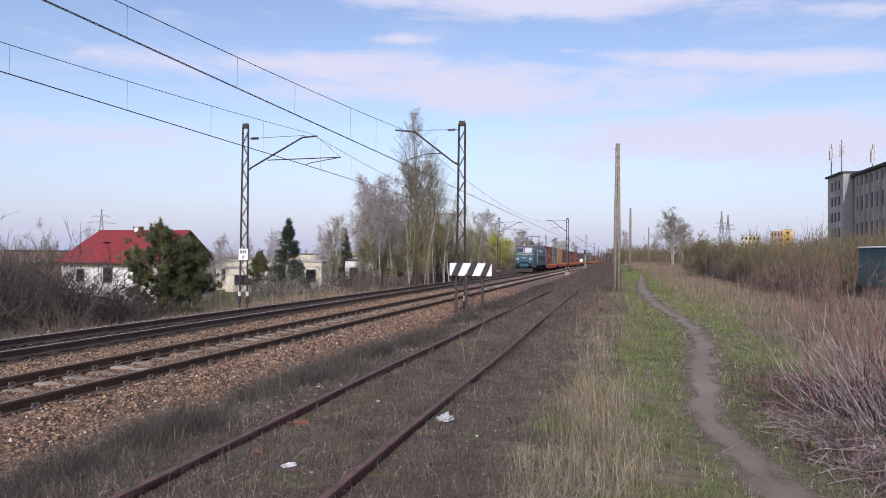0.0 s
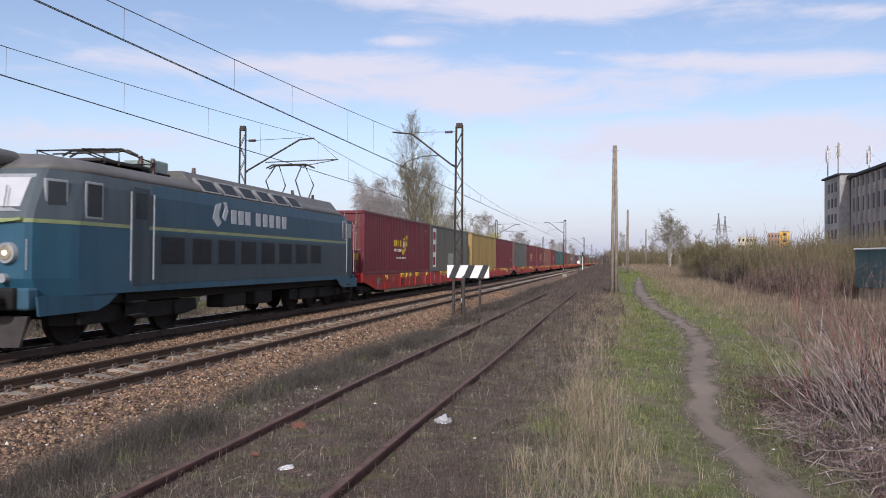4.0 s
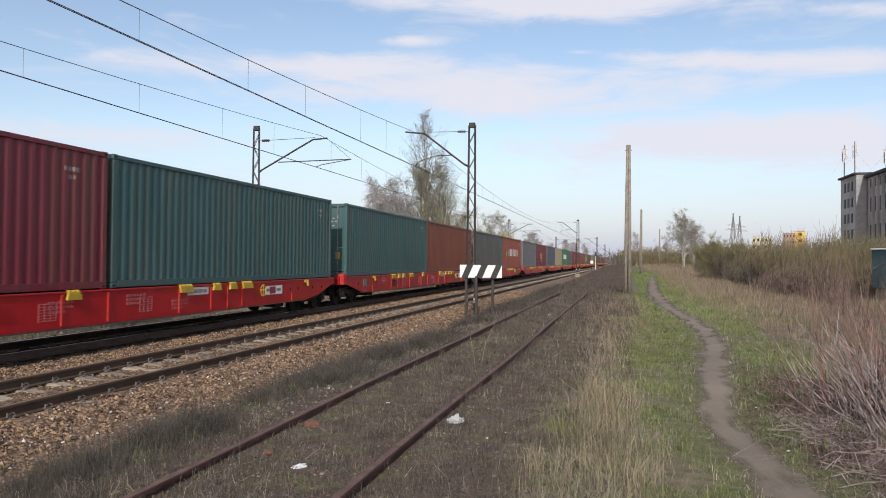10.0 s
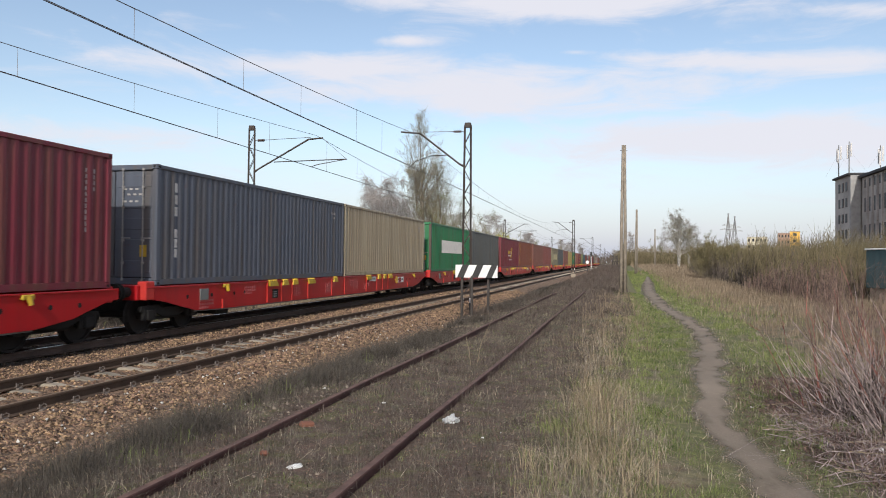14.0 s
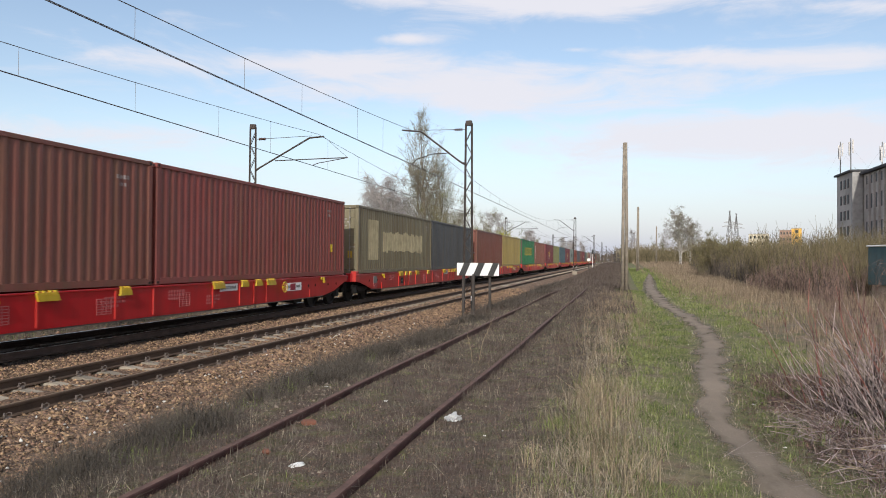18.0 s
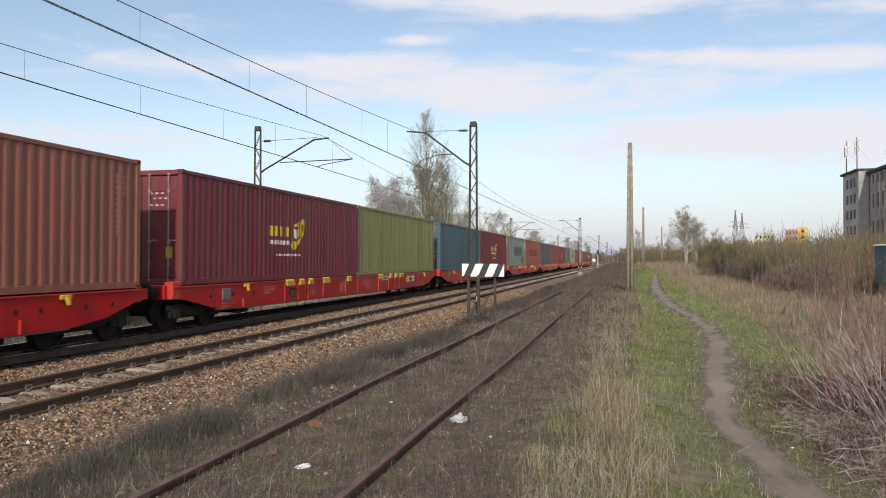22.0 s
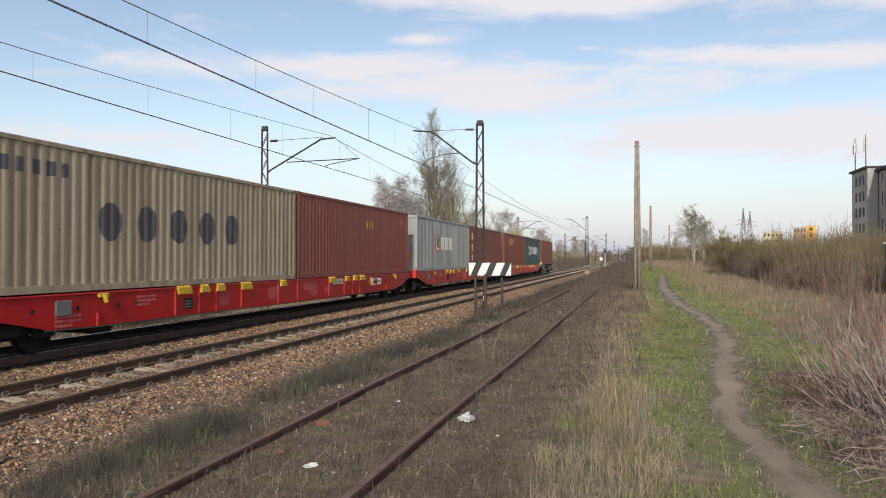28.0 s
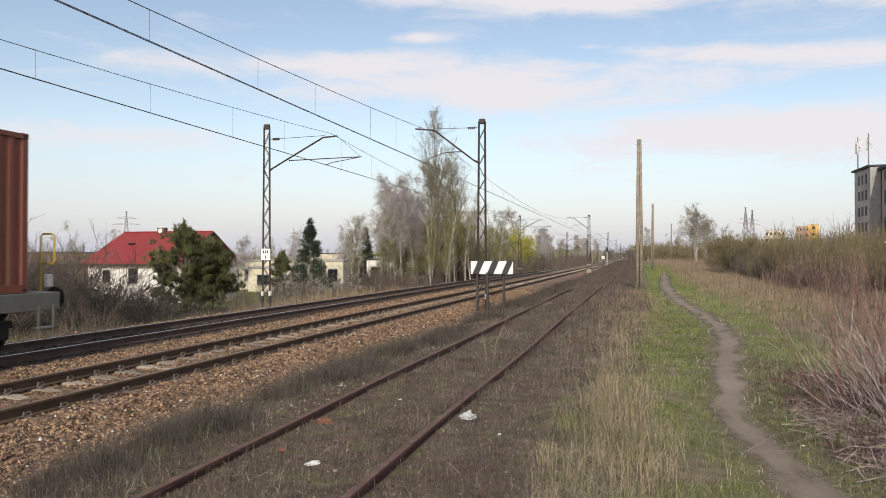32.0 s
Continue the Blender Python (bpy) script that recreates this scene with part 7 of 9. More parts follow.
def blades(xy, h, w, lean=0.35, zfun=ground_z, seed=1, bend=0.5):
    """Grass blades: ribbons of a quad and a tip, each turned and bent its own way."""
    r = np.random.default_rng(seed)
    N = len(xy)
    base = np.column_stack([xy, zfun(xy[:, 0], xy[:, 1]) - 0.01])
    a = r.uniform(0, 2 * math.pi, N)
    side = np.column_stack([np.cos(a), np.sin(a), np.zeros(N)]) * (w / 2)[:, None]
    b = r.uniform(0, 2 * math.pi, N)
    k = np.abs(r.normal(0, lean, N))
    out = np.column_stack([np.cos(b) * k, np.sin(b) * k, np.zeros(N)])
    up = np.array([[0, 0, 1.0]])
    mid = base + (up + out * bend) * (h * 0.55)[:, None]
    tip = base + (up * np.maximum(0.25, 1 - k[:, None] * 0.45) + out * 1.1) * h[:, None]
    v = np.stack([base - side, base + side, mid + side * 0.75, mid - side * 0.75, tip], 1).reshape(-1, 3)
    i = np.arange(N) * 5
    q = np.concatenate([np.stack([i, i + 1, i + 2, i + 3], 1), np.stack([i + 3, i + 2, i + 4, i + 4], 1)])
    return v, q


def stuff(name, label, category, vq, material):
    ob = new(name, fast_mesh(name, vq[0], vq[1], material))
    return tagged(ob, label, category, kind="stuff")


def spread(n, x0, x1, y0, y1, seed, power=1.7):
    """Places thicker near the eye than far off."""
    r = np.random.default_rng(seed)
    t = r.uniform(0, 1, n) ** power
    return np.column_stack([r.uniform(x0, x1, n), y0 + (y1 - y0) * t])


def patchy(xy, scale, cut, seed=0.0):
    """Keeps the places where a slow noise is above a level."""
    keep = np.array([noise.noise((x * scale, y * scale, seed)) > cut for x, y in xy])
    return xy[keep]


def path_edge(xy):
    py, px, pw = zip(*PATH_MID)
    d = np.abs(xy[:, 0] - np.interp(xy[:, 1], py, px)) - np.interp(xy[:, 1], py, pw) / 2
    return d


def far_width(xy, w):
    return w * (0.6 + np.hypot(xy[:, 0], xy[:, 1]) / 14.0)


V = {
    "straw": mat("dead_straw", (0.25, 0.19, 0.12), 0.9, 0, 0.35, 2, 0, 20, island=True, second=(0.43, 0.345, 0.225)),
    "weed": mat("grey_dead_weed", (0.10, 0.08, 0.063), 0.95, 0, 0.45, 2, 0, 20, island=True, second=(0.25, 0.21, 0.165)),
    "pale": mat("bleached_grass", (0.30, 0.25, 0.18), 0.95, 0, 0.35, 2, 0, 20, island=True, second=(0.50, 0.43, 0.32)),
    "turf": mat("fresh_turf", (0.103, 0.152, 0.037), 0.9, 0, 0.5, 1.2, 0, 20, island=True, second=(0.275, 0.31, 0.105)),
    "grey_green": mat("grey_green_weed", (0.075, 0.082, 0.05), 0.95, 0, 0.45, 2, 0, 20, island=True, second=(0.19, 0.185, 0.125)),
    "dark_weed": mat("dark_dead_weed", (0.078, 0.058, 0.048), 0.95, 0, 0.45, 2, 0, 20, island=True, second=(0.165, 0.13, 0.108)),
    "hummock": mat("grey_olive_dead_weed", (0.06, 0.05, 0.04), 0.95, 0, 0.45, 2, 0, 20, island=True, second=(0.155, 0.132, 0.102)),
    "litter": mat("brown_leaf_litter", (0.06, 0.04, 0.03), 0.95, 0, 0.4, 3, 0, 30, island=True, second=(0.24, 0.165, 0.12)),
    "rust_grass": mat("russet_dead_grass", (0.20, 0.148, 0.098), 0.9, 0, 0.4, 2, 0, 20, island=True, second=(0.37, 0.29, 0.20)),
    "twig_red": mat("red_brown_twig", (0.125, 0.074, 0.06), 0.8, 0, 0.4, 5, 0, 30, island=True, second=(0.28, 0.195, 0.16)),
    "twig_grey": mat("pinkish_grey_dead_twig", (0.05, 0.03, 0.027), 0.85, 0, 0.6, 5, 0, 30, island=True, second=(0.5, 0.40, 0.375)),
    "twig": mat("grey_brown_twig", (0.22, 0.185, 0.135), 0.9, 0, 0.35, 2, 0, 20, island=True, second=(0.40, 0.345, 0.25)),
    "twig_olive": mat("olive_willow_twig", (0.125, 0.102, 0.052), 0.85, 0, 0.3, 2, 0, 20, island=True, second=(0.25, 0.205, 0.115)),
    "twig_birch": mat("reddish_birch_twig", (0.31, 0.275, 0.26), 0.9, 0, 0.3, 2, 0, 20, island=True, second=(0.55, 0.51, 0.485)),
    "twig_bank": mat("brown_grey_birch_twig", (0.20, 0.17, 0.14), 0.9, 0, 0.3, 2, 0, 20, island=True, second=(0.40, 0.355, 0.30)),
    "brush": mat("brown_brushwood", (0.10, 0.077, 0.06), 0.9, 0, 0.35, 2, 0, 20, island=True, second=(0.21, 0.17, 0.135)),
    "twig_dark": mat("dark_bare_twig", (0.042, 0.036, 0.032), 0.9, 0, 0.35, 2, 0, 20, island=True, second=(0.095, 0.08, 0.068)),
    "twig_poplar": mat("pale_olive_poplar_twig", (0.13, 0.115, 0.08), 0.9, 0, 0.45, 2, 0, 20, island=True, second=(0.40, 0.36, 0.27)),
    "poplar_bud": mat("pale_opening_bud", (0.26, 0.245, 0.10), 0.8, 0, 0.3, 2, 0, 20, island=True, second=(0.42, 0.39, 0.17)),
    "twig_crimson": mat("crimson_osier_twig", (0.15, 0.05, 0.04), 0.75, 0, 0.4, 5, 0, 30, island=True, second=(0.33, 0.13, 0.10)),
    "bark": mat("grey_bark", (0.20, 0.17, 0.13), 0.95, 0, 0.35, 3, 0.3, 30), "birch": mat("white_birch_bark", (0.36, 0.335, 0.30), 0.85, 0, 0.5, 2.2, 0.2, 25),
    "bud": mat("fresh_green_bud", (0.16, 0.17, 0.035), 0.8, 0, 0.3, 2, 0, 20, island=True, second=(0.28, 0.28, 0.07)),
    "thicket_bud": mat("olive_bud", (0.13, 0.125, 0.045), 0.85, 0, 0.3, 2, 0, 20, island=True, second=(0.22, 0.20, 0.075)),
    "willow": mat("yellow_green_willow_leaf", (0.38, 0.37, 0.06), 0.8, 0, 0.2, 2, 0, 20, island=True, second=(0.52, 0.49, 0.12)),
    "needle": mat("dark_spruce_needle", (0.016, 0.032, 0.018), 0.85, 0, 0.3, 2, 0, 20, island=True, second=(0.045, 0.07, 0.035)),
    "pine": mat("green_pine_needle", (0.02, 0.03, 0.013), 0.85, 0, 0.4, 0.9, 0, 20, island=True, second=(0.16, 0.165, 0.06)),
    "blossom": mat("white_blossom", (0.55, 0.53, 0.50), 0.8, 0, 0.2, 2, 0, 20, island=True, second=(0.75, 0.73, 0.70)),
}


def stones():
    r = np.random.default_rng(3)
    n = 112000
    x = np.concatenate([r.uniform(-7.15, -4.7, int(n * 0.50)), r.uniform(-11.0, -9.0, int(n * 0.23)), r.uniform(-9.0, -7.2, int(n * 0.14)), r.uniform(-15.2, -10.9, n - int(n * 0.50) - int(n * 0.23) - int(n * 0.14))])
    y = 3.0 + 45 * r.uniform(0, 1, n) ** 1.75
    s = (0.011 + 0.021 * r.uniform(0, 1, n) ** 1.5) * (0.8 + 0.35 * np.hypot(x, y) / 14)
    z = bed_z(x, y) + s * 0.15
    z = np.maximum(z, np.where(x > -5.6, ground_z(x, y), -9) + 0.0)
    # leave the sleepers' middles open
    near = np.abs(x - XN) < 1.25
    gap = np.abs(((y - 3.2 + 0.3) % 0.6) - 0.3) < 0.15
    keep = ~(near & gap & (r.uniform(0, 1, n) < 0.93))
    x, y, z, s = x[keep], y[keep], z[keep], s[keep]
    n = len(x)
    oct_ = np.array([[1, 0, 0], [-1, 0, 0], [0, 1, 0], [0, -1, 0], [0, 0, 1], [0, 0, -1.0]])
    jig = r.uniform(0.5, 1.4, (n, 6, 1)) * oct_ + r.normal(0, 0.3, (n, 6, 3))
    a = r.uniform(0, 2 * math.pi, n)
    c, sn = np.cos(a)[:, None], np.sin(a)[:, None]
    jx, jy = jig[:, :, 0] * c - jig[:, :, 1] * sn, jig[:, :, 0] * sn + jig[:, :, 1] * c
    v = np.stack([jx, jy, jig[:, :, 2] * 0.75], -1) * s[:, None, None] + np.column_stack([x, y, z])[:, None, :]
    f = np.array([[0, 2, 4], [2, 1, 4], [1, 3, 4], [3, 0, 4], [2, 0, 5], [1, 2, 5], [3, 1, 5], [0, 3, 5]])
    red = r.uniform(0, 1, n) < 0.36
    for name, label, group, mt in (("ballast_stones", "loose ochre and grey ballast stones between the rails", v[~red], M["stone"]), ("red_ballast_stones", "red-brown stones among the ochre ballast", v[red], M["stone_red"])):
        q = (f[None] + (np.arange(len(group)) * 6)[:, None, None]).reshape(-1, 3)
        stuff(name, label, "stones", (group.reshape(-1, 3), np.column_stack([q, q[:, 2]])), mt)
    n3 = 330
    x3, y3 = r.uniform(-7.0, -4.6, n3), 5 + 20 * r.uniform(0, 1, n3) ** 1.4
    s3 = r.uniform(0.012, 0.026, n3)
    z3 = np.maximum(bed_z(x3, y3), ground_z(x3, y3)) + 0.03
    jig = r.uniform(0.55, 1.25, (n3, 6, 1)) * oct_ + r.normal(0, 0.22, (n3, 6, 3))
    v3 = jig * s3[:, None, None] + np.column_stack([x3, y3, z3])[:, None, :]
    q3 = (f[None] + (np.arange(n3) * 6)[:, None, None]).reshape(-1, 3)
    stuff("white_pebbles", "single white limestone chips in the ochre ballast", "stones", (v3.reshape(-1, 3), np.column_stack([q3, q3[:, 2]])),
          mat("white_limestone", (0.42, 0.40, 0.36), 0.9, 0, 0.3, 5, 0.3, 40, island=True, second=(0.68, 0.66, 0.62)))
    # rubble scattered over the siding, thick along its outer rail
    m = 2400
    xy = np.concatenate([spread(1300, -5.2, -0.9, 4.5, 34, 11, 1.5), spread(1100, -4.35, -3.6, 7.5, 36, 12, 1.1)])
    s = r.uniform(0.006, 0.024, m) * np.where(np.arange(m) < 1300, 0.9, 1.5)
    z = ground_z(xy[:, 0], xy[:, 1]) + s * 0.2
    jig = r.uniform(0.55, 1.25, (m, 6, 1)) * oct_ + r.normal(0, 0.22, (m, 6, 3))
    v = jig * s[:, None, None] + np.column_stack([xy, z])[:, None, :]
    q = (f[None] + (np.arange(m) * 6)[:, None, None]).reshape(-1, 3)
    m2 = 7000
    xy2 = spread(m2, -4.8, 0.0, 4.4, 24, 13, 1.6)
    s2 = r.uniform(0.004, 0.015, m2)
    jig = r.uniform(0.55, 1.25, (m2, 6, 1)) * oct_ + r.normal(0, 0.22, (m2, 6, 3))
    v2 = jig * s2[:, None, None] + np.column_stack([xy2, ground_z(xy2[:, 0], xy2[:, 1]) + s2 * 0.3])[:, None, :]
    q2 = (f[None] + (np.arange(m2) * 6)[:, None, None]).reshape(-1, 3)
    stuff("soil_crumbs", "brown clods and gravel in the siding's soil", "stones", (v2.reshape(-1, 3), np.column_stack([q2, q2[:, 2]])),
          mat("brown_clod", (0.075, 0.05, 0.037), 0.95, 0, 0.5, 5, 0.3, 40, island=True, second=(0.28, 0.19, 0.14)))
    stuff("rubble", "small pale stones and rubble scattered among the weeds", "stones", (v.reshape(-1, 3), np.column_stack([q, q[:, 2]])),
          mat("pale_rubble", (0.15, 0.115, 0.09), 0.95, 0, 0.5, 5, 0.3, 40, island=True, second=(0.34, 0.28, 0.22)))


stones()


def clumps(n, per, x0, x1, y0, y1, seed, size=0.12, power=1.6):
    """Places gathered in tufts."""
    r = np.random.default_rng(seed)
    c = spread(n, x0, x1, y0, y1, seed, power)
    k = r.integers(per // 2, per * 3 // 2, n)
    p = np.repeat(c, k, 0)
    s = np.repeat(size * r.uniform(0.4, 1.6, n), k)[:, None]
    return p + r.normal(0, 1, p.shape) * s


def field(name, label, category, xy, h, w, lean, material, seed):
    xy, h = xy[xy[:, 1] > 3.4], h[xy[:, 1] > 3.4]
    r = np.random.default_rng(seed + 500)
    stuff(name, label, category, blades(xy, h, far_width(xy, r.uniform(w * 0.6, w * 1.3, len(xy))), lean, seed=seed), material)


def off_rails(a):
    return a[(np.abs(a[:, 0] - SIDE_L) > 0.055) & (np.abs(a[:, 0] - SIDE_R) > 0.055)]


def meadow():
    r = np.random.default_rng(5)
    # grey weeds over the siding: a thin cover and taller tufts
    a = patchy(off_rails(spread(90000, -4.9, 0.2, 4.2, 50, 21, 1.5)), 0.7, -0.3)
    field("dead_weeds", "low grey-brown dead weeds over the siding", "weeds", a, r.gamma(2.0, 0.026, len(a)) + 0.012, 0.0036, 1.3, V["weed"], 1)
    a = off_rails(clumps(1500, 30, -4.7, 0.1, 4.6, 44, 31, 0.11, 1.35))
    field("weed_tufts", "tufts of taller grey dead weeds between the rails", "weeds", a, r.gamma(3.0, 0.026, len(a)) + 0.02, 0.0032, 0.75, V["dark_weed"], 11)
    a = off_rails(clumps(90, 22, -4.6, 0.1, 4.6, 40, 32, 0.12, 1.4))
    field("straw_tufts", "thin tufts of bleached grass between the rails", "grass", a, r.gamma(3.0, 0.03, len(a)) + 0.03, 0.003, 0.7, V["pale"], 12)
    a = off_rails(clumps(300, 30, -4.6, -0.2, 4.6, 34, 33, 0.10, 1.3))
    field("green_sprouts", "small fresh green sprouts in the siding", "weeds", a, r.uniform(0.015, 0.05, len(a)), 0.007, 0.9, V["turf"], 13)
    a = off_rails(clumps(460, 60, -4.6, 0.0, 4.6, 30, 61, 0.15, 1.3))
    field("weed_mat", "low grey-green weeds in patches over the siding", "weeds", a, r.gamma(2.2, 0.018, len(a)) + 0.01, 0.0045, 1.3, V["grey_green"], 31)
    a = clumps(90, 30, -2.16, -1.9, 8.5, 24, 38, 0.08, 1.1)
    field("rail_weeds", "dark weeds grown over the rusty rail", "weeds", a, r.gamma(3.0, 0.04, len(a)) + 0.05, 0.003, 0.7, V["dark_weed"], 18)
    a = clumps(40, 30, -3.66, -3.38, 10, 30, 39, 0.08, 1.1)
    field("rail_weeds", "dark weeds grown over the rusty rail", "weeds", a, r.gamma(3.0, 0.04, len(a)) + 0.05, 0.003, 0.7, V["dark_weed"], 19)
    a = off_rails(spread(1800, -4.6, 0.0, 4.4, 26, 40, 1.6))
    field("loose_stalks", "broken dead stalks lying on the soil", "litter", a, r.uniform(0.04, 0.16, len(a)), 0.0035, 3.0, V["pale"], 20)
    a = spread(26000, -4.8, 0.15, 4.3, 30, 49, 1.5)
    a = a[np.abs(a[:, 0] - SIDE_R) > 0.05]
    field("leaf_litter", "brown dead leaves and crumbs over the siding's soil", "litter", a, r.uniform(0.012, 0.05, len(a)), 0.012, 3.2, V["litter"], 24)
    # hummocks beside the ballast
    b = clumps(1500, 84, -5.2, -4.1, 5.0, 60, 22, 0.16, 1.4)
    b = np.concatenate([patchy(b, 0.42, 0.03, 4.0), clumps(34, 80, -5.35, -4.4, 4.4, 7.0, 37, 0.17, 1.0)])
    near = b[:, 1] < 11
    b = b[~(near & ((b[:, 0] < -4.9 + 0.15 * np.sin(2.3 * b[:, 1])) | ((np.sin(2.6 * b[:, 1] + 1) < -0.4) & (np.random.default_rng(65).uniform(0, 1, len(b)) < 0.75))))]
    field("weed_hummocks", "dense hummocks of dark dead weeds beside the ballast", "weeds", b, r.gamma(4.0, 0.053, len(b)) + 0.03, 0.0023, 1.9, V["hummock"], 2)
    b = np.concatenate([clumps(30, 340, -5.3, -4.4, 5.2, 7.8, 46, 0.17, 1.0), clumps(40, 340, -5.4, -4.35, 8.3, 15, 47, 0.2, 1.1)])
    b = b[(b[:, 0] < -4.1) & ~((b[:, 1] < 11) & (b[:, 0] < -5.1))]
    field("weed_hummocks", "rounded hummocks of dark dead weeds beside the ballast", "weeds", b, r.gamma(5.0, 0.042, len(b)) + 0.05, 0.0028, 1.7, V["hummock"], 22)
    b = clumps(16, 44, -5.3, -4.2, 5.2, 14, 48, 0.08, 1.1)
    field("green_sprouts", "fresh green shoots among the dead hummocks", "weeds", b, r.gamma(3.0, 0.03, len(b)) + 0.05, 0.006, 0.6, V["turf"], 23)
    # straw along the siding's edge
    c = np.concatenate([clumps(40, 46, -0.52, 0.1, 5.4, 10.8, 23, 0.11, 1.0), clumps(8, 24, -0.9, 0.1, 5.2, 12, 25, 0.12, 1.0), clumps(8, 26, -0.8, 0.0, 10.8, 17, 24, 0.12, 1.0)])
    c = c[path_edge(c) > 0.15]
    field("tall_straw", "tufts of tall pale dead grass between siding and path", "grass", c, r.gamma(4.0, 0.07, len(c)) + 0.05, 0.0038, 1.0, V["straw"], 3)
    c = np.concatenate([clumps(40, 60, -0.6, 0.2, 5.0, 10.8, 50, 0.14, 1.0), clumps(20, 36, -0.7, 0.1, 11, 18, 51, 0.16, 1.0)])
    c = c[path_edge(c) > 0.15]
    field("straw_thatch", "tangled bleached straw lying at the foot of the tufts", "grass", c, r.gamma(3.0, 0.05, len(c)) + 0.04, 0.003, 1.9, V["pale"], 25)
    c = clumps(44, 50, -0.8, 0.2, 5.0, 11, 52, 0.14, 1.0)
    field("green_blades", "fresh green blades pushing up through the straw", "grass", c, r.gamma(4.0, 0.03, len(c)) + 0.04, 0.004, 0.8, V["turf"], 26)
    c = clumps(90, 40, -1.0, 0.65, 16, 40, 34, 0.3, 1.2)
    c = c[path_edge(c) > 0.6]
    field("far_straw", "russet dead grass round the wooden pole", "grass", c, r.gamma(3.5, 0.05, len(c)) + 0.04, 0.0035, 0.5, V["rust_grass"], 14)
    # turf on both sides of the path
    d = np.concatenate([spread(150000, -0.5, 1.7, 4.4, 45, 24, 1.45), spread(130000, 1.2, 3.6, 4.4, 60, 25, 1.45)])
    e = path_edge(d)
    d = d[(e > -0.06 + 0.34 * np.random.default_rng(8).uniform(0, 1, len(d))) & (e < 1.25 + 0.35 * np.sin(d[:, 1] * 0.9))]
    d = d[~((d[:, 0] > 2.0 - 0.15 * np.sin(d[:, 1] * 2)) & (d[:, 1] > 5.8) & (d[:, 1] < 10.5))]
    side = d[:, 0] > np.interp(d[:, 1], *list(zip(*PATH_MID))[:2])
    d = d[~(side & (d[:, 1] < 14) & (np.random.default_rng(64).uniform(0, 1, len(d)) < 0.45))]
    d = patchy(d, 1.3, -0.2, 2.0)
    field("turf", "short fresh green grass along the path", "grass", d, (r.gamma(2.6, 0.0118, len(d)) + 0.009) * (0.6 + 0.8 * np.clip(path_edge(d) / 0.5, 0, 1)), 0.0038, 1.2, V["turf"], 4)
    d = clumps(520, 54, -0.35, 1.4, 5.0, 26, 45, 0.10, 1.2)
    d = patchy(d[(path_edge(d) > 0.1) & (d[:, 0] < np.interp(d[:, 1], *list(zip(*PATH_MID))[:2]))], 0.9, -0.02, 6.0)
    field("lush_turf", "thicker fresh grass between straw and path", "grass", d, r.gamma(3.0, 0.017, len(d)) + 0.015, 0.004, 0.9, V["turf"], 21)
    d = spread(15000, -0.6, 3.4, 4.6, 40, 26, 1.4)
    d = d[path_edge(d) > -0.06]
    field("dry_blades", "dry blades lying in the turf", "grass", d, r.gamma(3.0, 0.022, len(d)) + 0.02, 0.004, 1.5, V["pale"], 5)
    d = spread(9000, 0.4, 2.4, 4.6, 20, 62, 1.3)
    d = d[path_edge(d) < 0.3]
    field("path_litter", "crumbs of soil and straw trodden into the path", "litter", d, r.uniform(0.006, 0.032, len(d)), 0.006, 3.2, V["litter"], 32)
    d = spread(11000, 1.25, 2.7, 4.8, 14, 63, 1.2)
    d = d[path_edge(d) > 0.05]
    field("verge_litter", "brown dead leaves and stalks over the verge by the bush", "litter", d, r.uniform(0.015, 0.06, len(d)), 0.009, 3.0, V["litter"], 33)
    d = clumps(170, 40, -0.3, 3.2, 5.4, 45, 35, 0.09, 1.3)
    d = d[path_edge(d) > 0.02]
    field("grass_tufts", "darker tufts of fresh grass", "grass", d, r.gamma(4, 0.022, len(d)) + 0.02, 0.005, 0.6, V["turf"], 15)
    # russet field on the far side of the path
    g = clumps(1250, 32, 3.0, 10.5, 12.0, 110, 27, 0.3, 1.5)
    g = g[path_edge(g) > 1.1]
    h = (r.gamma(5.0, 0.06, len(g)) + 0.08) * np.clip((g[:, 0] - 2.2) / 3.4, 0.2, 0.85)
    field("russet_grass", "tall russet dead grass before the thicket", "grass", g, h, 0.005, 0.4, V["rust_grass"], 6)
    # far meadow and the bank that hides the track's foot
    k = np.column_stack([r.uniform(2.5, 16, 26000), r.uniform(34, 230, 26000)])
    k = k[(path_edge(k) > 0.3)]
    field("far_grass", "distant dead grass and weeds on the bank", "grass", k, r.gamma(3.0, 0.09, len(k)) + 0.06, 0.005, 0.45, V["rust_grass"], 7)
    k = np.column_stack([r.uniform(1.0, 5.5, 22000), r.uniform(22, 120, 22000)])
    k = k[(path_edge(k) > 0.0)]
    field("far_turf", "distant green grass by the path", "grass", k, r.gamma(3.0, 0.03, len(k)) + 0.03, 0.006, 0.5, V["turf"], 16)
    k = np.column_stack([r.uniform(-5.6, 0.5, 36000), 24 + 150 * r.uniform(0, 1, 36000) ** 1.4])
    k = k[~((k[:, 0] > -3.9) & (k[:, 0] < -1.4) & (k[:, 1] < 40) & (r.uniform(0, 1, 36000) < 0.6))]
    field("far_weeds", "distant dark weeds beside the near track", "weeds", off_rails(k), (r.gamma(3.0, 0.055, 36000) + 0.05)[:len(off_rails(k))], 0.004, 0.45, V["dark_weed"], 8)
    # verge beyond the far track
    k = np.column_stack([r.uniform(-24, -15.3, 40000), r.uniform(8, 95, 40000)])
    field("verge_grass", "dark dead grass on the bank beyond the tracks", "grass", k, r.gamma(4.0, 0.06, len(k)) + 0.06, 0.005, 0.4, V["dark_weed"], 9)
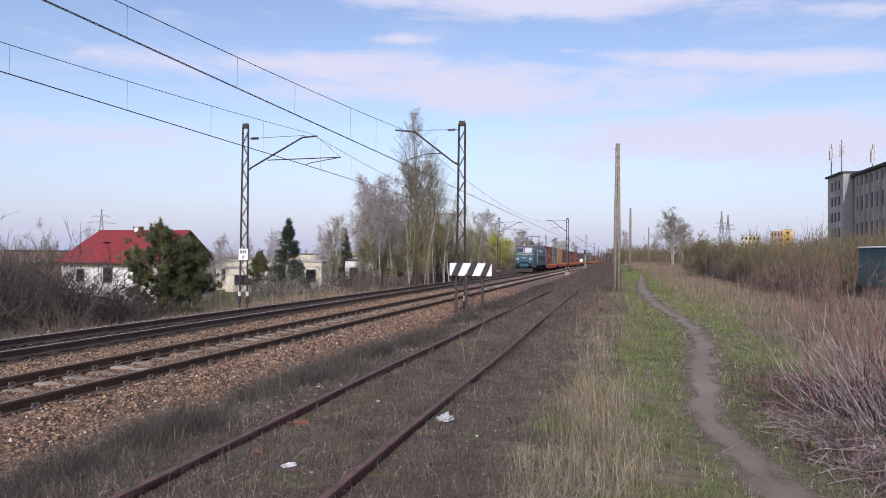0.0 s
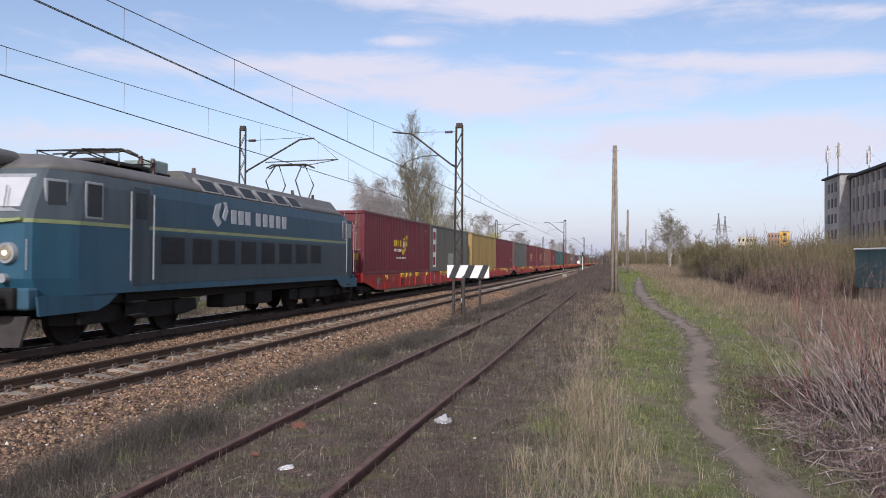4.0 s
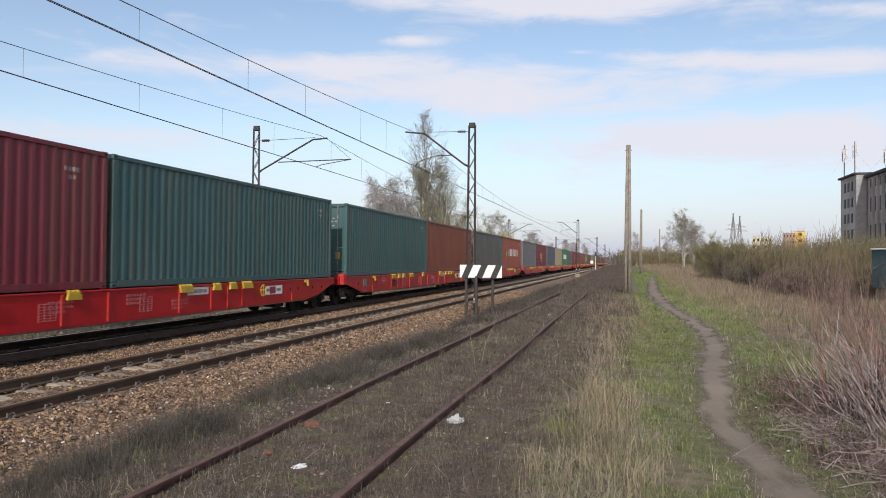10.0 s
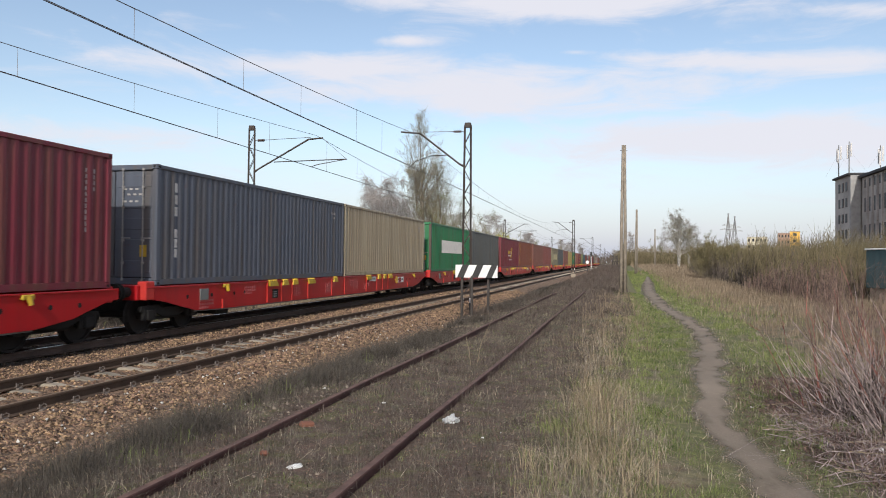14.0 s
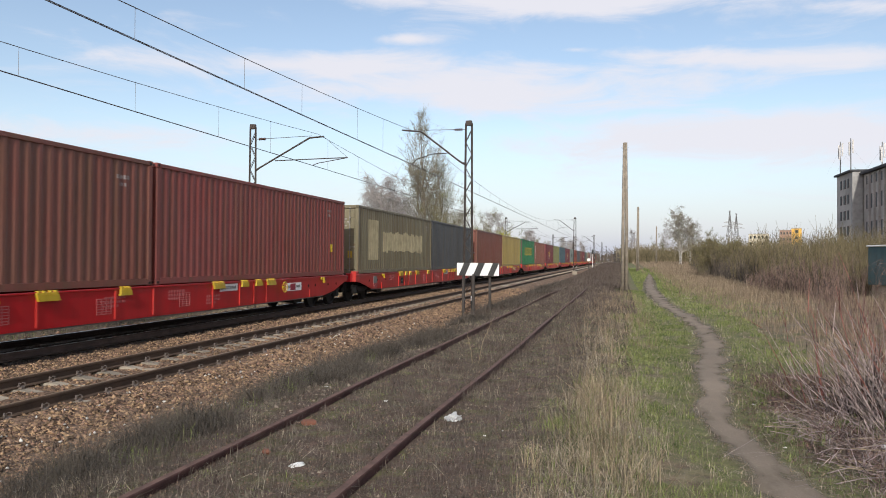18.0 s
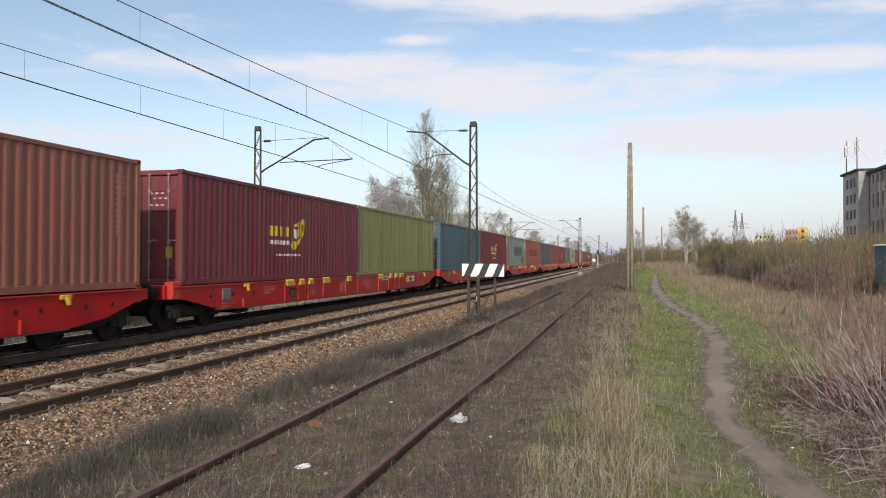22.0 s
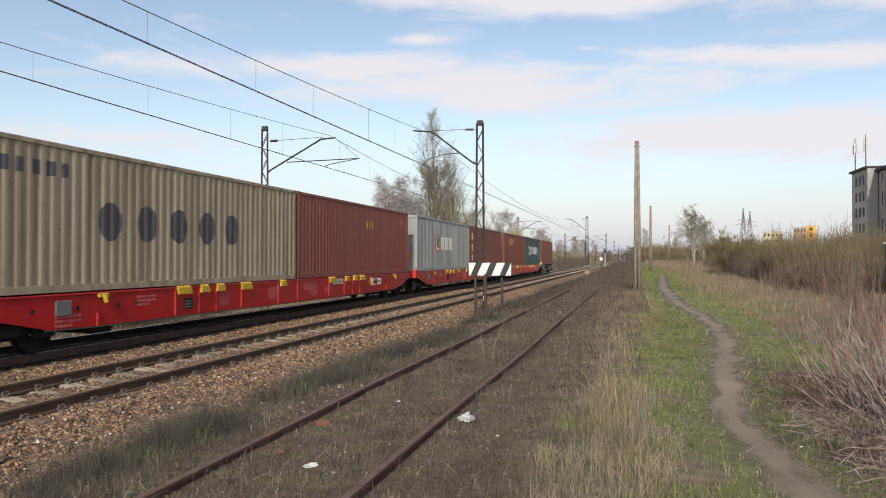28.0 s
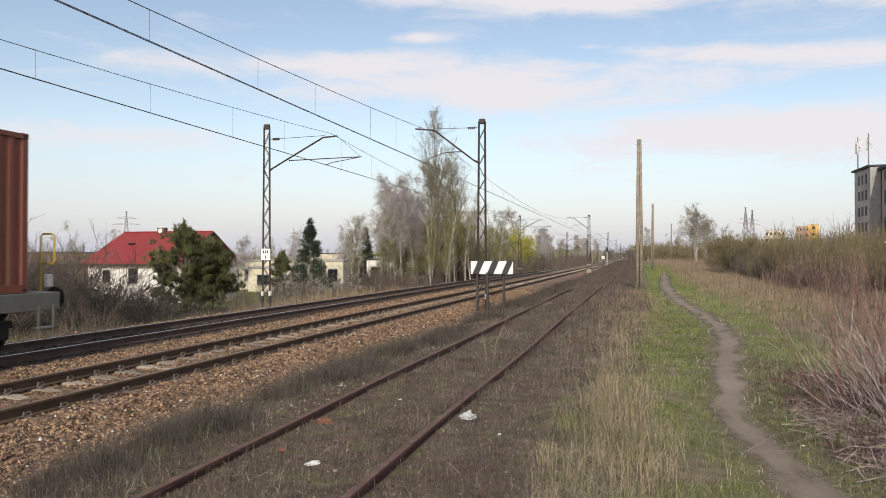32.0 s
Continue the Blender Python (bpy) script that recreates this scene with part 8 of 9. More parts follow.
    k = clumps(110, 34, -19.8, -15.8, 31, 50, 36, 0.3, 1.0)
    field("verge_straw", "tall greenish straw round the mast's foot", "grass", k, r.gamma(4.0, 0.11, len(k)) + 0.1, 0.004, 0.3, V["straw"], 17)
    k = np.column_stack([r.uniform(-40, -17, 14000), r.uniform(6, 70, 14000)])
    field("garden_grass", "green grass of the gardens beyond the tracks", "grass", k, r.gamma(3.0, 0.06, len(k)) + 0.05, 0.007, 0.4, V["turf"], 10)


meadow()


def limb(r, p, d, L, n, wob, lift):
    """A bent line of n steps from p along d; lift bends it up or down."""
    pts = [p]
    d = d / np.linalg.norm(d)
    for _ in range(n):
        d = d + r.normal(0, wob, 3) + np.array([0, 0, lift])
        d /= np.linalg.norm(d)
        pts.append(pts[-1] + d * L / n)
    return pts


def grow(seed, H, width, start=0.2, limbs=34, rise=0.9, droop=0.0, subs=6, twigs=5, forks=1, thick=0.011, lean=(0, 0), top=0.5):
    """The wood of a bare tree: segments of trunk and limbs, and of twigs, and the twigs' ends."""
    r = np.random.default_rng(seed)
    wood, fine, ends = [], [], []
    for k in range(forks):
        base = np.array([r.normal(0, 0.25) if forks > 1 else 0.0, r.normal(0, 0.25) if forks > 1 else 0.0, -0.2])
        hh = H * (1.0 if k == 0 else r.uniform(0.6, 0.95))
        d0 = np.array([lean[0] + r.normal(0, 0.06 * forks), lean[1] + r.normal(0, 0.06 * forks), 1.0])
        tr = limb(r, base, d0, hh, 12, 0.035, 0.03)
        rad = [hh * thick * (1 - i / 12.5) ** 0.85 for i in range(13)]
        for i in range(12):
            wood.append((tr[i], tr[i + 1], rad[i], rad[i + 1]))
        for j in range(max(6, limbs // forks)):
            t = start + (0.985 - start) * r.uniform(0, 1) ** 1.1
            i = min(11, int(t * 12))
            f = t * 12 - i
            p = tr[i] * (1 - f) + tr[i + 1] * f
            a = r.uniform(0, 2 * math.pi)
            shape = math.sin(math.pi * min(1, (t - start) / (1 - start) * (1 - top) + top * 0.9)) ** 0.8 + 0.12
            L = width * shape * r.uniform(0.6, 1.15)
            lp = limb(r, p, np.array([math.cos(a), math.sin(a), rise * r.uniform(0.7, 1.3)]), L, 4, 0.13, 0.05 - droop * 0.12)
            r0 = max(0.012, rad[i] * 0.42)
            for q in range(4):
                wood.append((lp[q], lp[q + 1], r0 * (1 - q / 4.6), r0 * (1 - (q + 1) / 4.6)))
            for s in range(subs):
                q = r.integers(1, 4) if s else 3
                b = lp[q] + (lp[q + 1] - lp[q]) * r.uniform(0, 1)
                sd = (lp[q + 1] - lp[q]) / (L / 4) + r.normal(0, 0.55, 3) + np.array([0, 0, 0.25 - droop * 0.5])
                sp = limb(r, b, sd, L * r.uniform(0.25, 0.5), 2, 0.15, 0.05 - droop * 0.25)
                for m in range(2):
                    fine.append((sp[m], sp[m + 1], 0.014 - 0.005 * m, 0.009 - 0.003 * m))
                for _ in range(twigs):
                    w = sp[r.integers(0, 2)] * 0.5 + sp[2] * 0.5 + r.normal(0, 0.06, 3)
                    td = r.normal(0, 0.7, 3) + (sp[2] - sp[0]) / max(0.1, L * 0.4) + np.array([0, 0, 0.25 - droop * 1.6])
                    e = w + td / np.linalg.norm(td) * r.uniform(0.18, 0.5) * (1 + droop)
                    fine.append((w, e, 0.007, 0.003))
                    ends.append(e)
    return wood, fine, np.array(ends)


def seg_mesh(name, segs, material, n=3, k=1.0):
    P0, P1, r0, r1 = (np.array(a, float) for a in zip(*segs))
    v, q = rods(P0, P1, r0 * k, r1 * k, n)
    return fast_mesh(name, v, q, material, n > 4)


def leaf_mesh(name, pts, size, material, seed=0, per=2, jitter=0.12):
    r = np.random.default_rng(seed)
    P = np.repeat(pts, per, 0) + r.normal(0, jitter, (len(pts) * per, 3))
    N = len(P)
    a, b = r.normal(0, 1, (N, 3)), r.normal(0, 1, (N, 3))
    a /= np.linalg.norm(a, axis=1, keepdims=True)
    b -= a * (a * b).sum(1, keepdims=True)
    b /= np.linalg.norm(b, axis=1, keepdims=True)
    s = (size * r.uniform(0.6, 1.3, N))[:, None]
    v = np.stack([P - a * s, P + b * s * 0.5, P + a * s, P - b * s * 0.5], 1).reshape(-1, 3)
    i = np.arange(N) * 4
    return fast_mesh(name, v, np.stack([i, i + 1, i + 2, i + 3], 1), material)


def tree(label, x, y, seed, H, width, bark="bark", twig="twig", bud=None, budsize=0.03, per=1, k=1.0, category="tree", name="tree", group="trees beside the line", **kw):
    z = float(ground_z(x, y))
    t = thing(name, label, category, group, at=pose(x, y, z))
    wood, fine, ends = grow(seed, H, width, **kw)
    part("trunk", seg_mesh("trunk", wood, V[bark], 5), None, t)
    part("crown", seg_mesh("crown", fine, V[twig], 3, k), None, t)
    if bud:
        part("leaves", leaf_mesh("leaves", ends, budsize, V[bud], seed, per), None, t, "sparse opening leaves")
    return t


def again(t, x, y, turn, s=1.0, label=""):
    """Another tree of the same growth, turned and at its own height."""
    c = copy_thing(t, pose(x, y, float(ground_z(x, y)), 0, 0, turn))
    c.scale = (s, s, s)
    if label:
        c["label"] = label
    return c


def woods():
    # the stand of birches and poplars beyond the tracks
    birch = [tree("bare birch with white trunk and drooping reddish twigs", x, y, sd, H, w, "birch", "twig_birch", None, k=1.3, name="birch_tree", droop=0.75, limbs=54, subs=6, twigs=6, thick=0.0085, forks=f, rise=1.7, start=0.3)
             for x, y, sd, H, w, f in ((-20.9, 62.5, 31, 10.6, 2.0, 2), (-19.9, 61.0, 32, 10.0, 1.8, 1), (-21.9, 63.0, 33, 9.8, 1.9, 2))]
    pop = [tree("tall bare poplar with upright limbs and opening buds", x, y, sd, H, w, "bark", "twig_poplar", "poplar_bud", 0.034, 1, 1.0, name="poplar_tree", limbs=112, subs=6, twigs=5, thick=0.0085, rise=2.0, start=0.12, top=0.22)
           for x, y, sd, H, w in ((-17.55, 66.0, 41, 16.0, 3.9), (-18.9, 67.5, 42, 11.2, 3.4))]
    mix = [tree("young bare tree with a pale trunk and green-tinged twigs", x, y, sd, H, w, "birch", "twig_olive", "bud", 0.034, 4, 0.9, name="young_tree", limbs=36, subs=5, twigs=5, rise=1.9, start=0.12, forks=2)
           for x, y, sd, H, w in ((-20.5, 63.0, 51, 7.6, 1.3), (-16.2, 67.0, 52, 9.2, 1.6))]
    for i, (x, y, s) in enumerate(((-20.9, 69, 1.0), (-18.8, 63, 0.8), (-22.3, 64.5, 1.02), (-21.2, 65, 1.03), (-19.9, 64, 0.85), (-22.4, 70, 1.0))):
        again(birch[i % 3], x, y, 70 * i + 20, s)
    for i, (x, y, s) in enumerate(((-16.6, 70, 0.78), (-15.9, 72, 0.62), (-18.9, 71, 0.75))):
        again(pop[i % 2], x, y, 95 * i + 40, s)
    for i in range(34):
        x, y = -15.3 - 7.6 * ((i * 0.618) % 1), 59.5 + 0.55 * i
        again(mix[i % 2], x, y, 47 * i, 0.6 + 0.38 * ((i * 0.37) % 1))
    for i, (x, y, k) in enumerate(((-15.7, 76, 0.8), (-15.8, 80, 0.85), (-16.3, 85, 0.9), (-16.6, 90, 0.95), (-17.6, 88, 0.9), (-17.0, 96, 0.95), (-16.2, 93, 0.8))):
        again(mix[i % 2], x, y, 81 * i, k)
    tree("young tree white with opening buds beside the birches", -23.0, 57.4, 55, 6.4, 1.7, "bark", "twig", "blossom", 0.05, 1, 1.2, name="young_tree", limbs=34, subs=5, twigs=4, rise=1.6, start=0.2)
    # the strip that follows the line into the distance
    for i in range(36):
        y = 84 + i * 5.2
        x = -17.0 - 5.5 * ((i * 0.618) % 1)
        src = (mix[i % 2], birch[i % 3], mix[(i + 1) % 2])[i % 3]
        again(src, x, y, 61 * i, 0.75 + 0.35 * ((i * 0.41) % 1))
    # yellow willow
    w = tree("yellow-green willow in fresh leaf", -18.6, 119, 61, 6.6, 2.8, "bark", "twig_olive", "willow", 0.065, 18, 1.2, name="willow_tree", limbs=40, subs=6, twigs=5, droop=0.4, start=0.1)
    again(w, -21.5, 124, 80, 0.9)
    # leaning birch with companions on the right-hand bank
    b = tree("leaning birch with a white trunk on the grassy bank", 11.2, 150, 71, 10.9, 3.0, "birch", "twig_bank", "bud", 0.05, 1, 1.5, name="birch_tree", limbs=84, subs=7, twigs=6, droop=0.7, rise=1.2, forks=2, lean=(-0.05, 0), start=0.25, thick=0.019)
    again(b, 13.6, 156, 130, 0.8)
    for i, (x, y, k) in enumerate(((16, 150, 0.95), (18.5, 158, 0.8), (21, 165, 0.85), (14.5, 170, 0.7), (24.5, 172, 0.75))):
        again(mix[i % 2], x, y, 30 + 70 * i, k)
    # budding bushes at the thicket's end
    bush = tree("rounded willow bush with opening olive buds", 8.3, 74, 73, 3.7, 1.9, "bark", "twig_olive", "poplar_bud", 0.034, 1, 1.0, category="shrub", name="willow_bush", group="budding willow bushes", limbs=70, subs=6, twigs=5, rise=1.5, forks=4, start=0.06, top=0.8)
    for i, (x, y, k) in enumerate(((8.0, 80, 0.95), (9.2, 71, 0.95), (10.1, 70, 0.9), (9.8, 82, 1.05), (11.2, 76, 0.95))):
        again(bush, x, y, 50 + 77 * i, k)
    # far tree line on both sides
    for i in range(24):
        ang = -1.02 + i * 0.038
        D = 150 + 45 * ((i * 0.618) % 1)
        x, y = D * math.sin(ang), D * math.cos(ang)
        src = (birch[i % 3], mix[i % 2], pop[i % 2])[(i * 7) % 3]
        s = (0.95, 1.1, 0.55)[(i * 7) % 3] * (0.65 + 0.35 * ((i * 0.77) % 1))
        again(src, x, y, 37 * i, s, "distant bare tree behind the gardens")
    for i in range(18):
        y = 235 + 13 * i
        x = -3.2 + (i * 0.618 % 1) * 26 + i * 0.3 if i % 4 else -17 - 6 * (i * 0.37 % 1)
        again((birch[i % 3], mix[i % 2])[i % 2], x, y, 53 * i, 0.85 + 0.5 * ((i * 0.31) % 1), "distant bare tree by the line")
    # bare garden trees on the left
    for i, (x, y, s) in enumerate(((-37.5, 38, 0.42), (-40, 37, 0.6), (-43, 36, 0.75), (-46, 39, 0.8), (-42, 42, 0.48), (-49, 42, 0.85), (-36, 31, 0.5), (-39.5, 31, 0.55))):
        again((mix[0], birch[1], mix[1])[i % 3], x, y, 77 * i, s, "bare garden tree, grey and fine-twigged")
    for i, (x, y, s) in enumerate(((-34.5, 70, 0.6), (-33.5, 84, 0.6), (-36.5, 88, 0.7), (-31, 92, 0.6), (-25.9, 66, 0.6), (-25.0, 43.4, 0.48), (-31.5, 78, 0.8), (-58, 66, 0.8), (-62, 62, 0.75))):
        again((birch[0], mix[1], birch[2])[i % 3], x, y, 67 * i, s, "bare garden tree behind the house")


woods()


def conifer(label, x, y, H, W, seed, kind="spruce"):
    """A conifer: trunk, and boughs hung with needle sprays; a pine's needles stand in tufts at the boughs' ends."""
    r = np.random.default_rng(seed)
    z = float(ground_z(x, y))
    t = thing(kind + "_tree", label, "tree", "conifers in the gardens", at=pose(x, y, z))
    wood, P, D = [(np.array([0, 0, -0.2]), np.array([0, 0, H * 0.97]), H * 0.016, 0.01)], [], []
    for i in range(int((30 if kind == "spruce" else 25) * H)):
        u = r.uniform(0.04 if kind == "spruce" else 0.10, 1.0)
        a = r.uniform(0, 2 * math.pi)
        if kind == "spruce":
            L, up = W * (1 - u) ** 0.9 * r.uniform(0.75, 1.06) + 0.06, -0.18 + 0.5 * u
        else:
            L, up = W * min(1.0, (1.02 - u) * 1.75) ** 0.8 * r.uniform(0.5, 1.12), 0.15 + 0.9 * u
        p = np.array([0, 0, u * H])
        d = np.array([math.cos(a), math.sin(a), up])
        d /= np.linalg.norm(d)
        e = p + d * L
        wood.append((p, e, 0.02, 0.008))
        if kind == "spruce":
            m = int(14 + L * 75)
            s = r.uniform(0.2, 1.05, (m, 1))
            q = p + (e - p) * s + r.normal(0, 0.10, (m, 3))
            P.append(q), D.append(r.normal(0, 0.5, (m, 3)) + d + np.array([0, 0, -0.25]))
        else:
            for _ in range(int(2 + L * 3.6)):
                c = p + (e - p) * r.uniform(0.4, 1.06) + r.normal(0, 0.13, 3)
                m = 34
                way = r.normal(0, 0.65, (m, 3)) + d * 0.5 + np.array([0, 0, 0.75])
                way /= np.linalg.norm(way, axis=1, keepdims=True)
                P.append(c + r.normal(0, 0.05, (m, 3))), D.append(way)
    for j in range(9 if kind == "pine" else 0):  # candle-like leading shoots
        a, b = r.uniform(0, 6.28), r.uniform(0.0, 0.34) * W
        c = np.array([math.cos(a) * b, math.sin(a) * b, H * r.uniform(0.9, 0.97) - b * 0.5])
        for s in np.linspace(0, r.uniform(0.45, 0.95), 9):
            way = r.normal(0, 0.6, (10, 3)) + np.array([0, 0, 0.9])
            P.append(c + np.array([0, 0, s]) + r.normal(0, 0.03, (10, 3))), D.append(way)
    part("trunk", seg_mesh("trunk", wood, V["bark"], 4), None, t)
    P, D = np.concatenate(P), np.concatenate(D)
    D /= np.linalg.norm(D, axis=1, keepdims=True)
    L = r.uniform(0.10, 0.22, len(P))[:, None] * (1.0 if kind == "spruce" else 1.35)
    v, q = rods(P, P + D * L, 0.022 if kind == "spruce" else 0.017, 0.004, 3)
    part("crown", fast_mesh("crown", v, q, V["needle" if kind == "spruce" else "pine"]), None, t)
    return t


conifer("broad green pine with upright shoots before the house", -25.0, 36.9, 4.7, 2.5, 81, "pine")
conifer("broad green pine grown into its neighbour", -23.5, 37.4, 3.7, 1.75, 88, "pine")
conifer("dark narrow spruce behind the bank", -30.8, 66.0, 7.2, 2.3, 83)
conifer("small rounded green conifer by the flat building", -29.2, 57.0, 3.4, 1.4, 84, "pine")
conifer("dark distant spruce between the houses", -39.5, 98.0, 7.2, 1.8, 85)
conifer("dark distant spruce between the houses", -37.5, 99.0, 7.8, 1.8, 86)
conifer("small dark spruce among blossoming shrubs", -27.1, 60.5, 2.9, 1.0, 89)


def shrub(label, x, y, n, H, W, seed, twig, bloom=None, k=1.0, flat=0.0, name="shrub", group="bare shrubs", bare=False):
    """A many-stemmed bush of bent stems with side twigs."""
    r = np.random.default_rng(seed)
    t = thing(name, label, "shrub", group, at=pose(x, y, float(ground_z(x, y))))
    stems, fine, ends = [], [], []
    for i in range(n):
        a, b = r.uniform(0, 2 * math.pi), r.uniform(0, 1) ** 0.6
        p = np.array([math.cos(a) * b * W * 0.55, math.sin(a) * b * W * 0.55, -0.05])
        d = np.array([math.cos(a) * b * (0.55 + flat), math.sin(a) * b * (0.55 + flat), 1.0]) + r.normal(0, 0.22 + flat * 0.4, 3)
        d[2] = max(0.12, d[2])
        L = H * r.uniform(0.5, 1.1)
        lp = limb(r, p, d, L, 5, 0.32 if twig == "twig_dark" else 0.09, 0.02)
        r0 = H * 0.006 * r.uniform(0.6, 1.3)
        for q in range(5):
            stems.append((lp[q], lp[q + 1], r0 * (1 - q / 5.6), r0 * (1 - (q + 1) / 5.6)))
        for s in range(2 if bare else 5):
            q = r.integers(2 if bare else 1, 5)
            w = lp[q] + (lp[q + 1] - lp[q]) * r.uniform(0, 1)
            sd = (lp[q + 1] - lp[q]) / (L / 5) + r.normal(0, 0.28 if bare else 0.5, 3)
            e = w + sd / np.linalg.norm(sd) * L * r.uniform(0.12, 0.34)
            fine.append((w, e, r0 * 0.5, r0 * 0.2))
            ends.append(e)
            for _ in range(0 if bare else 2):
                w2 = w + (e - w) * r.uniform(0.3, 0.95)
                sd = (e - w) / np.linalg.norm(e - w) + r.normal(0, 0.6, 3)
                e2 = w2 + sd / np.linalg.norm(sd) * L * r.uniform(0.06, 0.18)
                fine.append((w2, e2, r0 * 0.32, r0 * 0.14))
                ends.append(e2)
    tagged(part("stem_mass", seg_mesh("stem_mass", stems, V[twig], 4, k), None, t), kind="stuff")
    tagged(part("twig_mass", seg_mesh("twig_mass", fine, V[twig], 3, k), None, t), kind="stuff")
    if bloom:
        part("blossom" if bloom == "blossom" else "leaves", leaf_mesh("bloom", np.array(ends), 0.045, V[bloom], seed, 2), None, t)
    return t


def shrubs():
    # dead twiggy bushes beside the path
    for i, (x, y, n, H, W, fl) in enumerate(((2.72, 9.75, 60, 1.15, 0.8, 0.25), (3.1, 9.1, 90, 1.25, 1.0, 0.25), (2.9, 8.25, 60, 1.05, 0.75, 0.35), (3.55, 9.8, 90, 1.4, 1.1, 0.2), (3.45, 8.4, 90, 1.25, 1.0, 0.25), (4.1, 9.0, 70, 1.35, 1.0, 0.2))):
        shrub("dense bush of pinkish-grey dead stems by the path", x, y, n, H, W, 91 + i, "twig_grey", flat=fl, k=1.2, bare=True)
    shrub("low tangle of fallen dead stems at the bush's foot", 2.5, 8.3, 60, 0.45, 1.1, 98, "twig_grey", flat=1.8, k=0.8)
    for i, (x, y, H) in enumerate(((2.9, 10.2, 1.55), (3.4, 9.5, 1.6), (3.95, 10.4, 1.75), (3.9, 9.3, 1.45))):
        shrub("thin osier bush of upright crimson stems", x, y, 18, H, 1.4, 110 + i, "twig_crimson", k=1.05, bare=True)
    for i, (x, y, H) in enumerate(((5.0, 15.5, 1.5), (5.3, 18.5, 1.5), (6.2, 21.0, 1.8))):
        shrub("bush of upright red-brown stems", x, y, 42, H, 1.5, 100 + i, "twig_red", k=0.75)
    # bushes on the far bank
    dark = shrub("dark bare shrub on the bank beyond the tracks", -29.5, 30.0, 70, 3.0, 2.6, 120, "twig_dark", k=1.5)
    grey = shrub("grey bare shrub on the bank beyond the tracks", -33.0, 34.0, 54, 3.4, 2.8, 121, "twig_dark", k=1.4)
    bloom = shrub("shrub in white blossom on the bank", -27.3, 55.5, 60, 2.6, 2.4, 122, "twig_dark", "blossom", k=1.1)
    low = shrub("low grey-brown shrub on the bank", -20.0, 44.0, 70, 1.8, 2.2, 123, "brush", None, k=1.2)
    spots = [(dark, -25.0, 31, 0.62), (dark, -22.6, 29.5, 0.6), (dark, -23.5, 27.0, 1.0), (grey, -24.7, 26.4, 0.75), (dark, -22.2, 27.5, 0.9), (dark, -21.0, 28.2, 0.6), (grey, -23.2, 28.6, 0.9), (grey, -26.6, 33.4, 0.55), (dark, -26.4, 29.0, 0.75), (dark, -21.0, 27.5, 0.6), (grey, -30.5, 33, 0.75), (grey, -33.5, 33.5, 0.8), (dark, -31.5, 28, 0.9), (dark, -26.5, 26.5, 0.7),
             (low, -19.2, 33.5, 0.7), (low, -18.5, 38.0, 0.8), (low, -21.5, 40.5, 1.0), (low, -19.5, 49, 0.9), (low, -18.2, 53, 0.9), 
             # dark ones at x -24.8 and -23.5 are added as shade below the pine
             (grey, -35.5, 29, 0.9), (dark, -24.0, 22, 0.6), (grey, -36, 24, 0.9), (low, -20.5, 24, 0.8), (low, -19.5, 58.5, 0.9), (dark, -27.3, 36.5, 0.5), (dark, -31, 31.0, 0.9), (grey, -33, 30.5, 1.0), (dark, -35, 33, 1.1), (grey, -38, 34, 1.2), (dark, -36.5, 36.5, 1.2), (dark, -38, 37.5, 1.3), (dark, -39.8, 39.5, 1.3), (low, -27.5, 26.0, 1.6), (low, -29.5, 27.5, 1.7), (low, -31.5, 30.0, 1.6), (low, -25.6, 23.5, 1.5), (low, -28.5, 28.8, 1.5), (low, -30.2, 25.4, 1.6), (bloom, -23.9, 57.0, 0.95), (dark, -24.8, 35.5, 0.55), (dark, -23.5, 36.0, 0.5), (grey, -25.6, 35.2, 0.45), (low, -21.8, 37.0, 0.8), (dark, -22.4, 59, 0.9),
             (dark, -26.6, 27.2, 1.1), (grey, -27.4, 28.2, 1.05), (low, -26.2, 26.2, 2.2), (dark, -28.6, 29.6, 1.05), (grey, -29.8, 31.2, 0.95), (low, -27.8, 28.6, 2.4), (dark, -30.6, 32.6, 1.2), (low, -29.0, 30.6, 2.2), (dark, -26.2, 29.6, 0.65), (dark, -29.4, 36.0, 0.85)]
    for i, (s, x, y, k) in enumerate(spots):
        again(s, x, y, 41 * i, k)
    for i in range(16):
        y = 62 + i * 4.5
        again((low, dark)[i % 2], -16.6 - 3.2 * ((i * 0.618) % 1), y, 63 * i, 0.8 + 0.4 * ((i * 0.3) % 1))


shrubs()


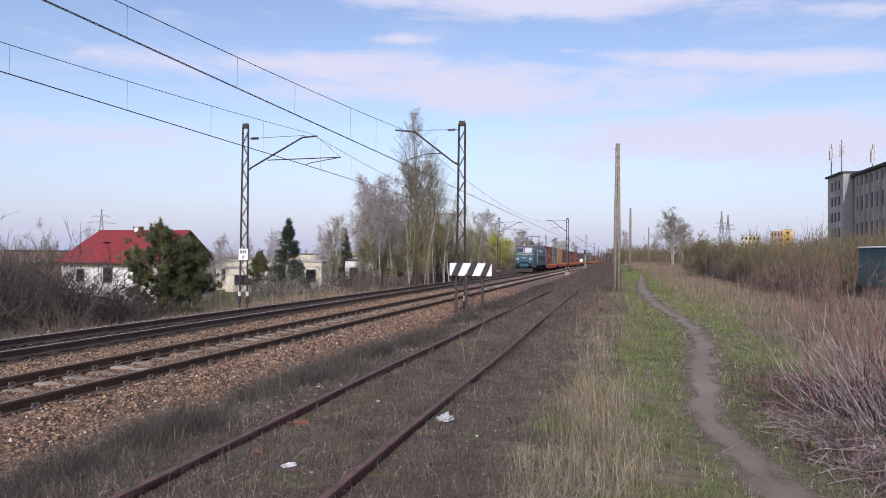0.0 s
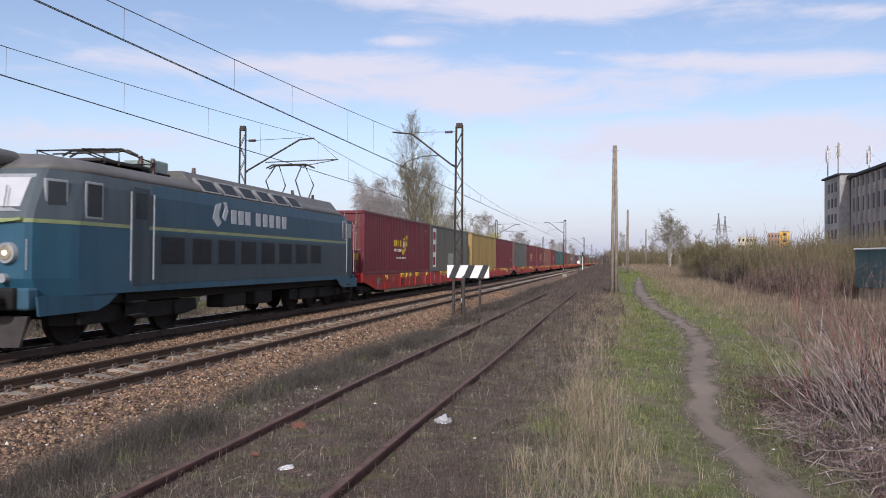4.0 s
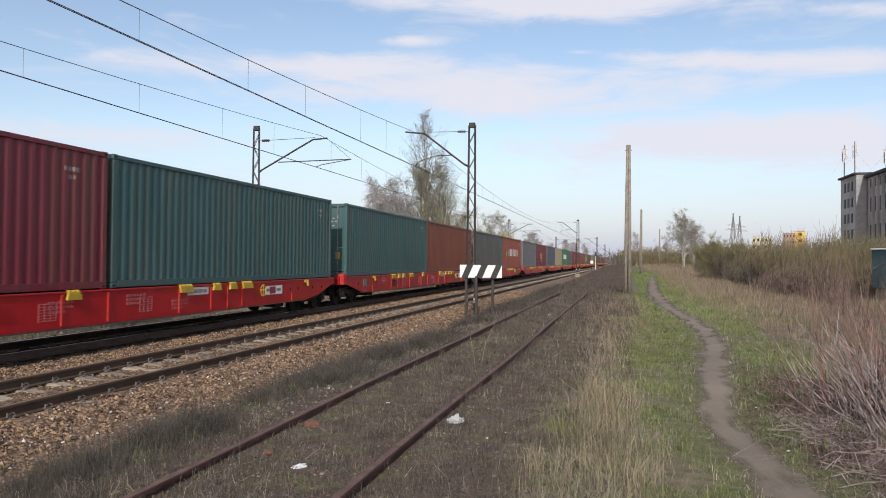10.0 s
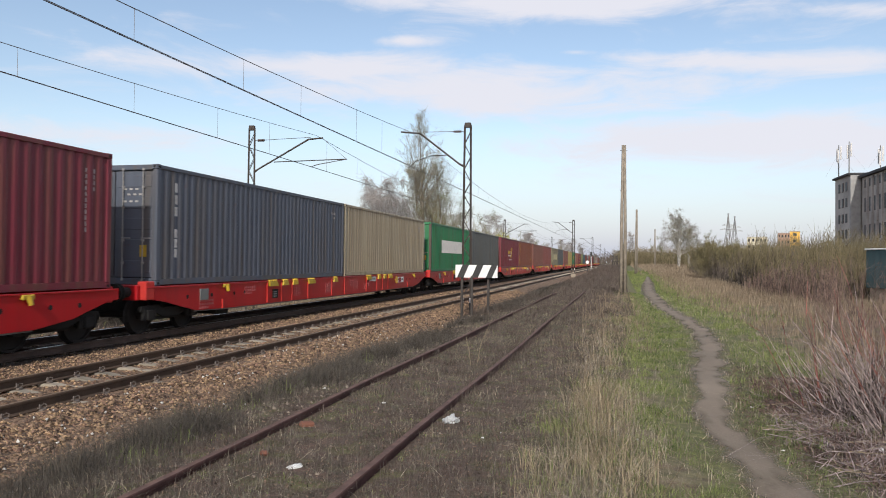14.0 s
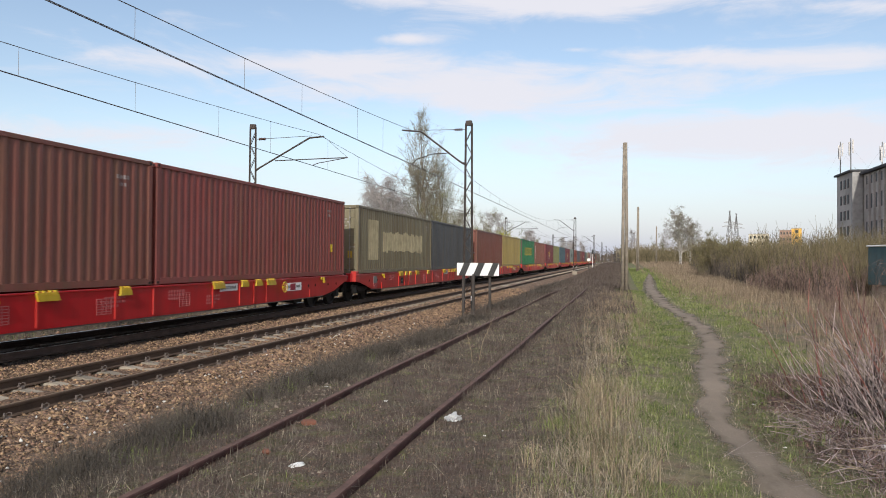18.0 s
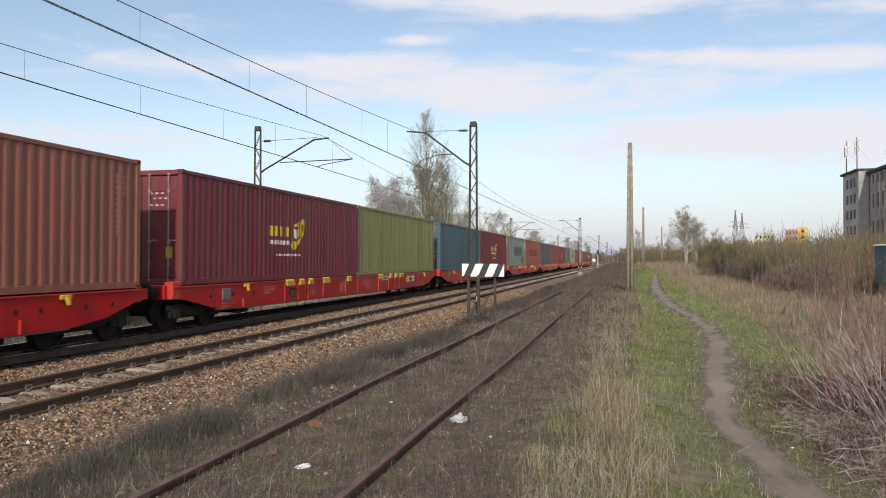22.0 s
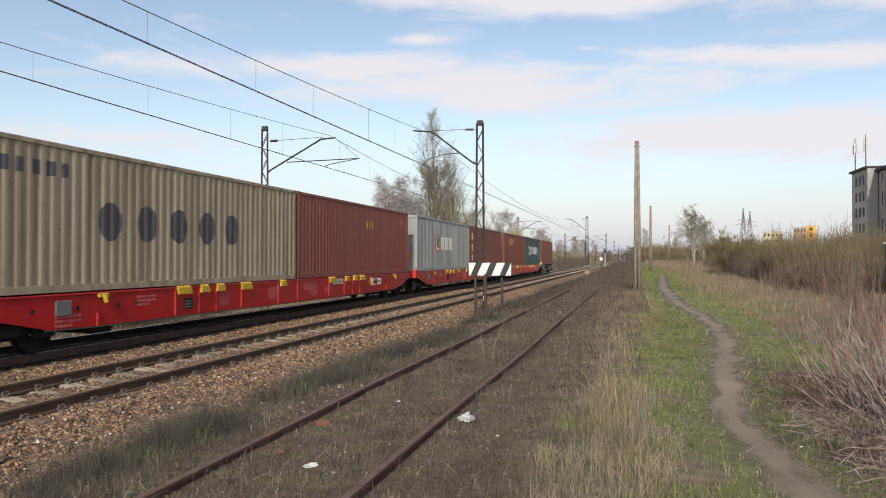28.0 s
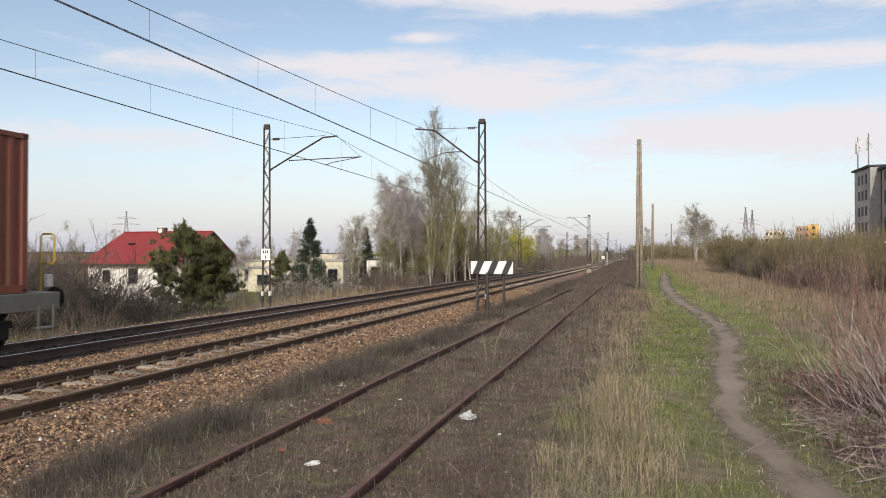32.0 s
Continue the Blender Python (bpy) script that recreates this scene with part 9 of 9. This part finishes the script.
def thicket():
    """The willow thicket before the industrial building: thousands of upright stems."""
    for part_no, (n, x0, x1, y0, y1, twig, hh) in enumerate(((700, 7.4, 10, 24, 50, "twig_red", 1.7), (3800, 8.6, 19, 36, 64, "twig_olive", 3.15), (3000, 8.8, 24, 48, 130, "twig_olive", 3.6), (2600, -24.0, -16.4, 57.5, 80, "brush", 2.1), (2600, -23.5, -16.6, 80, 210, "brush", 2.9), (1300, 7.8, 14, 36, 110, "brush", 2.4), (1000, 7.9, 13, 33, 80, "twig_dark", 1.5))):
        r = np.random.default_rng(200 + part_no)
        x, y = r.uniform(x0, x1, n), r.uniform(y0, y1, n)
        x += np.where(y > 60, (y - 60) * 0.03, 0)
        clear = ~((x > y * 0.285 - 0.6) & (y < 37.5))
        x, y = x[clear], y[clear]
        n = len(x)
        z = ground_z(x, y)
        P = np.column_stack([x, y, z - 0.1])
        H = hh * r.uniform(0.6, 1.04, n) * (0.85 + 0.25 * np.sin(x * 0.9 + y * 0.35))
        d = np.column_stack([r.normal(0, 0.1, n), r.normal(0, 0.1, n), np.ones(n)])
        wid = 0.010 + 0.00022 * y
        A, Bp, ra, rb = [], [], [], []
        cur = P
        for s in range(3):
            nx = cur + d * (H / 3)[:, None]
            A.append(cur), Bp.append(nx), ra.append(wid * (1 - s / 3.4)), rb.append(wid * (1 - (s + 1) / 3.4))
            for _ in range(3):
                b = cur + (nx - cur) * r.uniform(0.2, 1, (n, 1))
                sd = np.column_stack([r.normal(0, 0.3, n), r.normal(0, 0.3, n), r.uniform(0.5, 1.1, n)])
                A.append(b), Bp.append(b + sd * (H * r.uniform(0.1, 0.28, n))[:, None]), ra.append(wid * 0.5), rb.append(wid * 0.2)
            cur = nx
            d = d + np.column_stack([r.normal(0, 0.09, n), r.normal(0, 0.09, n), np.zeros(n)])
        if twig == "twig_olive":
            tips = np.concatenate(Bp[5:])
            tips = tips[r.uniform(0, 1, len(tips)) < 0.4]
            tagged(new("thicket_buds", leaf_mesh("thicket_buds", tips, 0.034, V["thicket_bud"], part_no, 1, 0.1)), "opening yellow-green buds on the willow thicket", "leaves", kind="stuff")
        v, q = rods(np.concatenate(A), np.concatenate(Bp), np.concatenate(ra), np.concatenate(rb), 3)
        stuff("thicket", {"twig_red": "thicket edge of red-brown stems", "brush": "brown bare undergrowth of thin stems", "twig_dark": "dark low undergrowth at the thicket's foot"}.get(twig, "dense bare willow thicket of upright stems"), "thicket", (v, q), V[twig])


thicket()


def far_woods():
    """Bare copses that close the view in the distance."""
    for k, (n, a0, a1, d0, d1, h, twig) in enumerate(((5200, -1.15, -0.30, 105, 190, 4.2, "twig"), (3400, -1.1, -0.24, 90, 170, 3.0, "twig_dark"), (3600, -0.12, 0.30, 300, 430, 7.0, "twig"), (2600, -0.2, 0.34, 240, 420, 4.6, "twig_dark"), (2200, 0.0, 0.12, 190, 260, 3.6, "twig_olive"), (3000, -0.25, 0.3, 930, 1150, 13.0, "brush"))):
        r = np.random.default_rng(400 + k)
        a, d = r.uniform(a0, a1, n), r.uniform(d0, d1, n)
        x, y = d * np.sin(a), d * np.cos(a)
        keep = (np.abs(x + 10.1) > 7.5) | (d > 905)
        x, y, d = x[keep], y[keep], d[keep]
        n = len(x)
        lump = 0.55 + 0.5 * np.array([noise.noise((p * 0.07, q * 0.07, k)) for p, q in zip(x, y)]) + r.uniform(0, 0.45, n)
        H = h * np.clip(lump, 0.25, 1.6)
        P = np.column_stack([x, y, ground_z(x, y) - 0.1])
        A, C, ra, rb = [], [], [], []
        T = P + np.column_stack([r.normal(0, 0.12, n), r.normal(0, 0.12, n), np.ones(n)]) * H[:, None]
        A.append(P), C.append(T), ra.append(0.00035 * d), rb.append(0.0001 * d)
        for _ in range(6):
            t = r.uniform(0.2, 1, (n, 1))
            b = P + (T - P) * t
            A.append(b), C.append(b + np.column_stack([r.normal(0, 0.3, n), r.normal(0, 0.3, n), r.uniform(0.1, 0.6, n)]) * (H * 0.4)[:, None]), ra.append(0.00028 * d), rb.append(0.0001 * d)
        stuff("far_copse", "distant bare copse closing the view", "woods", rods(np.concatenate(A), np.concatenate(C), np.concatenate(ra), np.concatenate(rb), 3), V[twig])


far_woods()

# ---- litter ----


def crumple(name, label, category, x, y, s, flat, material, seed, lift=0.0):
    bm = bmesh.new()
    bmesh.ops.create_icosphere(bm, subdivisions=3, radius=1.0)
    for v in bm.verts:
        k = 0.75 + 0.45 * noise.noise(v.co * 2.3 + Vector((seed, 0, 0))) + 0.2 * noise.noise(v.co * 6 + Vector((0, seed, 0)))
        v.co = Vector((v.co.x * s[0] * k, v.co.y * s[1] * k, max(-0.2, v.co.z) * s[2] * k))
    me = bpy.data.meshes.new(name)
    bm.to_mesh(me)
    bm.free()
    me.materials.append(material)
    ob = tagged(new(name, me), label, category)
    ob.matrix_world = pose(x, y, float(ground_z(x, y)) + 0.25 * s[2] + lift, 0, 0, seed * 31)
    return ob


def litter():
    film_ = mat("grey_white_plastic_film", (0.42, 0.43, 0.43), 0.35, 0, 0.2, 9, 0.4, 60)
    rag = mat("white_plastic_scrap", (0.78, 0.78, 0.76), 0.5, 0, 0.1, 9, 0.3, 60)
    clay = mat("orange_clay_brick", (0.20, 0.085, 0.055), 0.95, 0, 0.3, 8, 0.5, 60)
    crumple("plastic_bag", "crumpled grey-white plastic bag by the rusty rail", "litter", -1.83, 8.05, (0.12, 0.09, 0.085), 0.6, film_, 1)
    crumple("plastic_scrap", "torn white plastic scrap among the weeds", "litter", -2.76, 5.98, (0.10, 0.05, 0.025), 0.3, rag, 2)
    for i, (x, y) in enumerate(((-3.33, 7.5), (-3.2, 6.25))):
        g = Geo().box((0, 0, 0.025), (0.16 - 0.06 * i, 0.1 - 0.02 * i, 0.065 - 0.02 * i), 0.02)
        b = tagged(new("broken_brick", g.mesh("broken_brick", clay)), "broken orange clay brick lying by the rail", "brick", "broken bricks")
        b.matrix_world = pose(x, y, float(ground_z(x, y)) - 0.005, 6, 4, 50 + 70 * i)
    r = np.random.default_rng(77)
    for i in range(26):
        x, y = (r.uniform(-5.0, 3.2), r.uniform(6, 26))
        if float(path_edge(np.array([[x, y]]))[0]) < 0.1 or abs(x - SIDE_L) < 0.12 or abs(x - SIDE_R) < 0.12:
            continue
        s = r.uniform(0.015, 0.04)
        crumple("paper_scrap", "small white scrap of paper or plastic in the grass", "litter", x, y, (s, s * 0.7, s * 0.4), 0.3, rag, 10 + i)
    crumple("plastic_bottle", "white plastic bottle caught under the dead bush", "litter", 2.42, 7.75, (0.03, 0.07, 0.035), 0.5, rag, 5)
    xy = np.column_stack([2.45 + r.normal(0, 0.5, 18000), r.uniform(5.4, 12.6, 18000)])
    xy = xy[(path_edge(xy) > 0.35) & (xy[:, 0] > 1.85 + 0.2 * np.sin(xy[:, 1] * 3))]
    v, q = blades(xy, r.uniform(0.02, 0.09, len(xy)), r.uniform(0.008, 0.02, len(xy)), 2.6, seed=333, bend=0.9)
    stuff("dead_leaves", "reddish-brown dead leaves and stems under the bush", "litter", (v, q), mat("red_brown_dead_leaf", (0.10, 0.055, 0.042), 0.95, 0, 0.4, 3, 0, 30, island=True, second=(0.26, 0.165, 0.13)))
    xy = np.column_stack([2.35 + r.normal(0, 0.35, 1500), r.uniform(5.2, 9.6, 1500)])
    xy = xy[path_edge(xy) > 0.25]
    v, q = blades(xy, r.uniform(0.06, 0.22, len(xy)), r.uniform(0.005, 0.009, len(xy)), 3.2, seed=334, bend=0.9)
    stuff("fallen_stems", "bleached broken stems strewn before the bush", "litter", (v, q), V["twig_grey"])
    # grit and small leaves trodden into the path
    yy = 4.4 + 22 * r.uniform(0, 1, 2600) ** 1.9
    py, px, pw = zip(*PATH_MID)
    xy = np.column_stack([np.interp(yy, py, px) + r.normal(0, 0.3, 2600) * np.interp(yy, py, pw), yy])
    v, q = blades(xy, r.uniform(0.012, 0.035, 2600), r.uniform(0.006, 0.016, 2600), 3.5, seed=335, bend=0.6)
    v[:, 2] += 0.012
    stuff("path_litter", "crumbs and dry leaf scraps trodden into the path", "litter", (v, q), V["straw"])
    # a tall thin stalk that stands alone between the siding's rails
    for i, (x, y, H, le) in enumerate(((-2.47, 12.85, 0.82, 0.25), (-2.55, 12.75, 0.55, -0.1))):
        g = Geo().tube([(0, 0, 0), (le * 0.3, 0, H * 0.5), (le, 0.03, H)], [0.005, 0.004, 0.002], 4)
        for k in range(7):
            z = H * (0.55 + 0.06 * k)
            g.tube([(le * z / H, 0, z), (le * z / H + 0.07 * math.cos(k * 2.4), 0.07 * math.sin(k * 2.4), z + 0.08)], 0.002, 3)
        s_ = tagged(new("dead_stalk", g.mesh("dead_stalk", V["straw"])), "tall thin bleached weed stalk standing alone", "weed", "dead stalks")
        s_.matrix_world = pose(x, y, float(ground_z(x, y)) - 0.02)
    # cut stems lying about
    g_mat = V["twig_grey"]
    for i in range(60):
        x, y, a, L = r.uniform(1.75, 2.9), r.uniform(6.6, 10.4), r.uniform(0, math.pi), r.uniform(0.15, 0.75)
        g = Geo().tube([(-L / 2, 0, 0), (0, 0.02, 0.012), (L / 2, 0, 0)], 0.005, 4)
        s_ = tagged(new("dead_stick", g.mesh("dead_stick", V["straw"] if i % 2 else g_mat)), "bleached dead stick lying on the turf", "stick", "sticks on the ground")
        s_.matrix_world = pose(x, y, float(ground_z(x, y)) + 0.02, 0, 0, math.degrees(a))
    for i, (x, y) in enumerate(((0.25, 15.6), (-0.05, 11.2), (0.35, 9.4), (2.8, 22.0), (0.5, 24))):
        xy = np.column_stack([x + r.normal(0, 0.13, 240), y + r.normal(0, 0.18, 240)])
        v, q = blades(xy, r.uniform(0.06, 0.15, 240), r.uniform(0.006, 0.012, 240), 0.5, seed=300 + i)
        tagged(new("grass_tuft", fast_mesh("grass_tuft", v, q, V["turf"])), "dark green tuft of fresh grass", "grass", kind="stuff")


litter()

# ---- what moves ----
RUN = [  # seconds, place of the train along the line
    (0, 94.70), (1, 72.30), (2, 49.90), (3.5, 16.30), (5.5, -28.74), (6, -39.90), (7, -62.63), (8, -85.34),
    (9, -108.06), (10, -130.78), (11.5, -165.04), (12.5, -187.98), (13, -199.30), (14, -222.22), (14.5, -233.79), (16.5, -279.64),
    (17.5, -302.51), (18.5, -325.60), (19, -337.17), (20, -360.21), (21, -383.19), (22, -406.42), (23, -429.56), (23.5, -441.15),
    (24.5, -464.20), (25.5, -487.38), (27.5, -533.39), (28, -544.82), (29, -567.62), (30, -590.43), (31.3, -619.70), (32, -635.25),
]


def motions():
    for ob, back, height in TRAIN:
        walk(ob, [(t, pose(XF, s + back, height)) for t, s in RUN])


motions()
